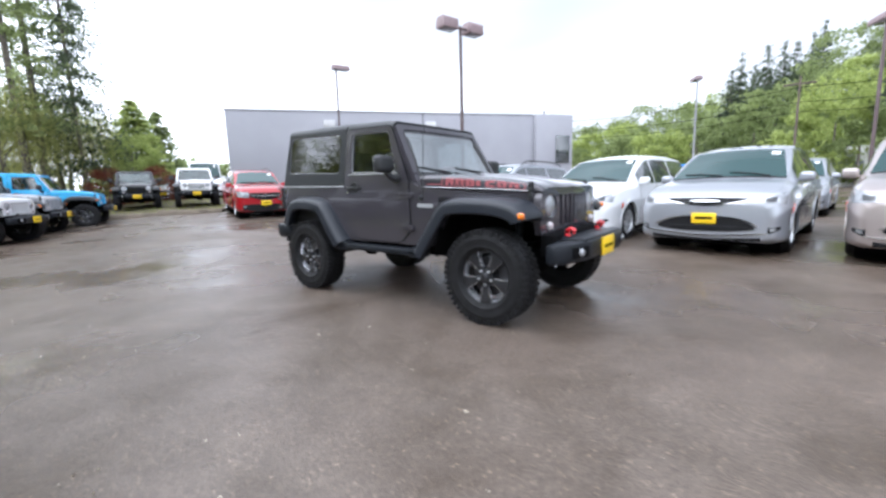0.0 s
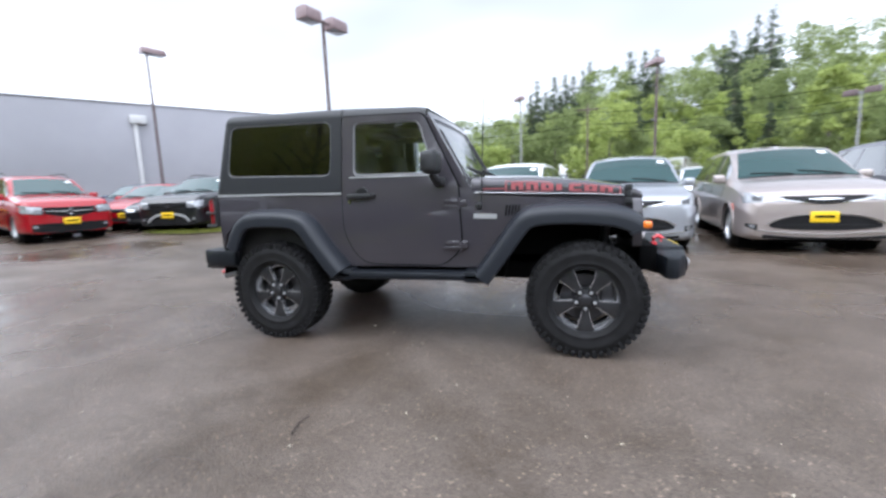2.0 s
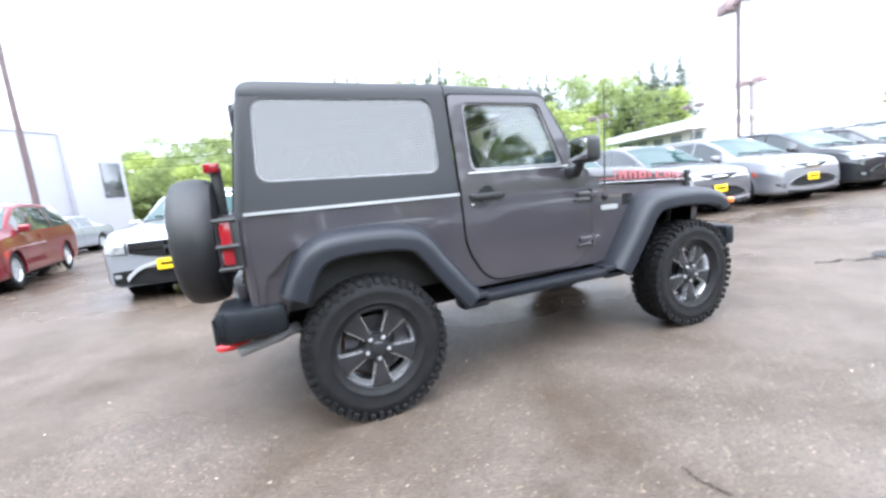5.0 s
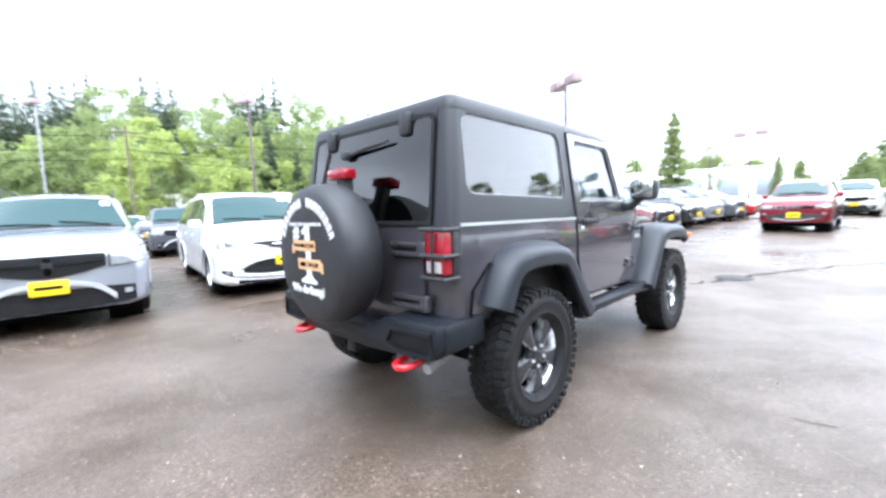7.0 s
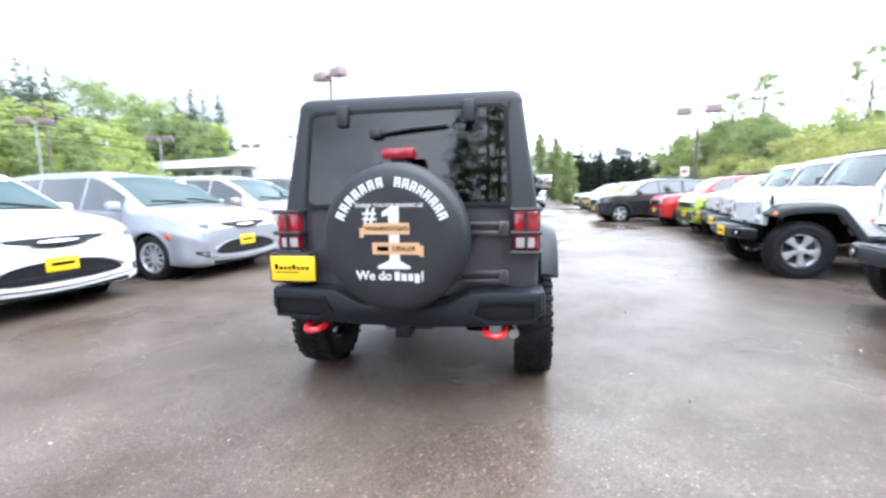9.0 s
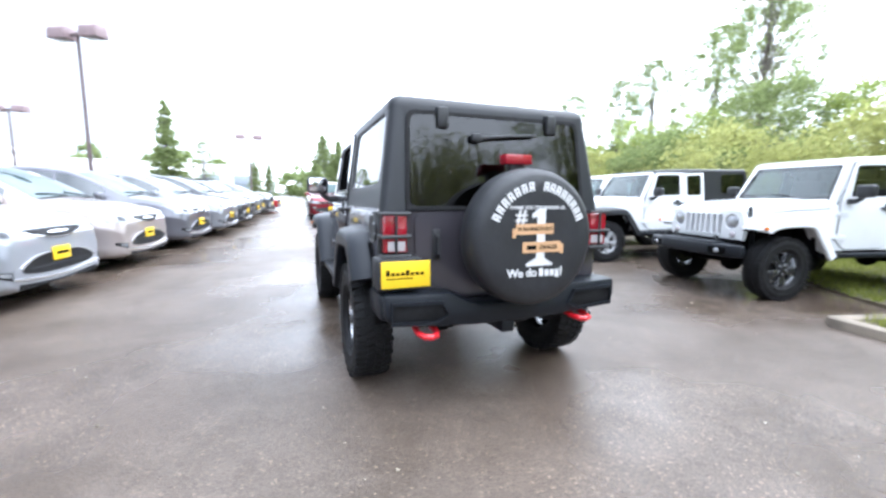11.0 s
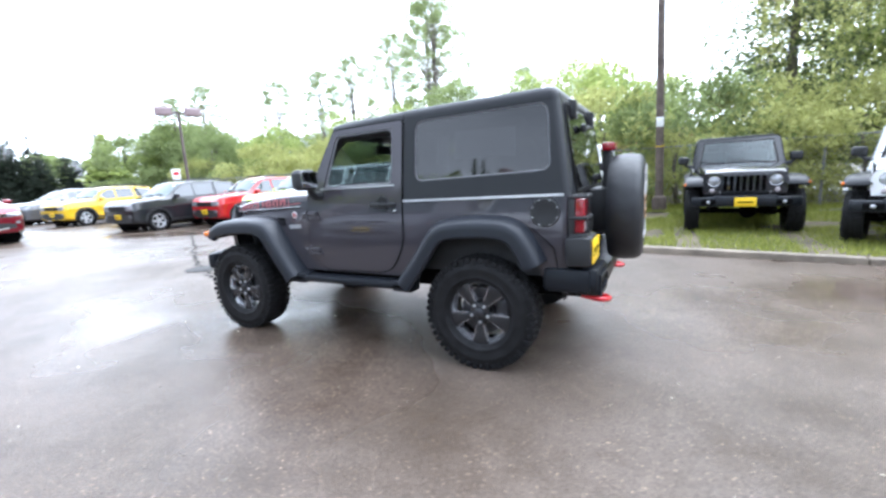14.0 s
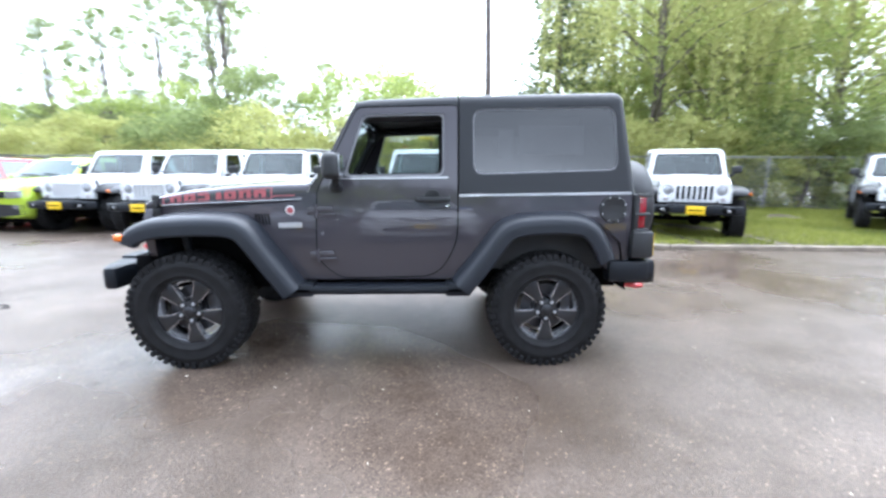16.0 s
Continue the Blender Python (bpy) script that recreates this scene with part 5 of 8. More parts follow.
        bmesh.ops.recalc_face_normals(bm, faces=bm.faces[:])
        part("roof_panel", bm, TOP_PAINT, car, "removable front roof panel", top)
    # quarter glass
    for sgn in (1, -1):
        bm = bmesh.new()
        o = fillet([(SX(-1.693), 1.338), ((-0.692 if not stretch else SX(-1.01)), 1.305), ((-0.688 if not stretch else SX(-1.01)), 1.749), (SX(-1.663), 1.774)], 0.08, 5)
        plate(bm, o, [], lambda u, v, d: (u, sgn * (side_y(v) - 0.012 - d), v), 0.005, CUTS)
        g = part("quarter_window", bm, PRIVACY_GLASS, car, "dark tinted quarter window")
        g.visible_shadow = False
        bm = bmesh.new()
        i_ = fillet([(SX(-1.680), 1.354), ((-0.708 if not stretch else SX(-1.03)), 1.321), ((-0.704 if not stretch else SX(-1.03)), 1.733), (SX(-1.650), 1.758)], 0.068, 5)
        plate(bm, o, [i_], lambda u, v, d: (u, sgn * (side_y(v) - 0.0095 - d), v), 0.004, CUTS)
        part("window_seal", bm, SEAL_GLINT if hero else GRILLE_BLACK, g)
        if stretch:
            xa, xb = -0.61, -0.61 - stretch * 0.92
            bm = bmesh.new()
            dr = [(xa, 1.75), (xb, 1.765), (xb, 0.80), (xb + 0.12, 0.62), (xa, 0.62)]
            plate(bm, dr, [fillet([(xa - 0.06, 1.30), (xa - 0.06, 1.70), (xb + 0.06, 1.715), (xb + 0.06, 1.31)], 0.04)], lambda u, v, d: (u, sgn * (side_y(v) + 0.010 - d), v), 0.03, CUTS)
            part("rear_door", bm, mat, car, "", body)
            bm = bmesh.new()
            plate(bm, [(xa - 0.05, 1.29), (xa - 0.05, 1.71), (xb + 0.05, 1.725), (xb + 0.05, 1.30)], [], lambda u, v, d: (u, sgn * (side_y(v) - 0.008 - d), v), 0.004, CUTS)
            part("side_window", bm, PRIVACY_GLASS, car)

    if hero:
        for xa, xb, za, zb in ((-0.97, -0.87, 1.42, 1.61), (-1.45, -1.01, 1.45, 1.64)):
            bm = bmesh.new()
            plate(bm, [(xa, za), (xb, za), (xb, zb), (xa, zb)], [], lambda u, v, d: (u, side_y(v) - 0.026 - d, v), 0.001, CUTS)
            part("window_sheet", bm, WHITE_CARD, car, "white price sheet behind the quarter window")

    # --- doors ---
    d_out = fillet([(-0.592, 1.762), (-0.592, 0.86), (-0.46, 0.625), (0.20, 0.615), (0.355, 0.74), (0.335, 1.20), (0.068, 1.742)], [0.03, 0.10, 0.12, 0.06, 0.10, 0.02, 0.05], 6)
    d_in = fillet([(-0.505, 1.715), (-0.505, 1.305), (0.165, 1.295), (0.035, 1.698)], [0.04, 0.05, 0.03, 0.05], 5)
    for sgn in (1, -1):
        bm = bmesh.new()
        plate(bm, d_out, [d_in], lambda u, v, d: (u, sgn * (side_y(v) + 0.011 - d), v), 0.035, CUTS)
        door = part("door", bm, mat, car, "door with its window wound down" if hero and sgn > 0 else "", body)
        bm = bmesh.new()
        plate(bm, offset_poly(d_out, 0.009), [offset_poly(d_out, -0.002)], lambda u, v, d: (u, sgn * (side_y(v) + 0.0035 - d), v), 0.006, CUTS)
        part("door_gap", bm, UNDER, door)
        bm = bmesh.new()
        o = fillet([(-0.515, 1.725), (-0.515, 1.295), (0.18, 1.285), (0.045, 1.708)], 0.05, 5)
        plate(bm, o, [], lambda u, v, d: (u, sgn * (side_y(v) - 0.012 - d), v), 0.004, CUTS)
        if hero and sgn > 0:
            bm.free()  # this one is wound down
        else:
            g = part("door_window", bm, CLEAR_GLASS, door, "clear side window")
            g.visible_shadow = False
        bm = bmesh.new()
        i_ = fillet([(-0.492, 1.702), (-0.492, 1.318), (0.145, 1.308), (0.024, 1.686)], 0.045, 5)
        plate(bm, o, [i_], lambda u, v, d: (u, sgn * (side_y(v) - 0.002 - d), v), 0.008, CUTS)
        # on the hero the pale seal paints in the frame edge's reflection
        part("window_seal", bm, SEAL_GLINT if hero else GRILLE_BLACK, door)
        if hero:
            bm = bmesh.new()
            plate(bm, [(-0.53, 1.290), (-0.53, 1.300), (0.19, 1.290), (0.19, 1.280)], [], lambda u, v, d: (u, sgn * (side_y(v) + 0.018 - d), v), 0.008)
            part("waist_trim", bm, ALLOY, door)
        # handle: scooped cup, pull bar, lock
        bm = bmesh.new()
        lathe(bm, [(0.001, -0.002), (0.040, 0.0), (0.052, 0.005), (0.058, 0.004), (0.058, -0.012)], 22, m=Matrix.Translation((-0.425, sgn * (side_y(1.155) + 0.013), 1.158)) @ Matrix.Rotation(0 if sgn > 0 else math.pi, 4, 'Z'))
        box(bm, -0.525, -0.335, sgn * (side_y(1.15) + 0.034) - 0.012, sgn * (side_y(1.15) + 0.034) + 0.012, 1.132, 1.168, 0.010)
        box(bm, -0.335, -0.31, sgn * (side_y(1.15) + 0.022) - 0.014, sgn * (side_y(1.15) + 0.022) + 0.014, 1.138, 1.164, 0.008)
        box(bm, -0.545, -0.505, sgn * (side_y(1.15) + 0.024) - 0.014, sgn * (side_y(1.15) + 0.024) + 0.014, 1.133, 1.169, 0.010)
        part("door_handle", bm, BLACK_PLASTIC, door, "black pull handle")
        bm = bmesh.new()
        lathe(bm, [(0.001, 0.006), (0.011, 0.005), (0.014, -0.004)], 14, m=Matrix.Translation((-0.53, sgn * (side_y(1.1) + 0.013), 1.105)) @ Matrix.Rotation(0 if sgn > 0 else math.pi, 4, 'Z'))
        part("lock", bm, CHROME, door)
        for hz in (1.075, 0.775):
            bm = bmesh.new()
            y = sgn * (side_y(hz) + 0.016)
            box(bm, 0.215, 0.335, y - 0.014, y + 0.014, hz - 0.035, hz - 0.012, 0.006)
            box(bm, 0.235, 0.345, y - 0.016, y + 0.016, hz - 0.008, hz + 0.030, 0.008)
            box(bm, 0.335, 0.400, y - 0.018, y + 0.014, hz - 0.030, hz + 0.026, 0.008)
            tube(bm, [(0.345, y + sgn * 0.008, hz - 0.045), (0.345, y + sgn * 0.008, hz + 0.04)], 0.012, 10)
            part("door_hinge", bm, mat, door, "", body)
        # mirror on its arm
        bm = bmesh.new()
        y = sgn * 0.80
        tube(bm, [(0.20, y - sgn * 0.02, 1.235), (0.20, y + sgn * 0.05, 1.24), (0.185, y + sgn * 0.10, 1.275), (0.18, y + sgn * 0.13, 1.32)], [0.035, 0.032, 0.026, 0.024], 10)
        box(bm, 0.165, 0.245, y - 0.045, y + 0.045, 1.20, 1.268, 0.022)
        part("mirror_arm", bm, BLACK_PLASTIC, door)
        bm = bmesh.new()
        a, b = sorted((y + sgn * 0.045, y + sgn * 0.245))
        box(bm, 0.135, 0.245, a, b, 1.285, 1.445, 0.04, seg=4)
        part("mirror_housing", bm, BLACK_PLASTIC, door, "black mirror housing")
        bm = bmesh.new()
        box(bm, 0.131, 0.137, a + 0.02, b - 0.02, 1.305, 1.43, 0.0025)
        part("mirror_glass", bm, CHROME, door)

    # --- windshield frame and glass ---
    base, tip = Vector((0.425, 0, 1.165)), Vector((0.085, 0, 1.762))
    slope = (tip - base)
    ln = slope.length
    slope.normalize()
    nrm = Vector((-slope.z, 0, slope.x)) * -1

    def on_frame(u, v, d):
        p = base + slope * v - nrm * d
        return (p.x + 0.030 * (1 - (u / 0.72) ** 2) * (1 if d < 0.5 else 1), u, p.z)
    bm = bmesh.new()
    wout = fillet([(-0.735, 0), (0.735, 0), (0.672, ln), (-0.672, ln)], [0.0, 0.0, 0.05, 0.05])
    win = fillet([(-0.655, 0.11), (0.655, 0.11), (0.605, ln - 0.055), (-0.605, ln - 0.055)], 0.045)
    plate(bm, wout, [win], on_frame, 0.055, (), (-0.45, -0.2, 0, 0.2, 0.45))
    part("windshield_frame", bm, mat, car, "", body)
    bm = bmesh.new()
    plate(bm, fillet([(-0.672, 0.095), (0.672, 0.095), (0.618, ln - 0.04), (-0.618, ln - 0.04)], 0.05), [], lambda u, v, d: on_frame(u, v, d + 0.012), 0.005, (), (-0.45, -0.2, 0, 0.2, 0.45))
    g = part("windshield", bm, FRONT_GLASS if hero else LOT_GLASS, car, "laminated windshield")
    g.visible_shadow = False
    bm = bmesh.new()
    plate(bm, fillet([(-0.668, 0.10), (0.668, 0.10), (0.614, ln - 0.045), (-0.614, ln - 0.045)], 0.05), [fillet([(-0.630, 0.145), (0.630, 0.145), (0.585, ln - 0.08), (-0.585, ln - 0.08)], 0.045)], lambda u, v, d: on_frame(u, v, d + 0.010), 0.002, (), (-0.45, -0.2, 0, 0.2, 0.45))
    part("windshield_seal", bm, GLOSS_BLACK, car)
    for y0, y1 in ((0.52, -0.02), (-0.10, -0.60)):
        bm = bmesh.new()
        p0, p1 = base + slope * 0.085, base + slope * 0.15
        tube(bm, [(p0.x + 0.06, y0, p0.z + 0.02), (p0.x + 0.06, (y0 + y1) / 2, p0.z + 0.055), (p1.x + 0.042, y1, p1.z + 0.03)], 0.009, 6)
        tube(bm, [(p0.x + 0.045, (y0 * .2 + y1 * .8) + 0.2, p0.z + 0.045), (p1.x + 0.045, y1 - 0.1, p1.z + 0.035)], 0.011, 6)
        part("windshield_wiper", bm, BLACK_PLASTIC, car)

    # --- hood ---
    def hw(x):
        return lerp_table(x, [(0.42, 0.705), (1.0, 0.655), (1.47, 0.585)])

    def ridge(x):
        return lerp_table(x, [(0.42, 1.275), (0.8, 1.262), (1.2, 1.215), (1.40, 1.17), (1.48, 1.135), (1.505, 1.105)])

    def edge(x):
        return lerp_table(x, [(0.42, 1.145), (1.2, 1.105), (1.47, 1.085), (1.505, 1.07)])
    bm = bmesh.new()
    rows = []
    for x in [0.42, 0.46] + spread(0.52, 1.40, 14) + [1.44, 1.47, 1.49, 1.505]:
        w_, zr, ze = hw(x), ridge(x), edge(x)
        dz = zr - ze
        half = [(w_ + 0.006, ze), (w_ + 0.0055, ze + dz * 0.30), (w_ + 0.003, ze + dz * 0.55), (w_ - 0.002, ze + dz * 0.66), (w_ - 0.014, ze + dz * 0.77), (w_ - 0.035, ze + dz * 0.83), (w_ - 0.075, ze + dz * 0.865), (w_ * 0.60, ze + dz * 0.90), (w_ * 0.52, ze + dz * 0.915),
                (w_ * 0.46, ze + dz * 0.985), (w_ * 0.2, ze + dz * 1.0), (0, ze + dz * 1.0)]
        rows.append([bm.verts.new((x, y, z)) for y, z in half + [(-y, z) for y, z in half[-2::-1]]])
    for a, b in zip(rows, rows[1:]):
        for k in range(len(a) - 1):
            bm.faces.new((a[k], b[k], b[k + 1], a[k + 1]))
    bm.faces.new(rows[0])
    hood = part("hood", bm, mat, car, "", body)
    # painted sides under the hood's edge
    for sgn in (1, -1):
        bm = bmesh.new()
        pts_ = [(x, sgn * (hw(x) - 0.004), z) for x, z in ((0.40, 0.95), (0.40, 1.165), (0.9, 1.135), (1.25, 1.108), (1.47, 1.092), (1.47, 0.95))]
        lo_ = [bm.verts.new(p) for p in pts_]
        hi_ = [bm.verts.new((p[0], p[1] - sgn * 0.05, p[2])) for p in pts_]
        bm.faces.new(lo_)
        bm.faces.new(hi_[::-1])
        for k in range(6):
            bm.faces.new((lo_[k], lo_[(k + 1) % 6], hi_[(k + 1) % 6], hi_[k]))
        bmesh.ops.recalc_face_normals(bm, faces=bm.faces[:])
        part("inner_fender", bm, mat, car, "", body)
    # cowl between hood and windshield
    bm = bmesh.new()
    box(bm, 0.36, 0.425, -0.715, 0.715, 1.10, 1.20, 0.015)
    part("cowl", bm, mat, car, "", body)
    bm = bmesh.new()
    for k in range(9):
        box(bm, 0.428, 0.45, -0.40 + k * 0.09, -0.34 + k * 0.09, 1.262, 1.272, 0.002)
    part("cowl_vent", bm, BLACK_PLASTIC, car)
    for sgn in (1, -1):
        bm = bmesh.new()
        x, y = 1.42, sgn * (hw(1.42) + 0.012)
        box(bm, x - 0.022, x + 0.022, y - 0.012, y + 0.016, 1.03, 1.075, 0.008)
        box(bm, x - 0.016, x + 0.016, y - 0.010, y + 0.02, 1.07, 1.135, 0.008)
        box(bm, x - 0.022, x + 0.022, y - 0.016, y + 0.012, 1.125, 1.165, 0.008)
        part("hood_latch", bm, BLACK_PLASTIC, car, "black rubber hood latch")
        if hero:
            # thin bright tube along the hood's seam, standing in for its highlight
            bm = bmesh.new()
            tube(bm, [(x, sgn * (hw(x) + 0.009), edge(x) + 0.003) for x in spread(0.43, 1.39, 9)], 0.0028, 6)
            part("hood_seam", bm, ALLOY, hood)
            # side decal with its lettering as plain blocks
            bm = bmesh.new()
            for xa, xb in ((0.50, 0.64), ):
                _decal(bm, hw, edge, ridge, xa, xb, 0.20, 0.26, sgn)
            _decal(bm, hw, edge, ridge, 0.645, 1.375, 0.10, 0.13, sgn)
            _decal(bm, hw, edge, ridge, 0.645, 1.375, 0.62, 0.655, sgn)
            _decal(bm, hw, edge, ridge, 0.645, 0.655, 0.10, 0.655, sgn)
            _decal(bm, hw, edge, ridge, 1.365, 1.375, 0.10, 0.655, sgn)
            for k in range(7):
                xa = 0.685 + k * 0.0965 - (0.018 if k > 3 else 0)
                wd = 0.034 if k == 3 else 0.078
                if wd < 0.05:
                    _decal(bm, hw, edge, ridge, xa, xa + wd, 0.19, 0.57, sgn)
                    continue
                _decal(bm, hw, edge, ridge, xa, xa + 0.029, 0.19, 0.57, sgn)
                if k == 4:
                    _decal(bm, hw, edge, ridge, xa + 0.029, xa + wd, 0.19, 0.29, sgn)
                else:
                    _decal(bm, hw, edge, ridge, xa + wd - 0.029, xa + wd, 0.19, 0.57, sgn)
                    if k in (2, 5):
                        _decal(bm, hw, edge, ridge, xa + 0.029, xa + wd - 0.029, 0.19, 0.29, sgn)
                _decal(bm, hw, edge, ridge, xa + 0.029, xa + wd - (0 if k == 4 else 0.029), 0.47 if k != 0 else 0.40, 0.57, sgn)
            part("hood_lettering", bm, RED_DECAL, hood, "red outlined block lettering")

    # --- grille, lamps ---
    bm = bmesh.new()
    gout = fillet([(-0.600, 0.72), (0.600, 0.72), (0.635, 0.95), (0.575, 1.115), (-0.575, 1.115), (-0.635, 0.95)], [0.04, 0.04, 0.12, 0.12, 0.12, 0.12], 6)
    holes = []
    for k in range(7):
        y = (k - 3) * 0.093
        holes.append(fillet([(y - 0.029, 0.785), (y + 0.029, 0.785), (y + 0.029, 1.055), (y - 0.029, 1.055)], 0.028, 4))
    for y in (0.445, -0.445):
        holes.append([(y + 0.098 * math.cos(a), 0.965 + 0.098 * math.sin(a)) for a in spread(0, 2 * math.pi * 23 / 24, 24)])
    gx = lambda u, v: 1.505 + 0.035 * (1 - (u / 0.63) ** 2) - 0.05 * max(0, v - 0.95)
    plate(bm, gout, holes, lambda u, v, d: (gx(u, v) - d, u, v), 0.06)
    part("grille", bm, mat, car, "seven-slot grille in car paint", body)
    bm = bmesh.new()
    box(bm, 1.40, 1.475, -0.36, 0.36, 0.76, 1.08, 0.01)
    part("radiator_mesh", bm, UNDER, car)
    for sgn in (1, -1):
        y = sgn * 0.445
        bm = bmesh.new()
        lathe(bm, [(0.001, -0.005), (0.06, 0.0), (0.085, 0.02), (0.090, 0.038), (0.098, 0.040), (0.098, 0.0)], 28, 'X', m=Matrix.Translation((1.47, y, 0.965)))
        hl = part("headlight", bm, CHROME, car)
        bm = bmesh.new()
        lathe(bm, [(0.001, 0.062), (0.04, 0.058), (0.075, 0.046), (0.090, 0.034)], 28, 'X', m=Matrix.Translation((1.47, y, 0.965)))
        part("lens", bm, LAMP, hl)
        bm = bmesh.new()
        lathe(bm, [(0.001, 0.030), (0.025, 0.026), (0.037, 0.012), (0.04, 0.0)], 20, 'X', m=Matrix.Translation((gx(0.5, 0.80), sgn * 0.475, 0.80)))
        part("turn_lamp", bm, REVERSE_LENS, car, "clear front turn lamp")
    # --- flares ---
    fpath = [(0.455, 0.575), (0.62, 0.80), (0.76, 1.00), (0.88, 1.045), (1.10, 1.052), (1.38, 1.035), (1.52, 0.99), (1.585, 0.93), (1.60, 0.885)]
    rpath = [(SX(-0.615) + 0.045 + (stretch if False else 0), 0.60), (SX(-0.73), 0.80), (SX(-0.86), 0.995), (SX(-0.98), 1.045), (SX(-1.2), 1.062), (SX(-1.42), 1.055), (SX(-1.54), 0.99), (SX(-1.62), 0.86), (SX(-1.655), 0.775)]
    both("front_flare", lambda: flare_mesh(fpath, lambda x: lerp_table(x, [(0.5, 0.75), (0.9, 0.69), (1.6, 0.60)]), 1.1), FLARE, car, "textured wheel-arch flare", flare)
    both("rear_flare", lambda: flare_mesh(rpath, lambda x: 0.77, -1.15 - stretch), FLARE, car, "textured wheel-arch flare", flare)
    # dark arch liners
    def liner(cx, y0):
        bm = bmesh.new()
        pr = [(cx + dx, z) for dx, z in ((-0.56, 0.52), (-0.50, 0.86), (-0.36, 0.985), (0.28, 0.985), (0.36, 0.93), (0.385, 0.86))]
        for a, b in zip(pr, pr[1:]):
            vs = [bm.verts.new(p) for p in ((a[0], y0, a[1]), (b[0], y0, b[1]), (b[0], 0.80, b[1]), (a[0], 0.80, a[1]))]
            bm.faces.new(vs)
        vs = [bm.verts.new((x, y0, z)) for x, z in pr]
        bm.faces.new(vs)
        return bm
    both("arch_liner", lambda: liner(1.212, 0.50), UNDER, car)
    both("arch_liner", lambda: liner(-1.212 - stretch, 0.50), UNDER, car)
    for sgn in (1, -1):
        bm = bmesh.new()
        box(bm, 1.545, 1.60, sgn * 0.905 - 0.02, sgn * 0.905 + 0.02, 0.885, 0.935, 0.018, seg=3)
        part("side_marker", bm, AMBER, car, "amber side marker lamp")

    # --- bumpers ---
    bm = bmesh.new()
    plan = [(1.64, -0.50), (1.64, 0.50), (1.70, 0.60), (1.71, 0.79), (1.785, 0.80), (1.865, 0.66), (1.92, 0.40), (1.92, -0.40), (1.865, -0.66), (1.785, -0.80), (1.71, -0.79), (1.70, -0.60)]
    prism(bm, plan, 'Z', 0.535, 0.690, 0.026)
    box(bm, 1.66, 1.90, -0.46, 0.46, 0.665, 0.712, 0.02)
    fb = part("front_bumper", bm, STEEL_BLACK, car, "black steel front bumper")
    bm = bmesh.new()
    box(bm, 1.58, 1.70, -0.60, 0.60, 0.56, 0.74, 0.02)
    part("bumper_mount", bm, UNDER, fb)
    for sgn in (1, -1):
        bm = bmesh.new()
        m = Matrix.Translation((1.892, sgn * 0.535, 0.612)) @ Matrix.Rotation(sgn * radians(12), 4, 'Z')
        box(bm, -0.03, 0.006, -0.115, 0.115, -0.046, 0.046, 0.012, m)
        fp = part("lamp_pocket", bm, UNDER, fb)
        bm = bmesh.new()
        lathe(bm, [(0.001, 0.022), (0.02, 0.020), (0.030, 0.012), (0.032, 0.0)], 20, 'X', m=m @ Matrix.Translation((0.002, 0, 0)))
        part("fog_lamp", bm, LAMP, fb)
        bm = bmesh.new()
        tube(bm, [(1.71, sgn * 0.36, 0.70), (1.715, sgn * 0.36, 0.760), (1.745, sgn * 0.36, 0.778), (1.775, sgn * 0.36, 0.760), (1.765, sgn * 0.36, 0.735)], 0.016, 10)
        box(bm, 1.69, 1.74, sgn * 0.36 - 0.018, sgn * 0.36 + 0.018, 0.70, 0.735, 0.01)
        part("tow_hook", bm, RED_PAINT if hero else BLACK_PLASTIC, fb, "red tow hook" if hero else "")
    if plate_front:
        bm = bmesh.new()
        box(bm, 1.925, 1.937, -0.155, 0.155, 0.535, 0.69, 0.005)
        pl = part("dealer_plate", bm, YELLOW, car, "yellow dealer plate")
        bm = bmesh.new()
        box(bm, 1.937, 1.940, -0.11, 0.11, 0.600, 0.622)
        part("lettering_bar", bm, UNDER, pl)
    bm = bmesh.new()
    rx = -1.80 - stretch
    o = [(-0.79, 0.755), (-0.40, 0.745), (-0.22, 0.66), (0.22, 0.66), (0.40, 0.745), (0.79, 0.755), (0.795, 0.64), (0.75, 0.575), (0.50, 0.55), (0.24, 0.535), (-0.24, 0.535), (-0.50, 0.55), (-0.75, 0.575), (-0.795, 0.64)]
    prism(bm, o, 'X', rx - 0.175, rx + 0.02, 0.022)
    for sgn in (1, -1):
        a, b = sorted((sgn * 0.68, sgn * 0.812))
        box(bm, rx - 0.135, rx + 0.16, a, b, 0.60, 0.752, 0.03)
    rb = part("rear_bumper", bm, STEEL_BLACK, car, "black steel rear bumper")
    rb.location.z = -0.02
    for sgn in (1, -1):
        bm = bmesh.new()
        prism(bm, [(sgn * 0.75, 0.70), (sgn * 0.46, 0.69), (sgn * 0.42, 0.62), (sgn * 0.50, 0.585), (sgn * 0.75, 0.60)], 'X', rx - 0.1765, rx - 0.15, 0.002)
        part("bumper_recess", bm, GRILLE_BLACK, rb)
        bm = bmesh.new()
        pk = [(sgn * 0.75, 0.70), (sgn * 0.46, 0.69), (sgn * 0.42, 0.62), (sgn * 0.50, 0.585), (sgn * 0.75, 0.60)]
        plate(bm, offset_poly(pk, 0.016), [offset_poly(pk, -0.004)], lambda u, v, d: (rx - 0.192 + d, u, v), 0.02)
        part("recess_rim", bm, STEEL_BLACK, rb)
        bm = bmesh.new()
        y = sgn * 0.535
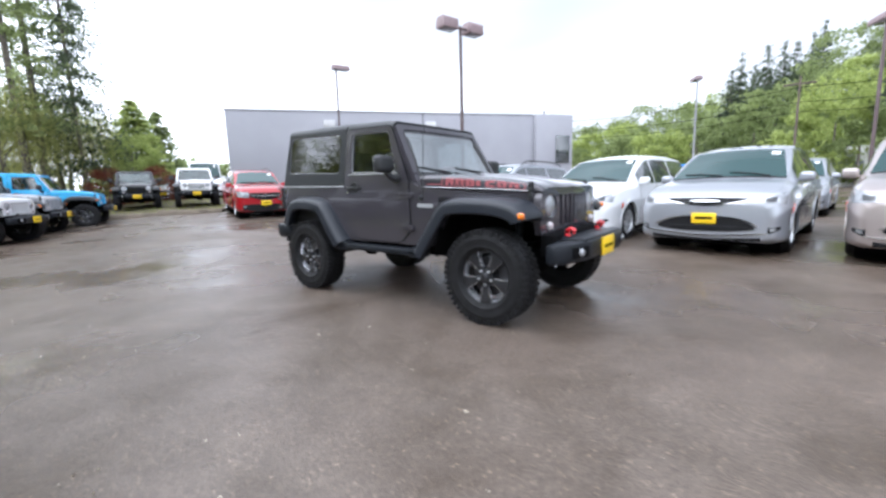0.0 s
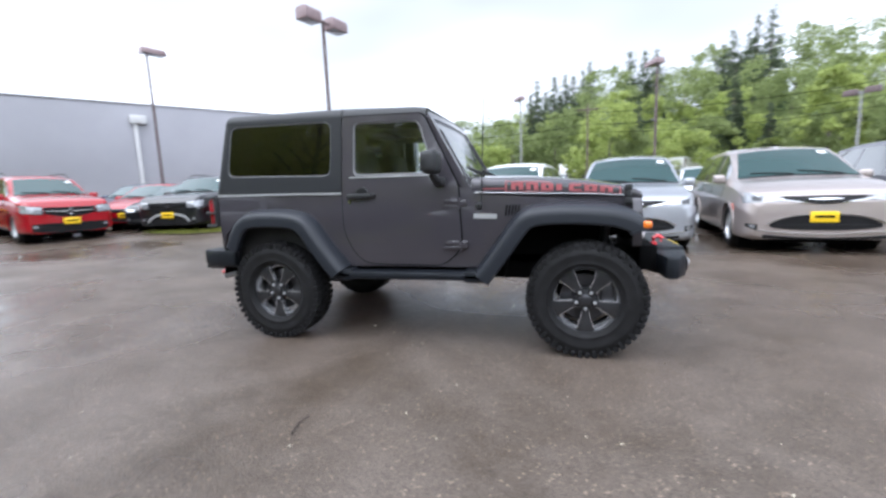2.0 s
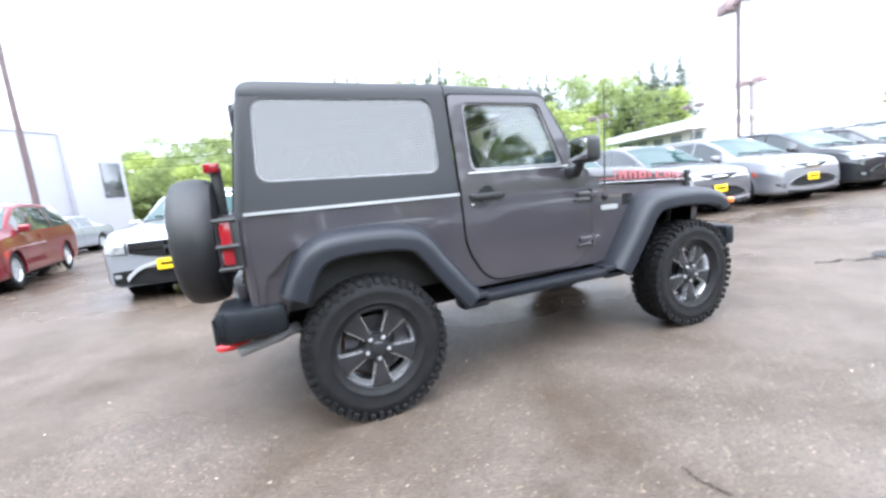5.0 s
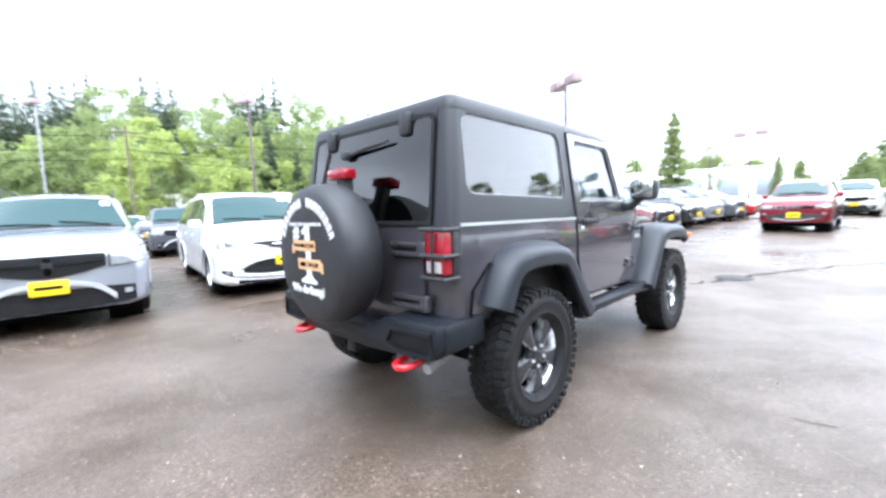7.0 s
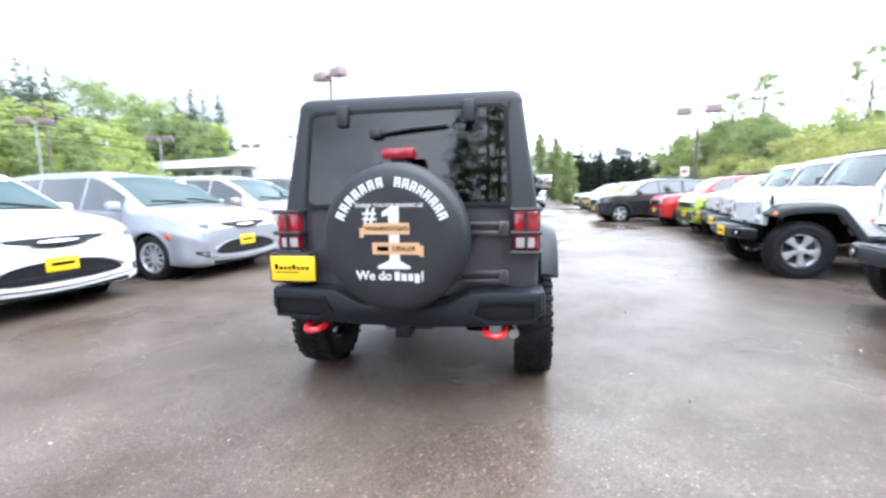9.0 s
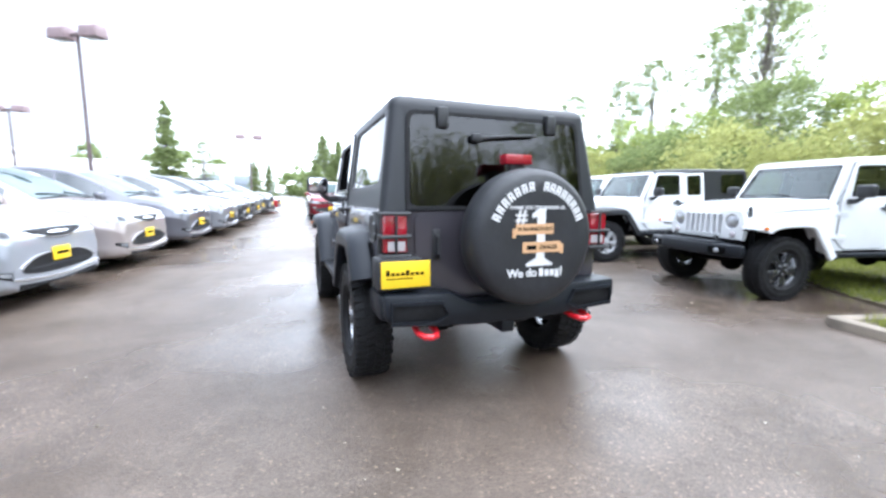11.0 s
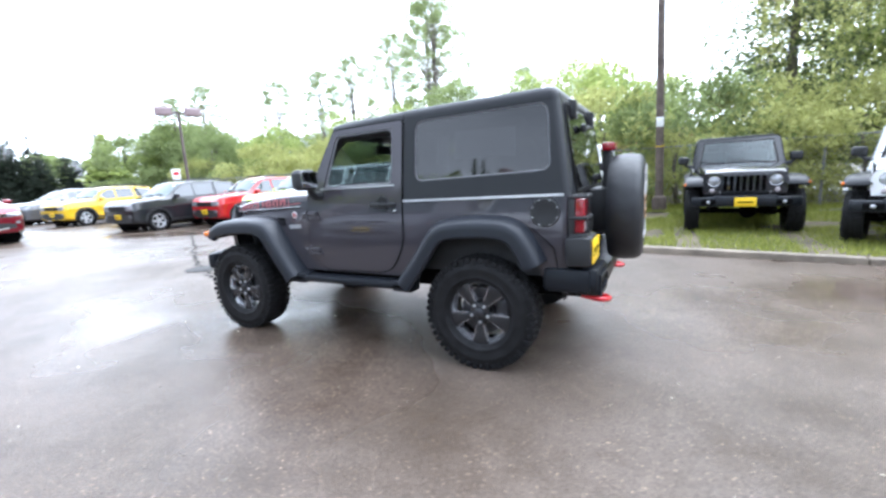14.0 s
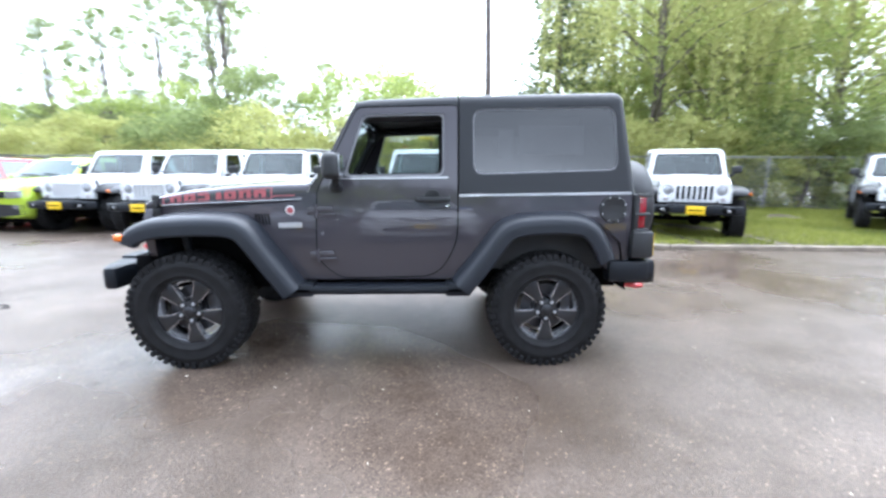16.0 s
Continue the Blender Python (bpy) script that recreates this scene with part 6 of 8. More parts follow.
        tube(bm, [(rx - 0.05, y - 0.05, 0.53), (rx - 0.15, y - 0.055, 0.515), (rx - 0.20, y - 0.035, 0.51), (rx - 0.215, y, 0.508), (rx - 0.20, y + 0.035, 0.51), (rx - 0.15, y + 0.055, 0.515), (rx - 0.05, y + 0.05, 0.53)], 0.018, 10)
        part("tow_hook", bm, RED_PAINT if hero else BLACK_PLASTIC, rb, "red tow hook" if hero else "")
    bm = bmesh.new()
    box(bm, rx - 0.14, rx + 0.2, -0.045, 0.045, 0.455, 0.53, 0.008)
    box(bm, rx - 0.10, rx + 0.1, -0.17, 0.12, 0.50, 0.545, 0.01)
    part("hitch_receiver", bm, STEEL_BLACK, rb)

    # --- rear door with glass, lamps, spare wheel ---
    bm = bmesh.new()
    o = fillet([(-0.625, 1.195), (0.625, 1.195), (0.600, 1.775), (-0.600, 1.775)], [0.02, 0.02, 0.06, 0.06])
    plate(bm, o, [], lambda u, v, d: (rear_x(v) - stretch - 0.012 + d, u, v), 0.006, (1.4, 1.6))
    g = part("rear_window", bm, REAR_GLASS, car, "dark tinted rear glass")
    g.visible_shadow = False
    bm = bmesh.new()
    i_ = fillet([(-0.602, 1.218), (0.602, 1.218), (0.578, 1.752), (-0.578, 1.752)], 0.05)
    plate(bm, o, [i_], lambda u, v, d: (rear_x(v) - stretch - 0.0145 + d, u, v), 0.002, (1.4, 1.6))
    part("window_seal", bm, GRILLE_BLACK, g)
    for sgn in (0.38, -0.38):
        bm = bmesh.new()
        box(bm, rear_x(1.74) - stretch - 0.045, rear_x(1.74) - stretch + 0.02, sgn - 0.036, sgn + 0.036, 1.675, 1.80, 0.014)
        box(bm, rear_x(1.79) - stretch - 0.02, rear_x(1.79) - stretch + 0.06, sgn - 0.03, sgn + 0.03, 1.77, 1.806, 0.012)
        part("glass_hinge", bm, BLACK_PLASTIC, g, "black glass hinge")
    bm = bmesh.new()
    rw_ = rear_x(1.64) - stretch - 0.03
    tube(bm, [(rw_, 0.17, 1.625), (rw_ - 0.012, -0.05, 1.648), (rw_ - 0.01, -0.26, 1.662)], [0.016, 0.012, 0.008], 8)
    box(bm, rw_ - 0.03, rw_ + 0.01, 0.13, 0.205, 1.60, 1.655, 0.014)
    part("rear_wiper", bm, BLACK_PLASTIC, g)
    # tailgate with its two hinges on the right and handle on the left
    bm = bmesh.new()
    xr = -1.815 - stretch
    o = fillet([(-0.56, 0.665), (0.565, 0.665), (0.575, 1.175), (-0.57, 1.175)], 0.045)
    plate(bm, o, [], lambda u, v, d: (rear_x(v) - stretch - 0.022 + d, u, v), 0.03)
    tg = part("tailgate", bm, mat, car, "", body)
    for z in (1.07, 0.79):
        bm = bmesh.new()
        for zz in (z - 0.025, z + 0.025):
            box(bm, xr - 0.05, xr - 0.01, -0.60, -0.33, zz - 0.014, zz + 0.014, 0.008)
        box(bm, xr - 0.055, xr - 0.005, -0.615, -0.55, z - 0.045, z + 0.045, 0.012)
        part("gate_hinge", bm, mat, tg, "", body)
    bm = bmesh.new()
    box(bm, xr - 0.03, xr - 0.015, 0.42, 0.47, 0.90, 1.08, 0.006)
    tube(bm, [(xr - 0.03, 0.445, 0.92), (xr - 0.065, 0.445, 0.94), (xr - 0.065, 0.445, 1.04), (xr - 0.03, 0.445, 1.06)], 0.013, 8)
    part("gate_handle", bm, BLACK_PLASTIC, tg)
    for sgn in (1, -1):
        a, b = sorted((sgn * 0.625, sgn * 0.785))
        bm = bmesh.new()
        box(bm, xr - 0.074, xr - 0.014, a + 0.012, b - 0.012, 0.955, 1.165, 0.012)
        tl = part("tail_lamp", bm, RED_LENS, car, "red tail lamp with a wire guard")
        bm = bmesh.new()
        box(bm, xr - 0.022, xr + 0.02, a, b + 0.004 if sgn > 0 else b, 0.935, 1.185, 0.012)
        part("housing", bm, BLACK_PLASTIC, tl)
        bm = bmesh.new()
        box(bm, xr - 0.0785, xr - 0.07, sgn * 0.700 - 0.050, sgn * 0.700 + 0.050, 0.966, 1.022, 0.003)
        part("reverse_lens", bm, REVERSE_LENS, tl)
        bm = bmesh.new()
        for z in (0.94, 1.05, 1.178):
            tube(bm, [(xr + 0.01, b if sgn > 0 else a, z), (xr - 0.088, (b if sgn > 0 else a), z), (xr - 0.090, (a if sgn > 0 else b), z), (xr, (a if sgn > 0 else b), z)], 0.012, 6)
        tube(bm, [(xr - 0.090, (a + b) / 2, 0.935), (xr - 0.090, (a + b) / 2, 1.183)], 0.008, 6)
        part("lamp_guard", bm, BLACK_PLASTIC, tl)
    bm = bmesh.new()
    box(bm, xr - 0.125, xr + 0.03, 0.56, 0.822, 0.750, 0.935, 0.02)
    part("plate_bracket", bm, BLACK_PLASTIC, car)
    bm = bmesh.new()
    box(bm, xr - 0.132, xr - 0.126, 0.520, 0.802, 0.768, 0.918, 0.0025)
    pl = part("dealer_plate", bm, YELLOW, car, "yellow dealer plate with a dark script")
    bm = bmesh.new()
    for k in range(8):
        yy, hh = 0.775 - k * 0.028, (0.034, 0.017, 0.017, 0.018, 0.030, 0.016, 0.017, 0.016)[k]
        box(bm, xr - 0.134, xr - 0.132, yy - 0.020, yy, 0.838, 0.838 + hh)
    box(bm, xr - 0.134, xr - 0.132, 0.622, 0.772, 0.818, 0.824)
    part("lettering_bar", bm, UNDER, pl)
    # spare wheel in its cover
    cx0, cx1, cz, cy, cr = xr - 0.135, xr - 0.375, 1.045, -0.025, 0.392
    bm = bmesh.new()
    lathe(bm, [(0.001, cx0), (cr * 0.70, cx0), (cr * 0.93, cx0 - 0.01), (cr * 0.985, cx0 - 0.05), (cr, cx0 - 0.12), (cr * 0.985, cx1 + 0.055), (cr * 0.95, cx1 + 0.022), (cr * 0.88, cx1 + 0.004), (cr * 0.7, cx1 - 0.004), (cr * 0.4, cx1 - 0.004), (0.001, cx1 - 0.003)], 64, 'X', m=Matrix.Translation((0, cy, cz)))
    sp = part("spare_wheel_cover", bm, VINYL, car, "black vinyl spare wheel cover with white print" if hero else "black spare wheel cover")
    bm = bmesh.new()
    box(bm, cx0 - 0.02, xr, -0.20, 0.16, 0.88, 1.20, 0.03)
    box(bm, cx0 - 0.01, cx0 + 0.05, -0.07, 0.03, 1.10, 1.485, 0.015)
    part("spare_carrier", bm, BLACK_PLASTIC, car)
    bm = bmesh.new()
    box(bm, xr - 0.175, xr - 0.085, -0.105, 0.075, 1.462, 1.522, 0.012)
    part("stop_lamp", bm, RED_LENS, car, "red high stop lamp")
    if hero:
        px = cx1 - 0.006
        face = Matrix(((0, 0, -1, px), (-1, 0, 0, cy), (0, 1, 0, cz), (0, 0, 0, 1)))

        def flat_bars(name, rects, m_, label="", th=0.0016):
            bm = bmesh.new()
            for a, b, c, d in rects:
                vs = [bm.verts.new(face @ Vector((x, y, z))) for z in (0, th) for x, y in ((a, b), (c, b), (c, d), (a, d))]
                for f in ((0, 1, 2, 3), (4, 7, 6, 5), (0, 4, 5, 1), (1, 5, 6, 2), (2, 6, 7, 3), (3, 7, 4, 0)):
                    bm.faces.new([vs[i] for i in f])
            bmesh.ops.recalc_face_normals(bm, faces=bm.faces[:])
            return part(name, bm, m_, sp, label)
        # name round the top, as blocks on an arc
        for a0, a1, k in [(160, 96, 7), (86, 20, 8)]:
            for i in range(k):
                bm = bmesh.new()
                a = radians(a0 + (a1 - a0) * (i + 0.5) / k)
                m_ = face @ Matrix.Translation((0.290 * math.cos(a), 0.290 * math.sin(a), 0.0)) @ Matrix.Rotation(a - math.pi / 2, 4, 'Z')
                q = 0.0165
                for r4 in ((-q, -0.025, -q + 0.012, 0.025), (q - 0.012, -0.025, q, 0.025), (-q + 0.0122, 0.013, q - 0.0122, 0.025), (-q + 0.0122, -0.010, q - 0.0122, 0.003)):
                    vs = [bm.verts.new(m_ @ Vector((x, y, z))) for z in (0, 0.0016) for x, y in ((r4[0], r4[1]), (r4[2], r4[1]), (r4[2], r4[3]), (r4[0], r4[3]))]
                    for f in ((0, 1, 2, 3), (4, 7, 6, 5), (0, 4, 5, 1), (1, 5, 6, 2), (2, 6, 7, 3), (3, 7, 4, 0)):
                        bm.faces.new([vs[j] for j in f])
                bmesh.ops.recalc_face_normals(bm, faces=bm.faces[:])
                part("letter_block", bm, WHITE_PRINT, sp)
        text_mesh("THANK YOU FOR MAKING US", 0.026, face @ Matrix.Translation((-0.01, 0.172, 0)), "small_line", WHITE_PRINT, sp)
        text_mesh("#", 0.115, face @ Matrix.Translation((-0.112, 0.122, 0)), "number_sign", WHITE_PRINT, sp, thick=0.003)
        bm = bmesh.new()
        outl = [(-0.045, 0.090), (-0.045, 0.065), (-0.012, 0.075), (-0.012, -0.155), (-0.055, -0.175), (-0.075, -0.185), (-0.075, -0.20), (0.095, -0.20), (0.095, -0.185), (0.07, -0.175), (0.042, -0.155), (0.042, 0.118), (0.0, 0.118)]
        lo = [bm.verts.new(face @ Vector((x, y + 0.05, 0.0))) for x, y in outl]
        hi = [bm.verts.new(face @ Vector((x, y + 0.05, 0.0016))) for x, y in outl]
        bm.faces.new(hi)
        for k in range(len(outl)):
            bm.faces.new((lo[k], lo[(k + 1) % len(outl)], hi[(k + 1) % len(outl)], hi[k]))
        part("large_figure_one", bm, WHITE_PRINT, sp)
        flat_bars("ribbon", [(-0.145, 0.027, 0.095, 0.085), (-0.165, 0.010, -0.1455, 0.060)], TAN_PRINT, "tan ribbon", 0.0036)
        flat_bars("ribbon", [(-0.10, -0.075, 0.145, -0.015), (0.1455, -0.085, 0.165, -0.03)], TAN_PRINT, "tan ribbon", 0.0036)
        text_mesh("WASHINGTON'S", 0.030, face @ Matrix.Translation((-0.025, 0.056, 0.0038)), "ribbon_text", UNDER, sp)
        text_mesh("DEALER", 0.034, face @ Matrix.Translation((0.065, -0.046, 0.0038)), "ribbon_text", UNDER, sp)
        flat_bars("ribbon_word_bar", [(-0.075, -0.058, -0.015, -0.034)], UNDER, "", 0.0046)
        text_mesh("We do", 0.066, face @ Matrix.Translation((-0.098, -0.188, 0)), "slogan", WHITE_PRINT, sp, thick=0.003)
        for r4 in ((0.012, -0.210, 0.038, -0.164), (0.048, -0.210, 0.074, -0.174), (0.083, -0.210, 0.108, -0.174), (0.117, -0.220, 0.142, -0.174), (0.152, -0.210, 0.161, -0.160)):
            flat_bars("letter_block", [r4], WHITE_PRINT, "", 0.003)

    # --- sills, chassis, cabin ---
    for sgn in (1, -1):
        bm = bmesh.new()
        a, b = sorted((sgn * 0.74, sgn * 0.875))
        box(bm, -0.66 - stretch, 0.56, a, b, 0.515, 0.575, 0.02)
        for x in (-0.60 - stretch, 0.46):
            box(bm, x - 0.09, x + 0.09, a, b, 0.50, 0.59, 0.02)
        part("rock_rail", bm, STEEL_BLACK, car, "black steel rock rail")
        bm = bmesh.new()
        a, b = sorted((sgn * 0.36, sgn * 0.48))
        box(bm, -1.85 - stretch, 1.62, a, b, 0.46, 0.60, 0.02)
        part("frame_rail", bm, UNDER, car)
        for xc in (1.212, -1.212 - stretch):
            bm = bmesh.new()
            tube(bm, [(xc + 0.10, sgn * 0.50, 0.42), (xc + 0.16, sgn * 0.53, 0.92)], 0.032, 10)
            part("shock_absorber", bm, STEEL_BLACK, car)
    for xc in (1.212, -1.212 - stretch):
        bm = bmesh.new()
        tube(bm, [(xc, -0.75, 0.40), (xc, 0.75, 0.40)], 0.045, 12)
        bmesh.ops.create_uvsphere(bm, u_segments=14, v_segments=8, radius=0.14, matrix=Matrix.Translation((xc, 0.12, 0.40)))
        part("axle", bm, UNDER, car)
    bm = bmesh.new()
    tube(bm, [(1.05, -0.55, 0.36), (1.05, 0.55, 0.37)], 0.02, 8)
    part("tie_rod", bm, UNDER, car)
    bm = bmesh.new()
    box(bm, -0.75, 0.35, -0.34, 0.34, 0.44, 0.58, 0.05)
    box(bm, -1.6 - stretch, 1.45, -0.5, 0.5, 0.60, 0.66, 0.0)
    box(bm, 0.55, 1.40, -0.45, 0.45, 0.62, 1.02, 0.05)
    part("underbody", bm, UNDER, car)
    bm = bmesh.new()
    tube(bm, [(rx + 0.25, -0.40, 0.53), (rx + 0.25, 0.42, 0.53)], 0.085, 16)
    ex = part("exhaust", bm, POLE_GREY, car, "steel muffler")
    bm = bmesh.new()
    tube(bm, [(rx + 0.20, -0.52, 0.52), (rx + 0.10, -0.60, 0.505), (rx - 0.02, -0.625, 0.49), (rx - 0.11, -0.64, 0.475)], 0.03, 12)
    part("tailpipe", bm, POLE_GREY, ex, "dull steel tailpipe")
    # cabin
    bm = bmesh.new()
    box(bm, -1.78 - stretch, 0.40, -0.72, 0.72, 0.66, 0.70)
    box(bm, -1.77 - stretch, -1.755 - stretch, -0.70, 0.70, 0.70, 1.17)
    for sgn in (1, -1):
        box(bm, -1.77 - stretch, 0.38, min(sgn * 0.715, sgn * 0.735), max(sgn * 0.715, sgn * 0.735), 0.70, 1.17)
        box(bm, -1.7 - stretch, -0.8 - stretch, min(sgn * 0.50, sgn * 0.70), max(sgn * 0.50, sgn * 0.70), 0.70, 1.02, 0.03)
    part("cabin_floor", bm, CABIN, car)
    bm = bmesh.new()
    box(bm, 0.14, 0.42, -0.70, 0.70, 0.98, 1.215, 0.05, seg=3)
    box(bm, 0.05, 0.26, -0.16, 0.16, 0.74, 1.16, 0.03)
    dash = part("dashboard", bm, CABIN, car)
    bm = bmesh.new()
    m = Matrix.Translation((0.0, 0.36, 1.145)) @ Matrix.Rotation(radians(-62), 4, 'Y')
    rings = []
    for k in range(28):
        a = 2 * math.pi * k / 28
        c = Vector((0.185 * math.cos(a), 0.185 * math.sin(a), 0))
        e = c.normalized()
        rings.append([bm.verts.new(m @ (c + e * 0.015 * math.cos(q) + Vector((0, 0, 0.015 * math.sin(q))))) for q in spread(0, 2 * math.pi * 7 / 8, 8)])
    for k in range(28):
        a, b = rings[k], rings[(k + 1) % 28]
        for j in range(8):
            bm.faces.new((a[j], a[(j + 1) % 8], b[(j + 1) % 8], b[j]))
    box(bm, -0.06, 0.06, -0.06, 0.06, -0.03, 0.01, 0.02, m)
    box(bm, -0.015, 0.015, -0.18, 0.18, -0.015, 0.005, 0.004, m)
    box(bm, -0.17, 0.0, -0.015, 0.015, -0.015, 0.005, 0.004, m)
    tube(bm, [m @ Vector((0, 0, -0.02)), (0.22, 0.36, 1.04)], 0.03, 8)
    part("steering_wheel", bm, CABIN, car)
    for y in (0.37, -0.37):
        bm = bmesh.new()
        box(bm, -0.52, -0.02, y - 0.25, y + 0.25, 0.84, 0.98, 0.05, seg=3)
        box(bm, -0.11, 0.04, -0.245, 0.245, -0.31, 0.31, 0.05, Matrix.Translation((-0.53, y, 1.24)) @ Matrix.Rotation(radians(-14), 4, 'Y'), 3)
        box(bm, -0.055, 0.04, -0.13, 0.13, -0.09, 0.09, 0.035, Matrix.Translation((-0.64, y, 1.60)) @ Matrix.Rotation(radians(-10), 4, 'Y'), 3)
        tube(bm, [(-0.61, y - 0.05, 1.46), (-0.64, y - 0.05, 1.57)], 0.008, 6)
        tube(bm, [(-0.61, y + 0.05, 1.46), (-0.64, y + 0.05, 1.57)], 0.008, 6)
        part("front_seat", bm, CABIN, car)
    bm = bmesh.new()
    xs_ = -1.25 - stretch
    box(bm, xs_, xs_ + 0.42, -0.48, 0.48, 0.84, 0.97, 0.05, seg=3)
    box(bm, -0.08, 0.06, -0.48, 0.48, -0.30, 0.30, 0.05, Matrix.Translation((xs_ - 0.02, 0, 1.20)) @ Matrix.Rotation(radians(-12), 4, 'Y'), 3)
    part("rear_bench", bm, CABIN, car)
    bm = bmesh.new()
    xb = -0.66 - stretch * 0.5
    tube(bm, [(xb, -0.62, 0.9), (xb, -0.60, 1.66), (xb, -0.52, 1.725), (xb, 0.52, 1.725), (xb, 0.60, 1.66), (xb, 0.62, 0.9)], 0.036, 10)
    for sgn in (1, -1):
        tube(bm, [(xb, sgn * 0.55, 1.715), (0.06, sgn * 0.57, 1.69), (0.16, sgn * 0.60, 1.60), (0.38, sgn * 0.66, 1.20)], 0.032, 10)
        tube(bm, [(xb, sgn * 0.55, 1.71), (-1.45 - stretch, sgn * 0.55, 1.68), (-1.60 - stretch, sgn * 0.57, 1.50), (-1.66 - stretch, sgn * 0.6, 1.0)], 0.036, 10)
    part("roll_cage", bm, CABIN, car)
    bm = bmesh.new()
    box(bm, 0.06, 0.095, -0.12, 0.12, 1.575, 1.65, 0.018, seg=3)
    tube(bm, [(0.09, 0, 1.64), (0.14, 0, 1.70)], 0.008, 6)
    part("interior_mirror", bm, CABIN, car)

    if hero:
        bm = bmesh.new()
        tube(bm, [(0.485, -0.765, 1.04), (0.50, -0.765, 1.10), (0.535, -0.765, 1.80)], [0.016, 0.006, 0.0025], 8)
        lathe(bm, [(0.001, 0.03), (0.016, 0.028), (0.024, 0.0), (0.024, -0.01)], 14, 'Y', m=Matrix.Translation((0.485, -0.775, 1.05)) @ Matrix.Rotation(math.pi, 4, 'Z'))
        part("antenna", bm, BLACK_PLASTIC, car, "thin whip antenna")
        for sgn in (1, -1):
            bm = bmesh.new()
            plate(bm, fillet([(0.445, 0.962), (0.61, 0.955), (0.61, 0.990), (0.445, 0.997)], 0.006), [], lambda u, v, d: (u, sgn * (side_y(v) - max(0, u - 0.42) * 0.135 + 0.006 - d), v), 0.008)
            part("fender_badge", bm, ALLOY, car, "small silver badge")
            bm = bmesh.new()
            for k in range(5):
                plate(bm, [(0.665 + k * 0.022, 0.975), (0.677 + k * 0.022, 0.975), (0.687 + k * 0.022, 1.05), (0.675 + k * 0.022, 1.05)], [], lambda u, v, d: (u, sgn * (side_y(v) - max(0, u - 0.42) * 0.135 + 0.003 - d), v), 0.006)
            part("side_vent", bm, UNDER, car)
        bm = bmesh.new()
        lathe(bm, [(0.001, 0.004), (0.03, 0.003), (0.031, -0.004)], 24, m=Matrix.Translation((0.525, side_y(1.08) - 0.105 * 0.135 + 0.003, 1.075)))
        st = part("round_sticker", bm, WHITE_PRINT, car, "round white sticker with a red disc")
        bm = bmesh.new()
        lathe(bm, [(0.001, 0.0055), (0.021, 0.005), (0.0215, 0.0)], 24, m=Matrix.Translation((0.525, side_y(1.08) - 0.105 * 0.135 + 0.003, 1.075)))
        part("disc", bm, RED_DECAL, st)
        # fuel filler
        bm = bmesh.new()
        lathe(bm, [(0.001, 0.006), (0.062, 0.006), (0.078, 0.010), (0.090, 0.008), (0.094, 0.0), (0.094, -0.01)], 36, m=Matrix.Translation((-1.655, side_y(1.085) + 0.004, 1.085)))
        fu = part("fuel_cap", bm, BLACK_PLASTIC, car, "round black bolted fuel cap")
        for k in range(8):
            a = 2 * math.pi * (k + 0.5) / 8
            bm = bmesh.new()
            lathe(bm, [(0.001, 0.014), (0.005, 0.013), (0.0065, 0.006)], 8, m=Matrix.Translation((-1.655 + 0.083 * math.cos(a), side_y(1.085) + 0.004, 1.085 + 0.083 * math.sin(a))))
            part("bolt", bm, ALLOY, fu)
    # hood drawn out to the nose, grille and lamps carried with it
    for o in car.children_recursive:
        nm = o.name.split(".")[0]
        if nm in ("hood", "hood_latch", "hood_seam", "hood_lettering", "inner_fender"):
            for v in o.data.vertices:
                v.co.x += 0.083 * max(0.0, v.co.x - 0.42)
        elif nm in ("grille", "radiator_mesh", "headlight", "turn_lamp") or nm == "lens" and o.parent.name.split(".")[0] == "headlight":
            for v in o.data.vertices:
                v.co.x += 0.088
    # wheels
    for i, (x, y) in enumerate(((1.212, 0.768), (1.212, -0.768), (-1.212 - stretch, 0.768), (-1.212 - stretch, -0.768))):
        put_off_wheel(car, x, y, 0.397, wheels, (7, 0, 0, 0)[i])
    return car


def _strip(pts, h):
    bm = bmesh.new()
    a, b = Vector(pts[0]), Vector(pts[1])
    vs = [bm.verts.new(p) for p in (a + Vector((0, 0, -h)), b + Vector((0, 0, -h)), b + Vector((0, 0, h)), a + Vector((0, 0, h)))]
    ws = [bm.verts.new(v.co - Vector((0, 0.012, 0))) for v in vs]
    bm.faces.new(vs)
    bm.faces.new(ws[::-1])
    for k in range(4):
        bm.faces.new((vs[k], ws[k], ws[(k + 1) % 4], vs[(k + 1) % 4]))
    bmesh.ops.recalc_face_normals(bm, faces=bm.faces[:])
    return bm


def _decal(bm, hw, edge, ridge, xa, xb, ta, tb, sgn):
    """A flat mark on the hood's side between two lengths and two heights."""
    us = spread(xa, xb, 4 if xb - xa > 0.1 else 2)
    def at(x, t, o):
        w_, ze, dz = hw(x), edge(x), ridge(x) - edge(x)
        y = lerp_table(t, [(0, w_ + 0.006), (0.30, w_ + 0.0055), (0.55, w_ + 0.003), (0.66, w_ - 0.002), (0.77, w_ - 0.014)])
        return (x, sgn * (y + o), ze + dz * t)
    ts = spread(ta, tb, 3)
    g = [[[bm.verts.new(at(x, t, o)) for t in ts] for x in us] for o in (0.002, -0.004)]
    f, k = g
    for i in range(len(us) - 1):
        for j in range(2):
            bm.faces.new((f[i][j], f[i + 1][j], f[i + 1][j + 1], f[i][j + 1]))


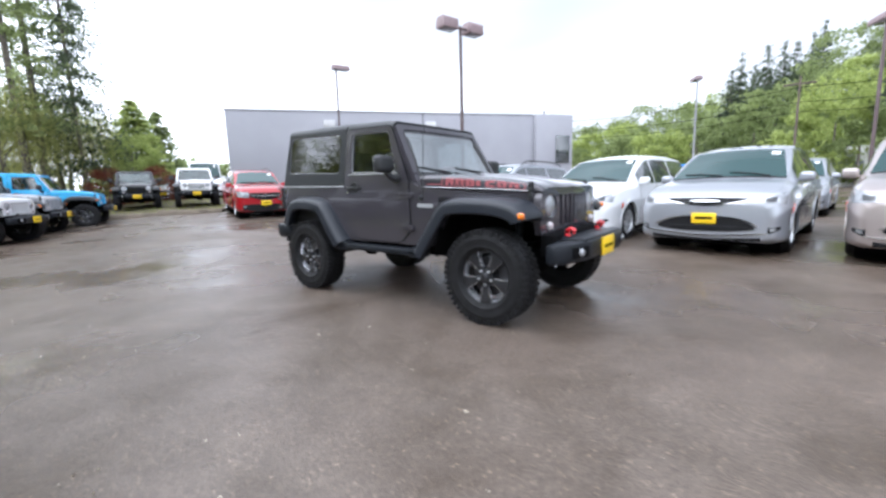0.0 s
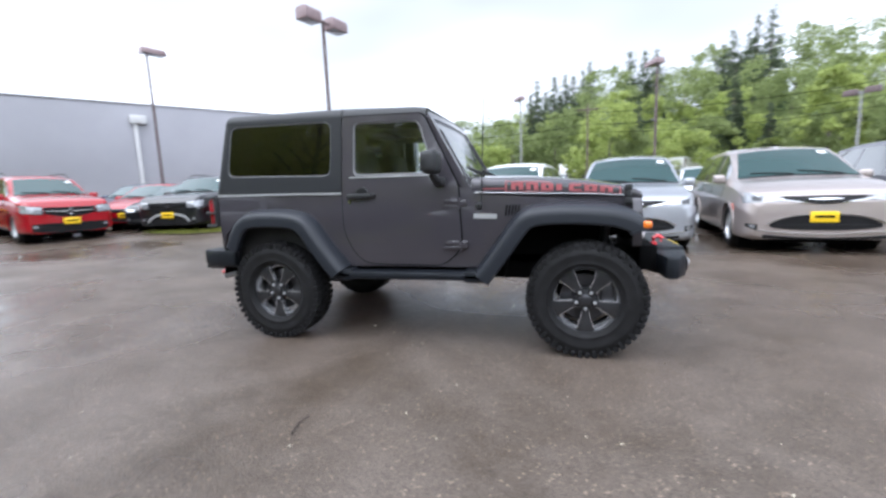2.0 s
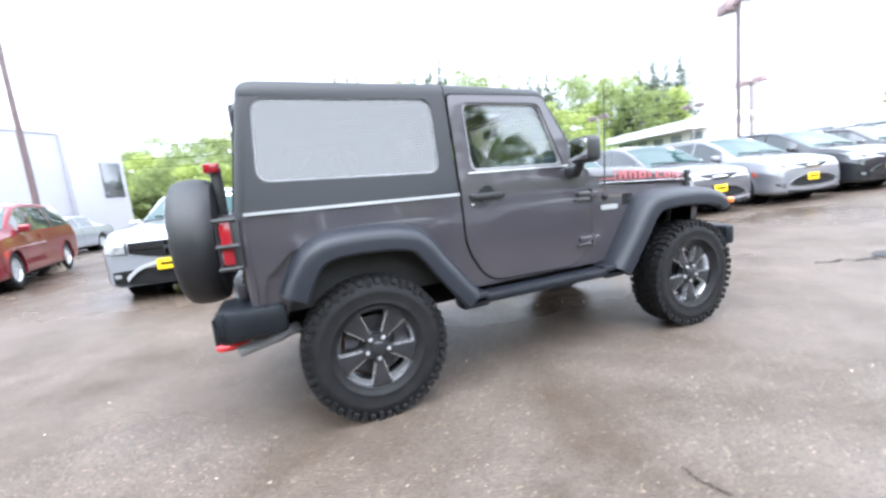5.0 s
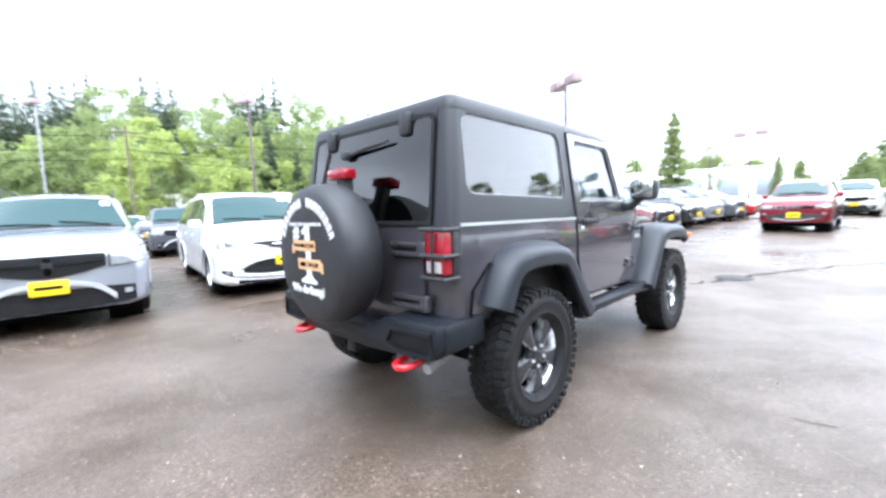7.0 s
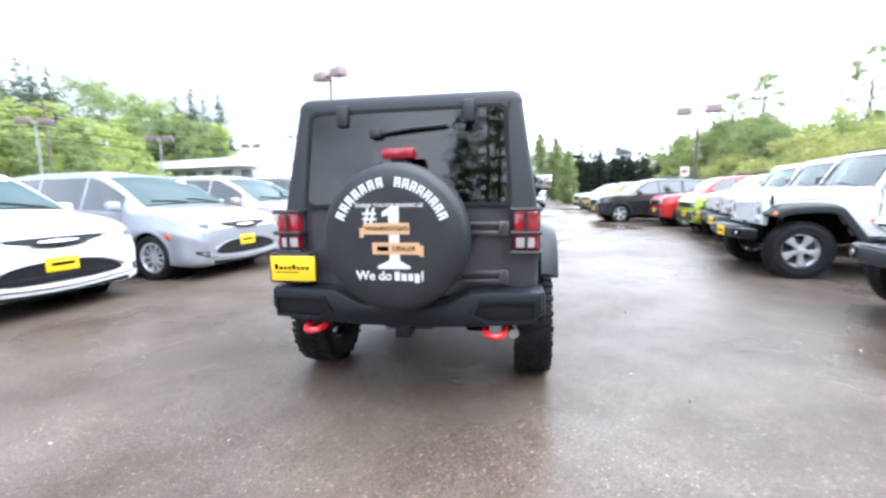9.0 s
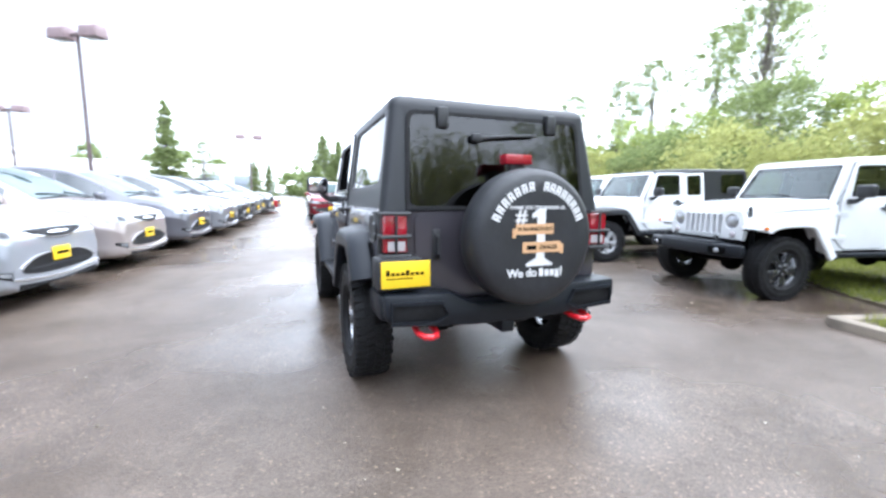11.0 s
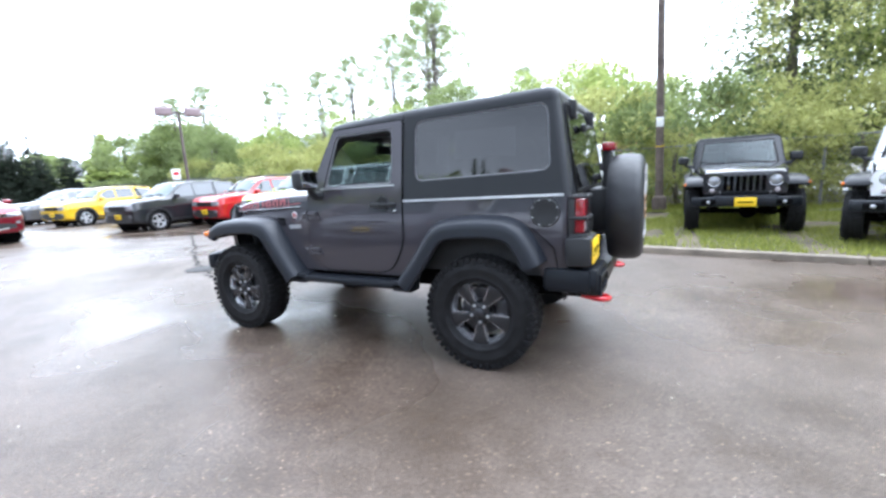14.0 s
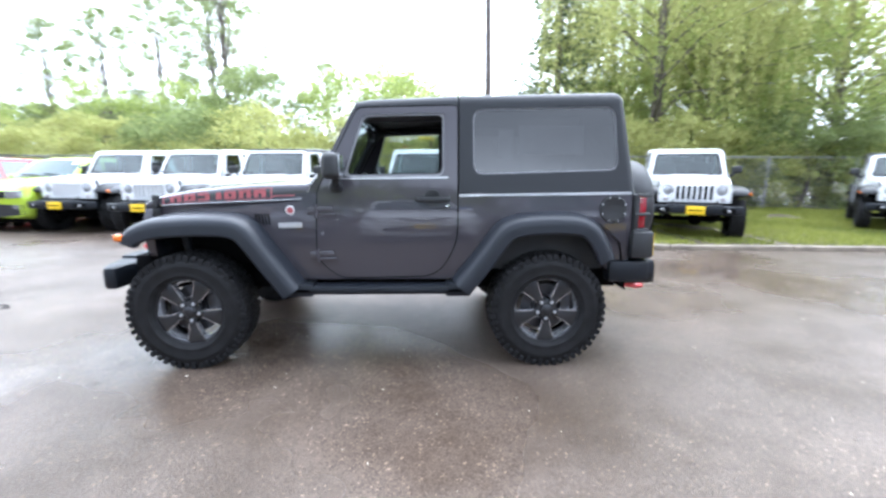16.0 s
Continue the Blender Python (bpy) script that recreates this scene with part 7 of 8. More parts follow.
def off_colour(car, body, top, flare):
    for o in car.children_recursive:
        if o.type == 'MESH' and o.data.materials:
            m = o.data.materials[0]
            if m in (PAINT, TOP_PAINT, FLARE):
                o.color = (*{PAINT.name: body, TOP_PAINT.name: top, FLARE.name: flare}[m.name], 1)


hero = off_roader("dark granite grey two-door off-road car with red tow hooks", (0.057, 0.053, 0.062), (0.0135, 0.0150, 0.0185), (0.0145, 0.0172, 0.0235), "dark", 0.0, True)
tagged(hero, category="off-road car")

# the other off-roaders of the lot: front axle's middle, heading, colours
LOT_OFF = {}


def park_off(x, y, heading, body, top, flare, label, wheels="dark", stretch=0.0, group="", dz=0.0):
    a = radians(heading)
    cx, cy = x - math.cos(a) * 1.212, y - math.sin(a) * 1.212
    m = pose(cx, cy, ground_height(cx, cy) + dz - 0.003, 0, 0, heading)
    key = (wheels, stretch)
    if key not in LOT_OFF:
        car = off_roader(label, body, top, flare, wheels, stretch)
        car.matrix_basis = m
        LOT_OFF[key] = car
    else:
        car = copy_thing(LOT_OFF[key], m)
        off_colour(car, body, top, flare)
    return tagged(car, label, "off-road car", group)


JW, JB = (0.80, 0.81, 0.82), (0.020, 0.021, 0.024)
OWN = "parked off-road cars"
near_white = park_off(-0.08, -4.62, 80, JW, JW, JW, "white two-door off-road car with white hard top", "dark", 0.0, OWN)
park_off(3.05, -4.68, 83, JW, JB, JB, "white four-door off-road car with black top and black flares", "silver", 0.523, OWN)
park_off(-3.60, -6.05, 88, JB, JB, JB, "black off-road car parked on the grass strip", "dark", 0.0, OWN, 0.03)
park_off(-5.60, -4.66, 66, JW, JW, JB, "white off-road car with black flares on the grass strip", "dark", 0.0, OWN, 0.03)
park_off(5.2, -5.45, 83, JW, JW, JB, "white off-road car with black flares in the row", "dark", 0.0, OWN)
park_off(7.3, -6.05, 83, JW, JW, JB, "white off-road car with black flares in the row", "dark", 0.0, OWN)
park_off(-10.9, -5.2, 48, JW, JB, JB, "white off-road car with black top beside the grass strip", "dark", 0.0, OWN)
park_off(-12.2, -2.30, 55, (0.66, 0.67, 0.69), JB, JB, "silver-white off-road car with a black bumper", "dark", 0.0, OWN)
park_off(-14.4, -1.30, 62, (0.36, 0.37, 0.40), JB, JB, "grey off-road car in the corner of the lot", "dark", 0.0, OWN)
park_off(-16.0, 0.25, 68, (0.05, 0.42, 0.76), (0.05, 0.42, 0.76), JB, "bright blue off-road car in the corner of the lot", "dark", 0.0, OWN)
park_off(-20.3, 0.6, 60, JB, JB, JB, "black off-road car behind the blue one", "dark", 0.0, OWN)
park_off(-19.9, 2.8, -16, JB, JB, JB, "black off-road car behind the planter kerb", "dark", 0.0, OWN, 0.05)
park_off(-18.05, 4.62, -20, JW, JW, JB, "white off-road car behind the planter kerb", "dark", 0.0, OWN, 0.05)

# the white two-door has no front plate
for o in [q for q in near_white.children_recursive if q.name.split(".")[0] in ("dealer_plate", "lettering_bar") and q.matrix_basis.translation.length < 1 and max(v.co.x for v in q.data.vertices) > 0]:
    bpy.data.objects.remove(o)

# ---------------- trees, hedges and far woods ----------------
rng = np.random.default_rng(7)


def leaf_mesh(name, centres, sizes, mat, flat=0.0):
    """One mesh of small three-cornered leaves or sprays at the given centres."""
    n = len(centres)
    u = rng.normal(size=(n, 3))
    u[:, 2] *= 1 - flat
    u /= np.linalg.norm(u, axis=1)[:, None]
    v = np.cross(u, rng.normal(size=(n, 3)))
    v /= np.linalg.norm(v, axis=1)[:, None]
    s = sizes[:, None]
    c = centres
    k = rng.uniform(0.45, 0.8, size=(n, 1))
    pts = np.stack([c - u * s + v * s * k, c - u * s * 0.6 - v * s * k, c + u * s * 1.2], 1).reshape(-1, 3)
    me = bpy.data.meshes.new(name)
    me.vertices.add(3 * n)
    me.vertices.foreach_set("co", pts.ravel())
    me.loops.add(3 * n)
    me.loops.foreach_set("vertex_index", np.arange(3 * n))
    me.polygons.add(n)
    me.polygons.foreach_set("loop_start", np.arange(0, 3 * n, 3))
    me.polygons.foreach_set("loop_total", np.full(n, 3))
    me.update()
    me.materials.append(mat)
    return me


def clump_points(h, r, base, clumps, leaves, squash=1.0, open_=0.0):
    """Leaf places of a broad crown: uneven clumps on an egg-shaped body."""
    z = rng.uniform(0, 1, clumps)
    prof = np.sqrt(np.clip(1 - (2 * z - 0.85) ** 2 / 1.35, 0.05, 1))
    a = rng.uniform(0, 2 * np.pi, clumps)
    rad = r * prof * np.sqrt(rng.uniform(0.25, 1.0, clumps))
    cc = np.stack([rad * np.cos(a), rad * np.sin(a), base + (h - base) * z * squash], 1)
    cr = r * rng.uniform(0.16, 0.34, clumps) * (1 - open_)
    d = rng.normal(size=(clumps, leaves, 3))
    d /= np.linalg.norm(d, axis=2)[..., None]
    d *= rng.uniform(0.45, 1.0, (clumps, leaves, 1))
    d[..., 2] *= 0.75
    return (cc[:, None] + d * cr[:, None, None]).reshape(-1, 3), cc


def conifer_points(h, r, levels, per, along, bare=0.1, droop=0.35, ragged=0.3):
    out = []
    for i in range(levels):
        t = (i + rng.uniform(0, 0.8)) / levels
        z = h * (bare + (1 - bare) * t)
        rr = r * (1 - t) ** 0.8 + 0.015 * r
        for k in range(max(3, int(per * 1.5 * (1 - t) ** 0.6 + 0.5))):
            a = rng.uniform(0, 2 * np.pi)
            L = rr * rng.uniform(1 - ragged, 1.1)
            q = rng.uniform(0.12, 1, along)
            x = L * q
            p = np.stack([x * np.cos(a), x * np.sin(a), z - droop * x * q], 1)
            p += rng.normal(size=p.shape) * 0.05 * r * (0.3 + q[:, None])
            out.append(p)
    return np.concatenate(out)


def willow_points(h, r, strands, along):
    a = rng.uniform(0, 2 * np.pi, strands)
    rad = r * np.sqrt(rng.uniform(0.05, 1, strands))
    top = h * (0.62 + 0.38 * np.sqrt(np.clip(1 - (rad / r) ** 2, 0, 1))) * rng.uniform(0.85, 1.0, strands)
    L = rng.uniform(0.25, 0.62, strands) * h
    q = rng.uniform(0, 1, (strands, along))
    x = (rad * np.cos(a))[:, None] + rng.normal(size=q.shape) * 0.065
    y = (rad * np.sin(a))[:, None] + rng.normal(size=q.shape) * 0.065
    z = np.maximum(top[:, None] - L[:, None] * q, 0.5)
    return np.stack([x, y, z], -1).reshape(-1, 3)


def trunk_bm(h, r, limbs, targets, lean=0.0, forks=1):
    bm = bmesh.new()
    for f in range(forks):
        off = (f - (forks - 1) / 2) * r * 3
        pts = [(off * (0.4 + 0.6 * t) + lean * h * t * t + 0.10 * math.sin(3 * t + f), 0.08 * math.sin(4 * t + f), h * t) for t in spread(0, 1, 7)]
        tube(bm, pts, [r * (1.25 - 0.25 * min(1, 5 * t)) * (1 - 0.85 * t) + 0.012 for t in spread(0, 1, 7)], 8)
    for p in targets[:limbs]:
        z0 = max(0.25 * h, min(0.85 * h, float(p[2]) * 0.75))
        t = z0 / h
        s = Vector((lean * h * t * t, 0, z0))
        e = Vector([float(q) for q in p])
        mid = (s + e) / 2 + Vector((0, 0, 0.06 * h))
        tube(bm, [s, mid, e], [r * 0.32 * (1.1 - t), r * 0.2 * (1.1 - t), 0.012], 5)
    return bm


TREE_KINDS = {}


def tree_kind(key):
    """Trunk and crown meshes of one sort of tree, made once."""
    if key in TREE_KINDS:
        return TREE_KINDS[key]
    kind, v = key
    if kind == "alder":
        pts, cc = clump_points(13, 4.4, 2.2, 105, 230, open_=0.25)
        tr, le = trunk_bm(12.5, 0.13, 40, cc, 0.02), leaf_mesh("crown", pts, rng.uniform(0.03, 0.065, len(pts)), LEAF_SPRING)
    elif kind == "sparse":
        pts, cc = clump_points(15, 2.9, 2.6, 250, 80, open_=0.36)
        tr, le = trunk_bm(14.6, 0.15, 130, cc, 0.01), leaf_mesh("crown", pts, rng.uniform(0.04, 0.085, len(pts)), LEAF_MID)
    elif kind == "willow":
        pts = willow_points(13, 5.0, 330, 100)
        tr, le = trunk_bm(10, 0.30, 24, pts[::800] + np.array([0, 0, 1.0]), 0.02, 1), leaf_mesh("crown", pts, rng.uniform(0.035, 0.075, len(pts)), LEAF_OLIVE, -1.6)
    elif kind == "fir":
        pts = conifer_points(20, 4.6, 32, 7, 62, 0.10, 0.34, 0.6) if v == 0 else conifer_points(20, 4.4, 28, 9, 18, 0.05, 0.22, 0.4)
        tr, le = trunk_bm(20, 0.19, 0, []), leaf_mesh("crown", pts, rng.uniform(0.06, 0.14, len(pts)) * (1 if v == 0 else 4.0 * np.clip(1.2 - pts[:, 2] / 20, 0.35, 1.0)), LEAF_DARK if v == 0 else LEAF_FAR, 0.5)
    elif kind == "pine":
        pts = conifer_points(20, 3.4, 24, 6, 50, 0.20, 0.25, 0.6)
        tr, le = trunk_bm(20, 0.17, 0, []), leaf_mesh("crown", pts, rng.uniform(0.05, 0.11, len(pts)), LEAF_MID, 0.5)
    elif kind == "cedar":
        pts = conifer_points(17, 5.0, 27, 8, 85, 0.12, 0.16, 0.5)
        tr, le = trunk_bm(17, 0.22, 0, []), leaf_mesh("crown", pts, rng.uniform(0.06, 0.12, len(pts)), LEAF_CEDAR, 0.5)
    elif kind == "spruce":
        pts = conifer_points(9, 2.0, 26, 12, 18, 0.05, 0.15, 0.2)
        tr, le = trunk_bm(8.8, 0.14, 0, []), leaf_mesh("crown", pts, rng.uniform(0.10, 0.22, len(pts)), LEAF_MID if v == 0 else LEAF_SPRING, 0.3)
    elif kind == "column":
        pts = conifer_points(9, 1.7, 34, 14, 12, 0.0, -0.5, 0.15)
        pts[:, :2] *= 1.0 + 1.5 * np.clip(pts[:, 2:] / 9, 0, 1)
        tr, le = trunk_bm(8, 0.16, 0, []), leaf_mesh("crown", pts, rng.uniform(0.12, 0.24, len(pts)), LEAF_MID, -0.5)
    elif kind == "round":
        pts, cc = clump_points(6.5, 3.0, 0.5, 84, 115)
        tr, le = trunk_bm(5, 0.16, 20, cc), leaf_mesh("crown", pts, rng.uniform(0.05, 0.105, len(pts)), LEAF_SPRING if v == 0 else LEAF_MID)
    elif kind == "shrub":
        pts, cc = clump_points(2.6, 1.9, 0.0, 60, 125)
        tr, le = trunk_bm(1.8, 0.05, 16, cc), leaf_mesh("crown", pts, rng.uniform(0.03, 0.07, len(pts)), (LEAF_MID, LEAF_OLIVE, LEAF_RED)[v])
    t = part("trunk", tr, BARK)
    TREE_KINDS[key] = (t.data, le)
    bpy.data.objects.remove(t)
    return TREE_KINDS[key]


TREE_WORDS = {"alder": ("broadleaf_tree", "tall broadleaf tree in fresh green leaf", "tree"), "sparse": ("broadleaf_tree", "slender half-bare tree with young leaves", "tree"), "willow": ("willow", "willow with long hanging yellow-green strands", "tree"),
    "pine": ("pine_tree", "tall thin-trunked airy conifer", "tree"), "cedar": ("conifer", "tall green conifer with level branches", "tree"), "fir": ("fir_tree", "tall ragged dark fir tree", "tree"), "spruce": ("spruce", "conical green spruce standing at the lot end", "tree"), "column": ("cypress", "dense columnar green cypress", "tree"), "round": ("broadleaf_tree", "round-crowned tree in bright spring leaf", "tree"), "shrub": ("shrub", "dense leafy shrub behind the fence", "shrub")}


def plant(kind, x, y, size=1.0, v=0, turn=None, wide=1.0, z=None):
    a, b = tree_kind((kind, v))
    nm, label, cat = TREE_WORDS[kind]
    if kind == "shrub" and v == 2:
        label = "reddish-leaved shrub behind the planter"
    t = thing(nm, label, cat, {"shrub": "shrubs", "fir": "fir trees"}.get(kind, ""))
    t.matrix_basis = Matrix.Translation((x, y, (ground_height(x, y) if z is None else z) - 0.05)) @ Matrix.Rotation(rng.uniform(0, 6.28) if turn is None else turn, 4, 'Z') @ Matrix.Diagonal((size * wide, size * wide, size, 1))
    for n_, me in (("trunk", a), ("crown", b)):
        o = new(n_, me)
        o.parent = t
    return t


# south side, behind the fence
for x, y, s in ((-12.5, -15.0, 1.05), (-17.0, -13.5, 1.0)):
    plant("alder", x, y, s)
for x, y, s in ((-9.8, -14.6, 1.0), (-15.5, -16.5, 1.0), (-21.5, -8.5, 0.85), (-13.0, -20.0, 1.1)):
    plant("willow", x, y, s)
for x, y, s in ((12.5, -25.0, 0.95), (16.0, -30.0, 1.05), (19.5, -24.0, 0.72), (25.0, -21.5, 0.62), (7.5, -30.0, 0.62), (29.0, -18.0, 0.60), (21.5, -33.0, 1.0), (2.6, -34.0, 0.62), (31.8, -17.2, 0.56), (23.6, -25.0, 0.70)):
    plant("sparse", x, y, s)
for x, y, s in ((-20.5, -19.0, 1.5), (-16.0, -21.5, 1.7), (-11.2, -22.0, 1.6), (-6.6, -22.5, 0.9), (-2.2, -23.5, 0.9), (-9.6, -18.6, 1.0), (-13.6, -17.6, 1.2), (2.2, -24.5, 1.2), (-18.5, -15.6, 1.2)):
    plant("round", x, y, s, 0)
plant("cedar", -6.4, -17.0, 0.90)
for i, (x, y) in enumerate(((-20, -12.4), (-17.2, -12.6), (-14.6, -12.2), (-12.2, -12.5), (-9.6, -12.3), (-7.2, -12.6), (-4.9, -12.4), (-2.8, -12.2), (-0.4, -12.6), (1.8, -12.9), (4.2, -13.3), (6.6, -13.5), (9.0, -14.0), (11.5, -14.4), (14.0, -14.8), (16.6, -15.4), (19.5, -15.2), (22.5, -15.0), (25.5, -14.8))):
    plant("shrub", x, y, rng.uniform(0.95, 1.45), (1, 1, 0, 1, 1)[i % 5])
for x, y, s, v in ((0.5, -19.5, 0.95, 0), (4.5, -20.5, 1.0, 0), (8.5, -20.0, 1.0, 1), (13, -20.5, 0.9, 0), (17, -20, 0.9, 0), (21.5, -17.8, 0.8, 0), (-1.5, -17.0, 0.72, 0), (28, -17, 0.9, 1), (33, -17.5, 1.0, 0), (11, -17.5, 0.62, 0), (26.0, -16.0, 0.8, 1)):
    plant("round", x, y, s, v)
# tall hedge of trees behind them
for k in range(2, 15):
    a = radians(-22 - 3.2 * k)
    d = 43 + rng.uniform(-3, 3)
    plant("round", -2 + d * math.cos(a), 3 + d * math.sin(a), rng.uniform(0.80, 0.98), 1 if k % 4 else 0, wide=rng.uniform(1.5, 1.9))
# west corner
plant("pine", -26.7, 0.25, 1.0)
plant("pine", -27.6, 1.0, 1.05)
plant("fir", -27.3, 2.6, 1.0, wide=0.65)
plant("willow", -20.8, -6.0, 0.86)
plant("fir", -27.0, -3.6, 0.62, wide=0.8)
plant("fir", -26.0, -5.6, 0.55, wide=0.8)
plant("willow", -27.2, -0.5, 0.55)
plant("willow", -29.0, 1.9, 0.52, wide=1.15)
plant("spruce", -29.6, 5.8, 0.70, 1, wide=1.9)
plant("spruce", -31.6, 7.8, 0.68, wide=1.6)
plant("round", -27.6, 5.0, 0.60, 0)
plant("willow", -30.5, -0.9, 0.66)
plant("willow", -31.0, 2.6, 0.50)
plant("shrub", -25.2, 3.1, 0.75, 2)
plant("shrub", -24.9, 5.3, 0.75, 2)
# east end
plant("spruce", 41.0, 10.6, 1.0)
plant("sparse", 43.0, 8.0, 0.38)
plant("column", 58.0, -4.7, 1.05, wide=0.85)
plant("column", 58.4, -6.9, 0.98, wide=0.85)
plant("column", 41.2, -2.3, 0.45, wide=1.35)
plant("column", 39.6, -6.2, 0.60, wide=0.85)
plant("spruce", 53.0, 4.0, 0.55)
plant("spruce", 55.5, 2.4, 0.52)
plant("spruce", 48.7, -19.8, 0.82, 1, wide=1.9)
plant("spruce", 52.0, -27.5, 1.0, 1, wide=1.9)
for k in range(26):
    plant("fir", 98 - k * 1.5 + rng.uniform(-2, 2), -11.0 - k * 0.85 + rng.uniform(-1.5, 1.5), (0.64 - 0.008 * k) * rng.uniform(0.78, 1.05), 1, wide=1.35)
plant("round", 36.0, -20.5, 1.05, 0)


# far woods to the north, too many to count
def skyline(az):
    return lerp_table(az, [(25, 6.5), (38, 11.6), (45, 13.2), (52, 13.3), (55, 12.7), (61, 15.6), (66, 16.3), (72, 15.7), (80, 14.7), (84, 15.3), (88, 13.9), (95, 11.6), (98, 10.6), (106, 8.8), (112, 6.5), (118, 5.0)])


def hill_height(az, d):
    top = math.tan(radians(skyline(az))) * 105 + 1.2
    return max(0.0, min(1.0, (d - 62) / 45)) * max(0.0, top - 14)


bm = bmesh.new()
rows = []
for az in spread(22, 122, 26):
    rows.append([bm.verts.new((d * math.cos(radians(az)), d * math.sin(radians(az)), hill_height(az, d) - (0.6 if d < 60 else 0))) for d in (56, 62, 72, 82, 95, 107, 125, 160)])
for a, b in zip(rows, rows[1:]):
    for k in range(7):
        bm.faces.new((a[k], a[k + 1], b[k + 1], b[k]))
tagged(part("backdrop_hill", bm, HILL), "wooded hillside beyond the lot", "hill", kind="structure")

groups = {"spring": [[], []], "mid": [[], []], "dark": [[], []]}
stems = bmesh.new()


def far_tree(kind, az, d, h, r):
    x, y, z = d * math.cos(radians(az)), d * math.sin(radians(az)), hill_height(az, d) - 0.3
    if kind == "dark":
        p = conifer_points(h, r * 0.8, 26, 8, 17, 0.08, 0.25, 0.45)
        s = rng.uniform(0.16, 0.36, len(p)) * (0.6 + h / 40) * np.clip(1.4 - p[:, 2] / h, 0.5, 1.0)
        tube(stems, [(x, y, z), (x, y, z + h * 0.97)], [0.22, 0.03], 5, False)
    else:
        p, _ = clump_points(h, r, h * 0.12, 52, 58)
        s = rng.uniform(0.13, 0.29, len(p)) * (0.7 + h / 40)
        tube(stems, [(x, y, z), (x, y, z + h * 0.6)], [0.2, 0.06], 5, False)
    groups[kind][0].append(p + np.array([x, y, z]))
    groups[kind][1].append(s)


az = 48.0
while az < 117:
    # the near edge of the woods: lime and mid greens of very different heights, some firs among them
    d = rng.uniform(50, 60)
    lo = math.tan(radians(skyline(az))) * d
    q = rng.uniform()
    if q < 0.16:
        far_tree("dark", az, d, lo * rng.uniform(0.62, 0.95) + 1, rng.uniform(2.6, 3.6))
    else:
        far_tree("spring" if q < (0.72 if az < 80 else 0.55) else "mid", az, d, lo * rng.uniform(0.38, 0.74) + 1, rng.uniform(2.2, 3.6))
    az += rng.uniform(1.8, 3.2)
az = 38.0
while az < 117:
    d = rng.uniform(64, 84) if az > 49 else rng.uniform(88, 94)
    h = math.tan(radians(skyline(az) * 0.74)) * d + 1.2 - hill_height(az, d)
    far_tree(("mid", "spring", "dark")[int(rng.choice(3, p=(0.52, 0.36, 0.12)))], az, d, max(5, h * rng.uniform(0.72, 1.12)), rng.uniform(3.2, 4.8))
    az += rng.uniform(1.2, 2.2)
az = 37.5
while az < 113:
    # the skyline: clusters of ragged firs with broad crowns, and gaps of rounder trees
    d = rng.uniform(92, 110)
    h = math.tan(radians(skyline(az))) * d + 1.2 - hill_height(az, d)
    cluster = noise.noise(Vector((az * 0.16, 0.7, 0.3)))
    if cluster > 0.06:
        far_tree("dark", az, d, max(8, h * rng.uniform(0.86, 1.14)), rng.uniform(5.0, 7.4))
        az += rng.uniform(0.7, 1.6)
    else:
        far_tree("mid" if rng.uniform() < 0.7 else "spring", az, d, max(7, h * rng.uniform(0.70, 0.95)), rng.uniform(4.4, 6.2))
        az += rng.uniform(1.3, 2.4)
for a_, d_, h_ in ((93, 60, 9.5), (79, 60, 12), (68.5, 58, 11), (65.5, 56, 9.5), (89, 70, 14), (104, 62, 7)):
    far_tree("dark", a_, d_, h_, 2.6)
for key, mat, lab in (("spring", LEAF_SPRING, "far spring-green broadleaf woods on a hillside"), ("mid", LEAF_MID, "far mid-green broadleaf woods on a hillside"), ("dark", LEAF_DARK, "far dark conifers on the skyline of a hillside")):
    me = leaf_mesh("far_woods", np.concatenate(groups[key][0]), np.concatenate(groups[key][1]), mat)
    tagged(new("far_woods", me), lab, "woods", kind="stuff")
tagged(part("far_stems", stems, BARK), "thin trunks of the far woods on the hillside", "woods", kind="stuff")
# distant low woods all round
pts, sz = [], []
for k in range(300):
    az = rng.uniform(-175, 185)
    if 30 < az < 118:
        continue
    d = rng.uniform(105, 150)
    p, _ = clump_points(rng.uniform(7, 11), rng.uniform(4, 6), 0.0, 16, 16)
    pts.append(p + np.array([d * math.cos(radians(az)), d * math.sin(radians(az)), -0.5]))
    sz.append(rng.uniform(0.6, 1.2, len(p)))
tagged(new("distant_woods", leaf_mesh("distant_woods", np.concatenate(pts), np.concatenate(sz), LEAF_MID)), "distant low belt of green woods", "woods", kind="stuff")

# ---------------- grass strip, kerbs, fence, poles ----------------
def kerb_run(pts, h=0.085, w=0.16, n=2.4):
    """A kerb of separate concrete lengths along points."""
    k = thing("kerb", "worn grey concrete kerb edging the lot", "kerb", kind="structure")
    for (x0, y0), (x1, y1) in zip(pts, pts[1:]):
        L = math.hypot(x1 - x0, y1 - y0)
        c = max(1, round(L / n))
        a = math.degrees(math.atan2(y1 - y0, x1 - x0))
        for i in range(c):
            t = (i + 0.5) / c
            x, y = x0 + (x1 - x0) * t, y0 + (y1 - y0) * t
            bm = bmesh.new()
            box(bm, -L / c / 2 + 0.008, L / c / 2 - 0.008, -w / 2, w / 2, -0.2, h + random.uniform(-0.008, 0.008), 0.025, pose(x, y, ground_height(x, y), 0, random.uniform(-0.4, 0.4), a))
            part("kerb_stone", bm, CONCRETE, k)
    return k


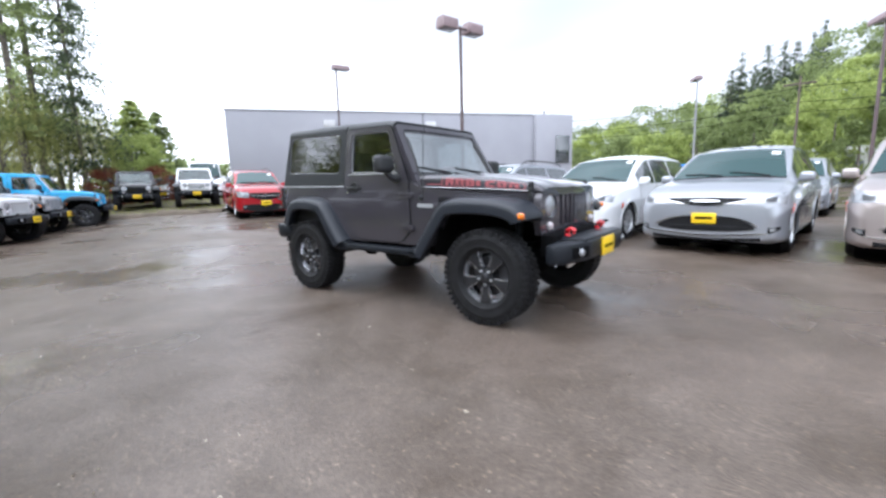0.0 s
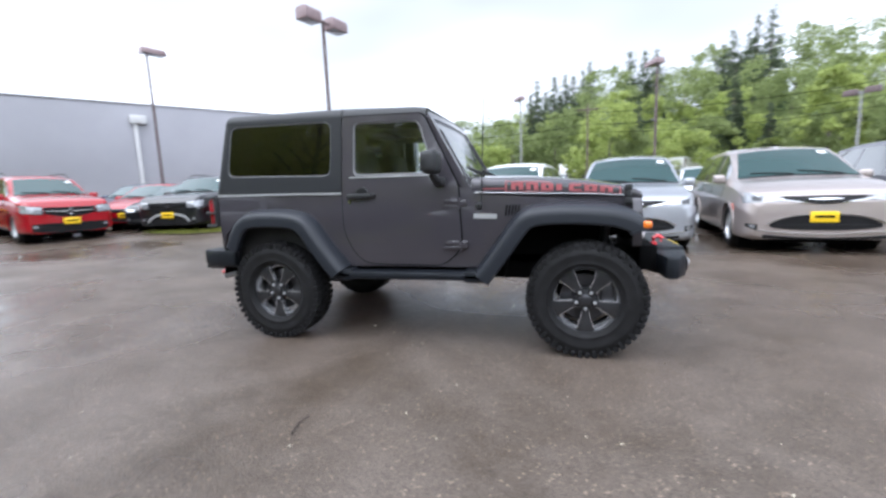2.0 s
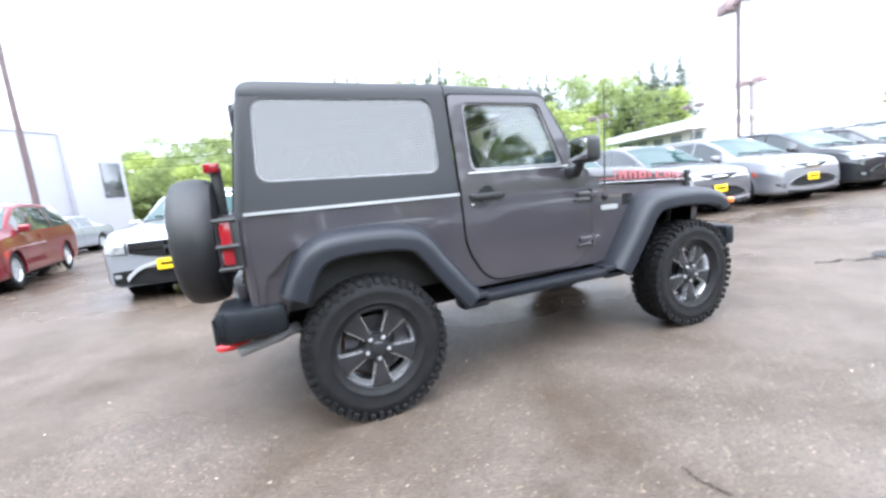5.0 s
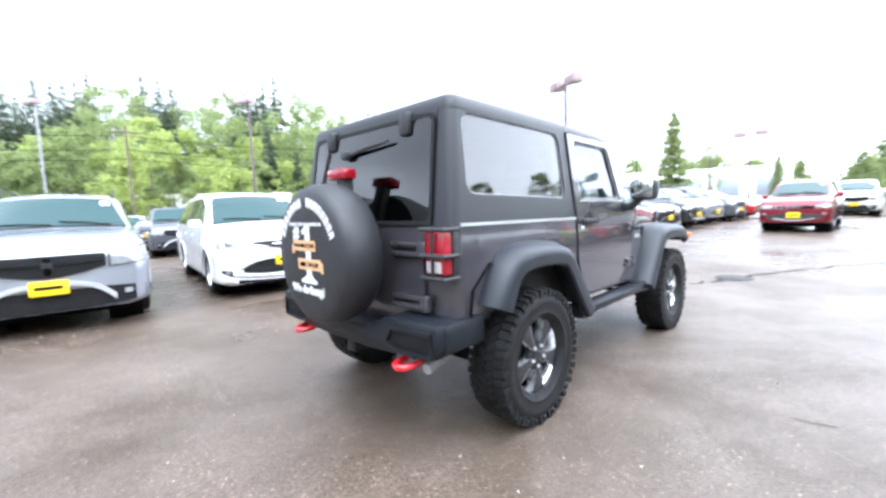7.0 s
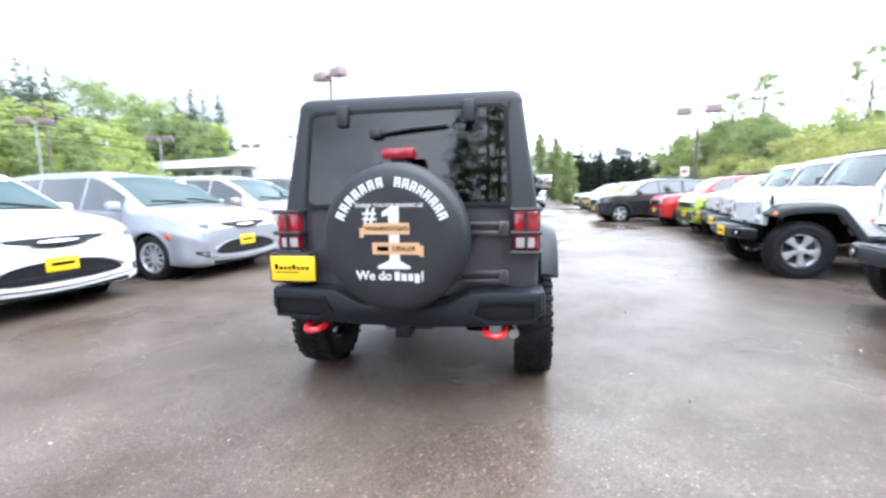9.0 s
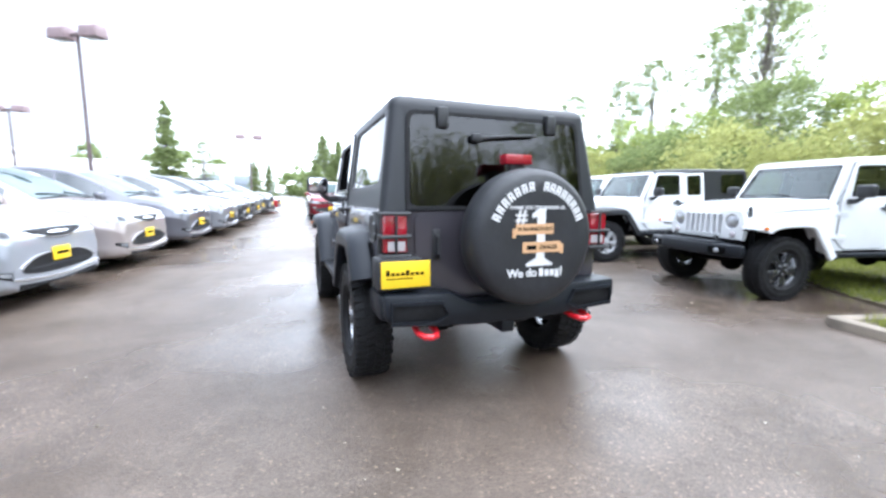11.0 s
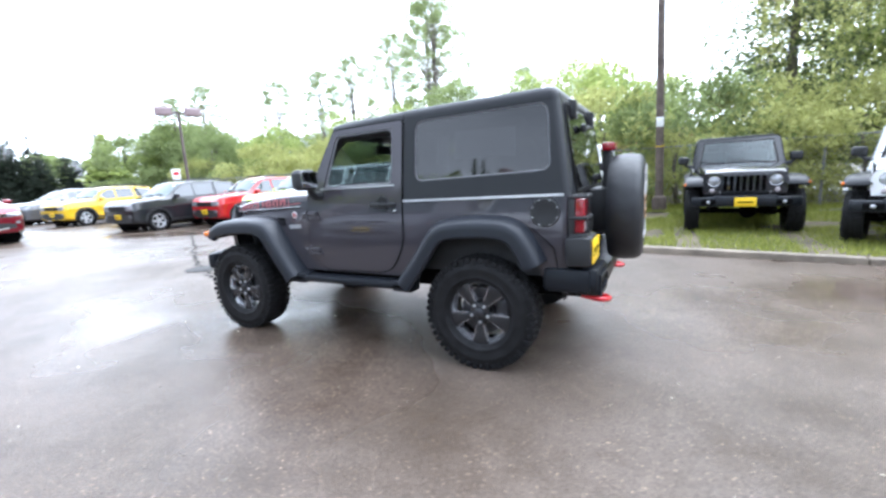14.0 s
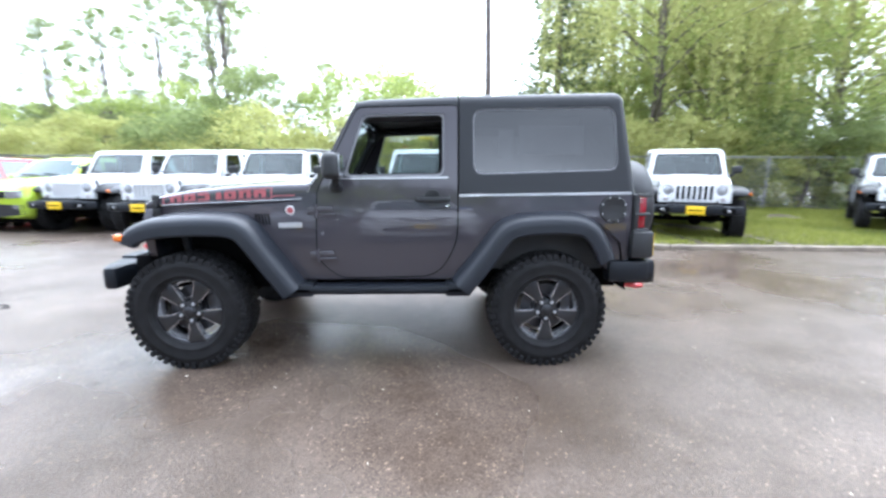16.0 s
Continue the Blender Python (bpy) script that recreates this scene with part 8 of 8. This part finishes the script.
kerb_run([(-1.75, -3.86), (-4.6, -3.50), (-6.7, -3.38), (-11.5, -3.05)])
kerb_run([(-1.75, -3.86), (-1.95, -4.6)], n=1)
kerb_run([(-17.3, 0.6), (-16.7, 2.5), (-15.1, 4.4)], 0.16)
kerb_run([(15.6, 4.0), (16.3, 3.0), (17.2, 3.4), (16.9, 4.6)], 0.14, n=1.2)


def turf(name, label, outline, lift, seed, blades, col):
    """A patch of rough grass: a soft mound of soil with blades standing on it."""
    g = np.random.default_rng(seed)
    bm = bmesh.new()
    xs = [p[0] for p in outline]
    ys = [p[1] for p in outline]

    def inside(x, y):
        c = False
        for (x0, y0), (x1, y1) in zip(outline, outline[1:] + outline[:1]):
            if (y0 > y) != (y1 > y) and x < (x1 - x0) * (y - y0) / (y1 - y0) + x0:
                c = not c
        return c
    vs = [bm.verts.new((x, y, 0)) for x, y in outline]
    bm.faces.new(vs)
    bmesh.ops.triangulate(bm, faces=bm.faces[:])
    bmesh.ops.subdivide_edges(bm, edges=bm.edges[:], cuts=5, use_grid_fill=True)
    hgt = lambda x, y: ground_height(x, y) + lift * max(0.2, min(1.0, (-0.9 - x) / 1.2)) + 0.02 * noise.noise(Vector((x * 0.9, y * 0.9, seed)))
    for v in bm.verts:
        v.co.z = hgt(v.co.x, v.co.y)
    for f in bm.faces:
        if f.normal.z < 0:
            f.normal_flip()
    ring = bmesh.ops.extrude_edge_only(bm, edges=[e for e in bm.edges if e.is_boundary])
    for v in ring["geom"]:
        if isinstance(v, bmesh.types.BMVert):
            v.co.z -= 0.3
    tagged(part(name, bm, GRASS_SOIL), label, "grass", kind="structure")
    pts = []
    while len(pts) < blades:
        x, y = g.uniform(min(xs), max(xs)), g.uniform(min(ys), max(ys))
        if inside(x, y) and noise.noise(Vector((x * 0.7, y * 0.7, 3.1))) > -0.30 and not (y > -6.2 and min(abs(x + 2.7), abs(x + 4.25), abs(x + 5.3), abs(x + 6.7)) < 0.17 and g.uniform() < 0.85):
            pts.append((x, y, hgt(x, y) - 0.005))
    p = np.array(pts)
    n = len(p)
    a = g.uniform(0, 2 * np.pi, n)
    hh = g.uniform(0.04, 0.11, n)
    w = g.uniform(0.006, 0.012, n)
    d = np.stack([np.cos(a), np.sin(a), np.zeros(n)], 1)
    tipo = np.stack([g.normal(size=n) * 0.03, g.normal(size=n) * 0.03, hh], 1)
    tri = np.stack([p - d * w[:, None], p + d * w[:, None], p + tipo], 1).reshape(-1, 3)
    me = bpy.data.meshes.new("grass_blades")
    me.vertices.add(3 * n)
    me.vertices.foreach_set("co", tri.ravel())
    me.loops.add(3 * n)
    me.loops.foreach_set("vertex_index", np.arange(3 * n))
    me.polygons.add(n)
    me.polygons.foreach_set("loop_start", np.arange(0, 3 * n, 3))
    me.polygons.foreach_set("loop_total", np.full(n, 3))
    me.update()
    me.materials.append(col)
    tagged(new("grass_blades", me), "short rough green grass blades", "grass", kind="stuff")


LEAF_GRASS = leaf_material("grass_green", (0.13, 0.17, 0.03), (0.34, 0.36, 0.09))
turf("grass_strip", "rough grass and bare soil strip behind the kerb", [(-1.85, -3.98), (-4.6, -3.60), (-6.7, -3.48), (-11.5, -3.15), (-14.5, -4.2), (-15, -11.2), (2.0, -11.6), (1.3, -8.8), (0.75, -7.4), (-0.3, -6.1), (-1.95, -5.0)], 0.075, 5, 90000, LEAF_GRASS)
turf("grass_island", "yellowish grass island between parked cars", [(-10.3, 5.35), (-8.9, 5.45), (-8.3, 6.2), (-8.6, 9.4), (-9.0, 9.4), (-9.3, 7.0)], 0.04, 9, 6000, LEAF_GRASS)
turf("planter_bed", "planter bed behind the kerb", [(-17.5, 0.5), (-16.9, 2.5), (-15.3, 4.5), (-17.5, 7.5), (-30, 10), (-32, -2), (-20, -2.2)], 0.10, 11, 8000, LEAF_GRASS)


def chain_fence():
    """Chain-link fence: posts, top rail and a wire diamond net."""
    pts = [(-24.0, -10.2), (-12.0, -10.7), (0.0, -11.2), (12.0, -12.3), (27.0, -13.2)]
    f = thing("chain_link_fence", "grey chain-link fence with a top rail before shrubs", "fence")
    H = 1.85
    for (x0, y0), (x1, y1) in zip(pts, pts[1:]):
        L = math.hypot(x1 - x0, y1 - y0)
        n = max(1, round(L / 3.0))
        for i in range(n):
            x, y = x0 + (x1 - x0) * i / n, y0 + (y1 - y0) * i / n
            bm = bmesh.new()
            tube(bm, [(x, y, -0.1), (x, y, H + 0.04)], 0.032, 8)
            part("post", bm, POLE_GREY, f)
        bm = bmesh.new()
        tube(bm, [(x0, y0, H), (x1, y1, H)], 0.022, 8)
        part("top_rail", bm, POLE_GREY, f)
        bm = bmesh.new()
        d = Vector((x1 - x0, y1 - y0, 0)) / L
        o = Vector((x0, y0, 0))
        step, w = 0.16, 0.0035
        for i in range(int(L / step) + int(H / step) + 1):
            for s in (1, -1):
                a = i * step
                p, q = (a, 0.03), (a - H, H)
                if s < 0:
                    p, q = (a - H, 0.03), (a, H)
                if p[0] > L or q[0] > L + H or max(p[0], q[0]) < 0:
                    continue
                va, vb = o + d * max(0, min(L, p[0])) + Vector((0, 0, p[1])), o + d * max(0, min(L, q[0])) + Vector((0, 0, q[1]))
                k = d * w
                bm.faces.new([bm.verts.new(v) for v in (va - k, va + k, vb + k, vb - k)])
        part("wire_net", bm, POLE_GREY, f, smooth=False)
    return f


chain_fence()


def utility_pole(x, y, h, lean=0.0, sign=True):
    p = thing("utility_pole", "weathered wooden utility pole on the grass strip", "pole")
    p.matrix_basis = pose(x, y, ground_height(x, y), 0, lean, 0)
    bm = bmesh.new()
    tube(bm, [(0, 0, -0.2), (0, 0, 1.0), (0, 0, h)], [0.115, 0.105, 0.07], 12)
    part("post", bm, WOOD_POLE, p)
    if sign:
        bm = bmesh.new()
        box(bm, -0.19, 0.18, -0.18, 0.19, -0.1, 0.50, 0.08)
        part("footing", bm, WOOD_POLE, p)
        bm = bmesh.new()
        box(bm, -0.09, 0.09, 0.10, 0.115, 2.35, 2.6, 0.005)
        part("notice", bm, WHITE_CARD, p, "small white notice")
        bm = bmesh.new()
        lathe(bm, [(0.103, 1.82), (0.106, 1.83), (0.105, 1.85), (0.10, 1.85)], 16, 'Z')
        part("yellow_tape", bm, YELLOW, p)
    else:
        bm = bmesh.new()
        box(bm, -1.1, 1.1, -0.06, 0.06, h - 0.7, h - 0.55, 0.01)
        part("crossarm", bm, WOOD_POLE, p)
    return p


utility_pole(-2.25, -9.75, 13.0, 1.2)
lines = [(-20, 46), (4, 44), (27, 39), (52, 30)]
for x, y in lines:
    utility_pole(x, y, 9.5, 0, False)
for k, z in enumerate((8.6, 7.4, 6.6)):
    c = thing("overhead_cable", "thin dark overhead cable between poles", "cable", "overhead cables")
    bm = bmesh.new()
    pts = []
    for (x0, y0), (x1, y1) in zip(lines, lines[1:]):
        pts += [(x0 + (x1 - x0) * t, y0 + (y1 - y0) * t, z - 2.2 * t * (1 - t)) for t in spread(0, 0.9, 10)]
    tube(bm, pts, 0.022, 5)
    part("wire", bm, UNDER, c)
# far lot lamps and a notice
lot_lamp(20.5, 31.6, 6.6, 2, turn=30, head_mat=POLE_BROWN, mat=POLE_GREY)
lot_lamp(27.0, 28.0, 6.0, 2, turn=10, head_mat=POLE_BROWN, mat=POLE_GREY)
lot_lamp(38.0, 27.0, 6.4, 2, turn=10, head_mat=POLE_BROWN, mat=POLE_GREY)
lot_lamp(-2.0, 33.0, 8.6, 1, turn=30, mat=POLE_GREY)
s_ = thing("road_sign", "small white and red notice on a post", "sign")
s_.matrix_basis = pose(19.4, -9.45, 0.0, 0, 0, 150)
bm = bmesh.new()
box(bm, -0.02, 0.01, -0.19, 0.19, 1.85, 2.38, 0.02)
part("panel", bm, WHITE_CARD, s_)
bm = bmesh.new()
box(bm, 0.011, 0.016, -0.12, 0.12, 2.08, 2.24, 0.002)
part("red_bar", bm, RED_PAINT, s_)
bm = bmesh.new()
tube(bm, [(-0.03, 0, 0), (-0.03, 0, 2.3)], 0.03, 8)
part("post", bm, POLE_GREY, s_)


# ---------------- far buildings ----------------
PALE_ROOF = material("white_roof_sheet", (0.66, 0.67, 0.68), 0.6, vary=0.08, scale=0.3)
PALE_WINDOW = material("pale_reflecting_window", (0.24, 0.27, 0.30), 0.15, vary=0.2)


def showroom(x, y, turn, w, d, h, label, canopy=False):
    b = thing("showroom", label, "building")
    b.matrix_basis = pose(x, y, ground_height(x, y), 0, 0, turn)
    bm = bmesh.new()
    box(bm, 0, d, -w / 2, w / 2, -0.5, h, 0.05)
    part("wall", bm, WHITE_WALL, b)
    if canopy:
        bm = bmesh.new()
        # hipped roof with hollow slopes over a deep white fascia
        x0, x1, hw_, xm = -3.0, d + 1.0, w / 2, d / 2
        rings = []
        for k, z in ((0.0, -1.15), (0.0, 0.0), (0.25, 0.28), (0.5, 0.68), (0.75, 1.22), (0.97, 1.9)):
            q = [(x0, -hw_), (x0, hw_), (x1, hw_), (x1, -hw_)]
            rings.append([bm.verts.new((xm + (x - xm) * (1 - k), y * (1 - k * 0.85), h + 0.1 + z)) for x, y in q])
        for lo, hi in zip(rings, rings[1:]):
            for k in range(4):
                bm.faces.new((lo[k], lo[(k + 1) % 4], hi[(k + 1) % 4], hi[k]))
        bm.faces.new(rings[-1])
        bm.faces.new(rings[0][::-1])
        bmesh.ops.recalc_face_normals(bm, faces=bm.faces[:])
        part("canopy_roof", bm, PALE_ROOF, b, smooth=False)
    n = int(w / 4)
    for i in range(n):
        y0 = -w / 2 + 0.6 + i * (w - 1.2) / n
        bm = bmesh.new()
        box(bm, -0.06, 0.02, y0 + 0.6, y0 + (w - 1.2) / n - 1.1, 0.9, h - 1.4, 0.01)
        part("window", bm, PALE_WINDOW, b)
    return b


showroom(53.5, 44.65, -12.5, 20, 20, 6.0, "white showroom with a peaked white canopy roof", True)
showroom(58.6, 18, 18, 30, 14, 4.6, "long low white showroom beyond the lot")
showroom(72, -7.5, 0, 7, 8, 4.2, "small white building behind conifers")
showroom(12, 52, 80, 22, 10, 3.8, "low white building at the foot of the hill")
b_ = thing("blue_awning", "blue sales awning with orange flags", "awning")
b_.matrix_basis = pose(-3.0, 44, -0.6, 0, 0, 0)
bm = bmesh.new()
box(bm, -1.9, 1.9, 0, 2, 2.75, 3.3, 0.1)
part("cloth", bm, material("blue_awning_cloth", (0.05, 0.24, 0.62), 0.6, vary=0.1), b_)
for x in (-1.8, 1.8):
    bm = bmesh.new()
    tube(bm, [(x, 0.1, 0), (x, 0.1, 2.8)], 0.05, 6)
    part("post", bm, POLE_GREY, b_)
rb_ = thing("red_roof_shed", "low shed with a faded red roof beyond the fence", "shed")
bm = bmesh.new()
box(bm, -3.2, 3.4, -23.5, -21.0, -0.2, 2.0, 0.02)
part("wall", bm, WHITE_WALL, rb_)
bm = bmesh.new()
prism(bm, [(-23.9, 2.0), (-20.6, 2.0), (-22.2, 2.9)], 'X', -3.6, 3.8, 0.02)
part("roof", bm, material("faded_red_roof", (0.38, 0.12, 0.08), 0.7, vary=0.2), rb_)


# ---------------- marks on the asphalt ----------------
m_ = thing("manhole_cover", "round cast-iron manhole cover set in the asphalt", "manhole cover")
m_.matrix_basis = pose(4.5, -0.8, ground_height(4.5, -0.8)) @ Matrix.Diagonal((0.72, 0.72, 1, 1))
bm = bmesh.new()
lathe(bm, [(0.001, 0.006), (0.29, 0.006), (0.30, 0.002), (0.33, 0.003), (0.35, 0.008), (0.37, -0.02)], 32, 'Z')
part("cover", bm, material("cast_iron", (0.035, 0.033, 0.032), 0.75, 0.0, vary=0.3, bump=0.5, fine=60), m_)
TAR = material("tar_seam", (0.030, 0.026, 0.023), 0.75, vary=0.3, bump=0.5, spec=0.2)
for name, pts, w in (("crack", [(10.5, -4.3), (9.6, -3.8), (7.8, -2.75), (6.4, -1.9), (4.9, -1.0), (4.3, -0.75), (3.6, -0.34)], 0.042), ("crack", [(-0.25, -1.92), (-0.265, -2.0), (-0.23, -2.13)], 0.006), 
                     ("crack", [(6.2, -2.2), (6.9, -2.9), (7.3, -3.9)], 0.01), ("crack", [(-9.3, 2.5), (-8.9, 2.9), (-8.4, 2.9)], 0.01)):
    fine = []
    for a, b in zip(pts, pts[1:]):
        for t in spread(0, 0.9, 10):
            fine.append((a[0] + (b[0] - a[0]) * t + random.uniform(-w, w) * 1.3, a[1] + (b[1] - a[1]) * t + random.uniform(-w, w) * 1.3))
    bm = bmesh.new()
    prev = None
    for i, (x, y) in enumerate(fine):
        q = w * random.uniform(0.3, 1.0) * (0.3 if i in (0, len(fine) - 1) else 1)
        x1, y1 = fine[min(i + 1, len(fine) - 1)]
        x0, y0 = fine[max(i - 1, 0)]
        L = math.hypot(x1 - x0, y1 - y0) or 1
        nx, ny = -(y1 - y0) / L * q, (x1 - x0) / L * q
        cur = [bm.verts.new((x + s * nx, y + s * ny, ground_height(x, y) + 0.004)) for s in (1, -1)]
        if prev:
            bm.faces.new((prev[0], cur[0], cur[1], prev[1]))
        prev = cur
    for f in bm.faces:
        f.normal_update()
        if f.normal.z < 0:
            f.normal_flip()
    tagged(part(name, bm, TAR), "dark uneven crack in the wet asphalt", "crack", kind="structure")
# fallen petals, leaves and grit
g = np.random.default_rng(21)
n = 900
c = np.stack([g.uniform(-8, 8, n), g.uniform(-4.2, 4.2, n)], 1)
pts = np.array([[x, y, ground_height(x, y) + 0.004] for x, y in c])
me = leaf_mesh("fallen_petals", pts, g.uniform(0.003, 0.011, n), material("pale_petals", (0.46, 0.42, 0.33), 0.7, vary=0.5, scale=2), 1.0)
tagged(new("fallen_petals", me), "pale fallen petals and grit on the asphalt", "litter", kind="stuff")
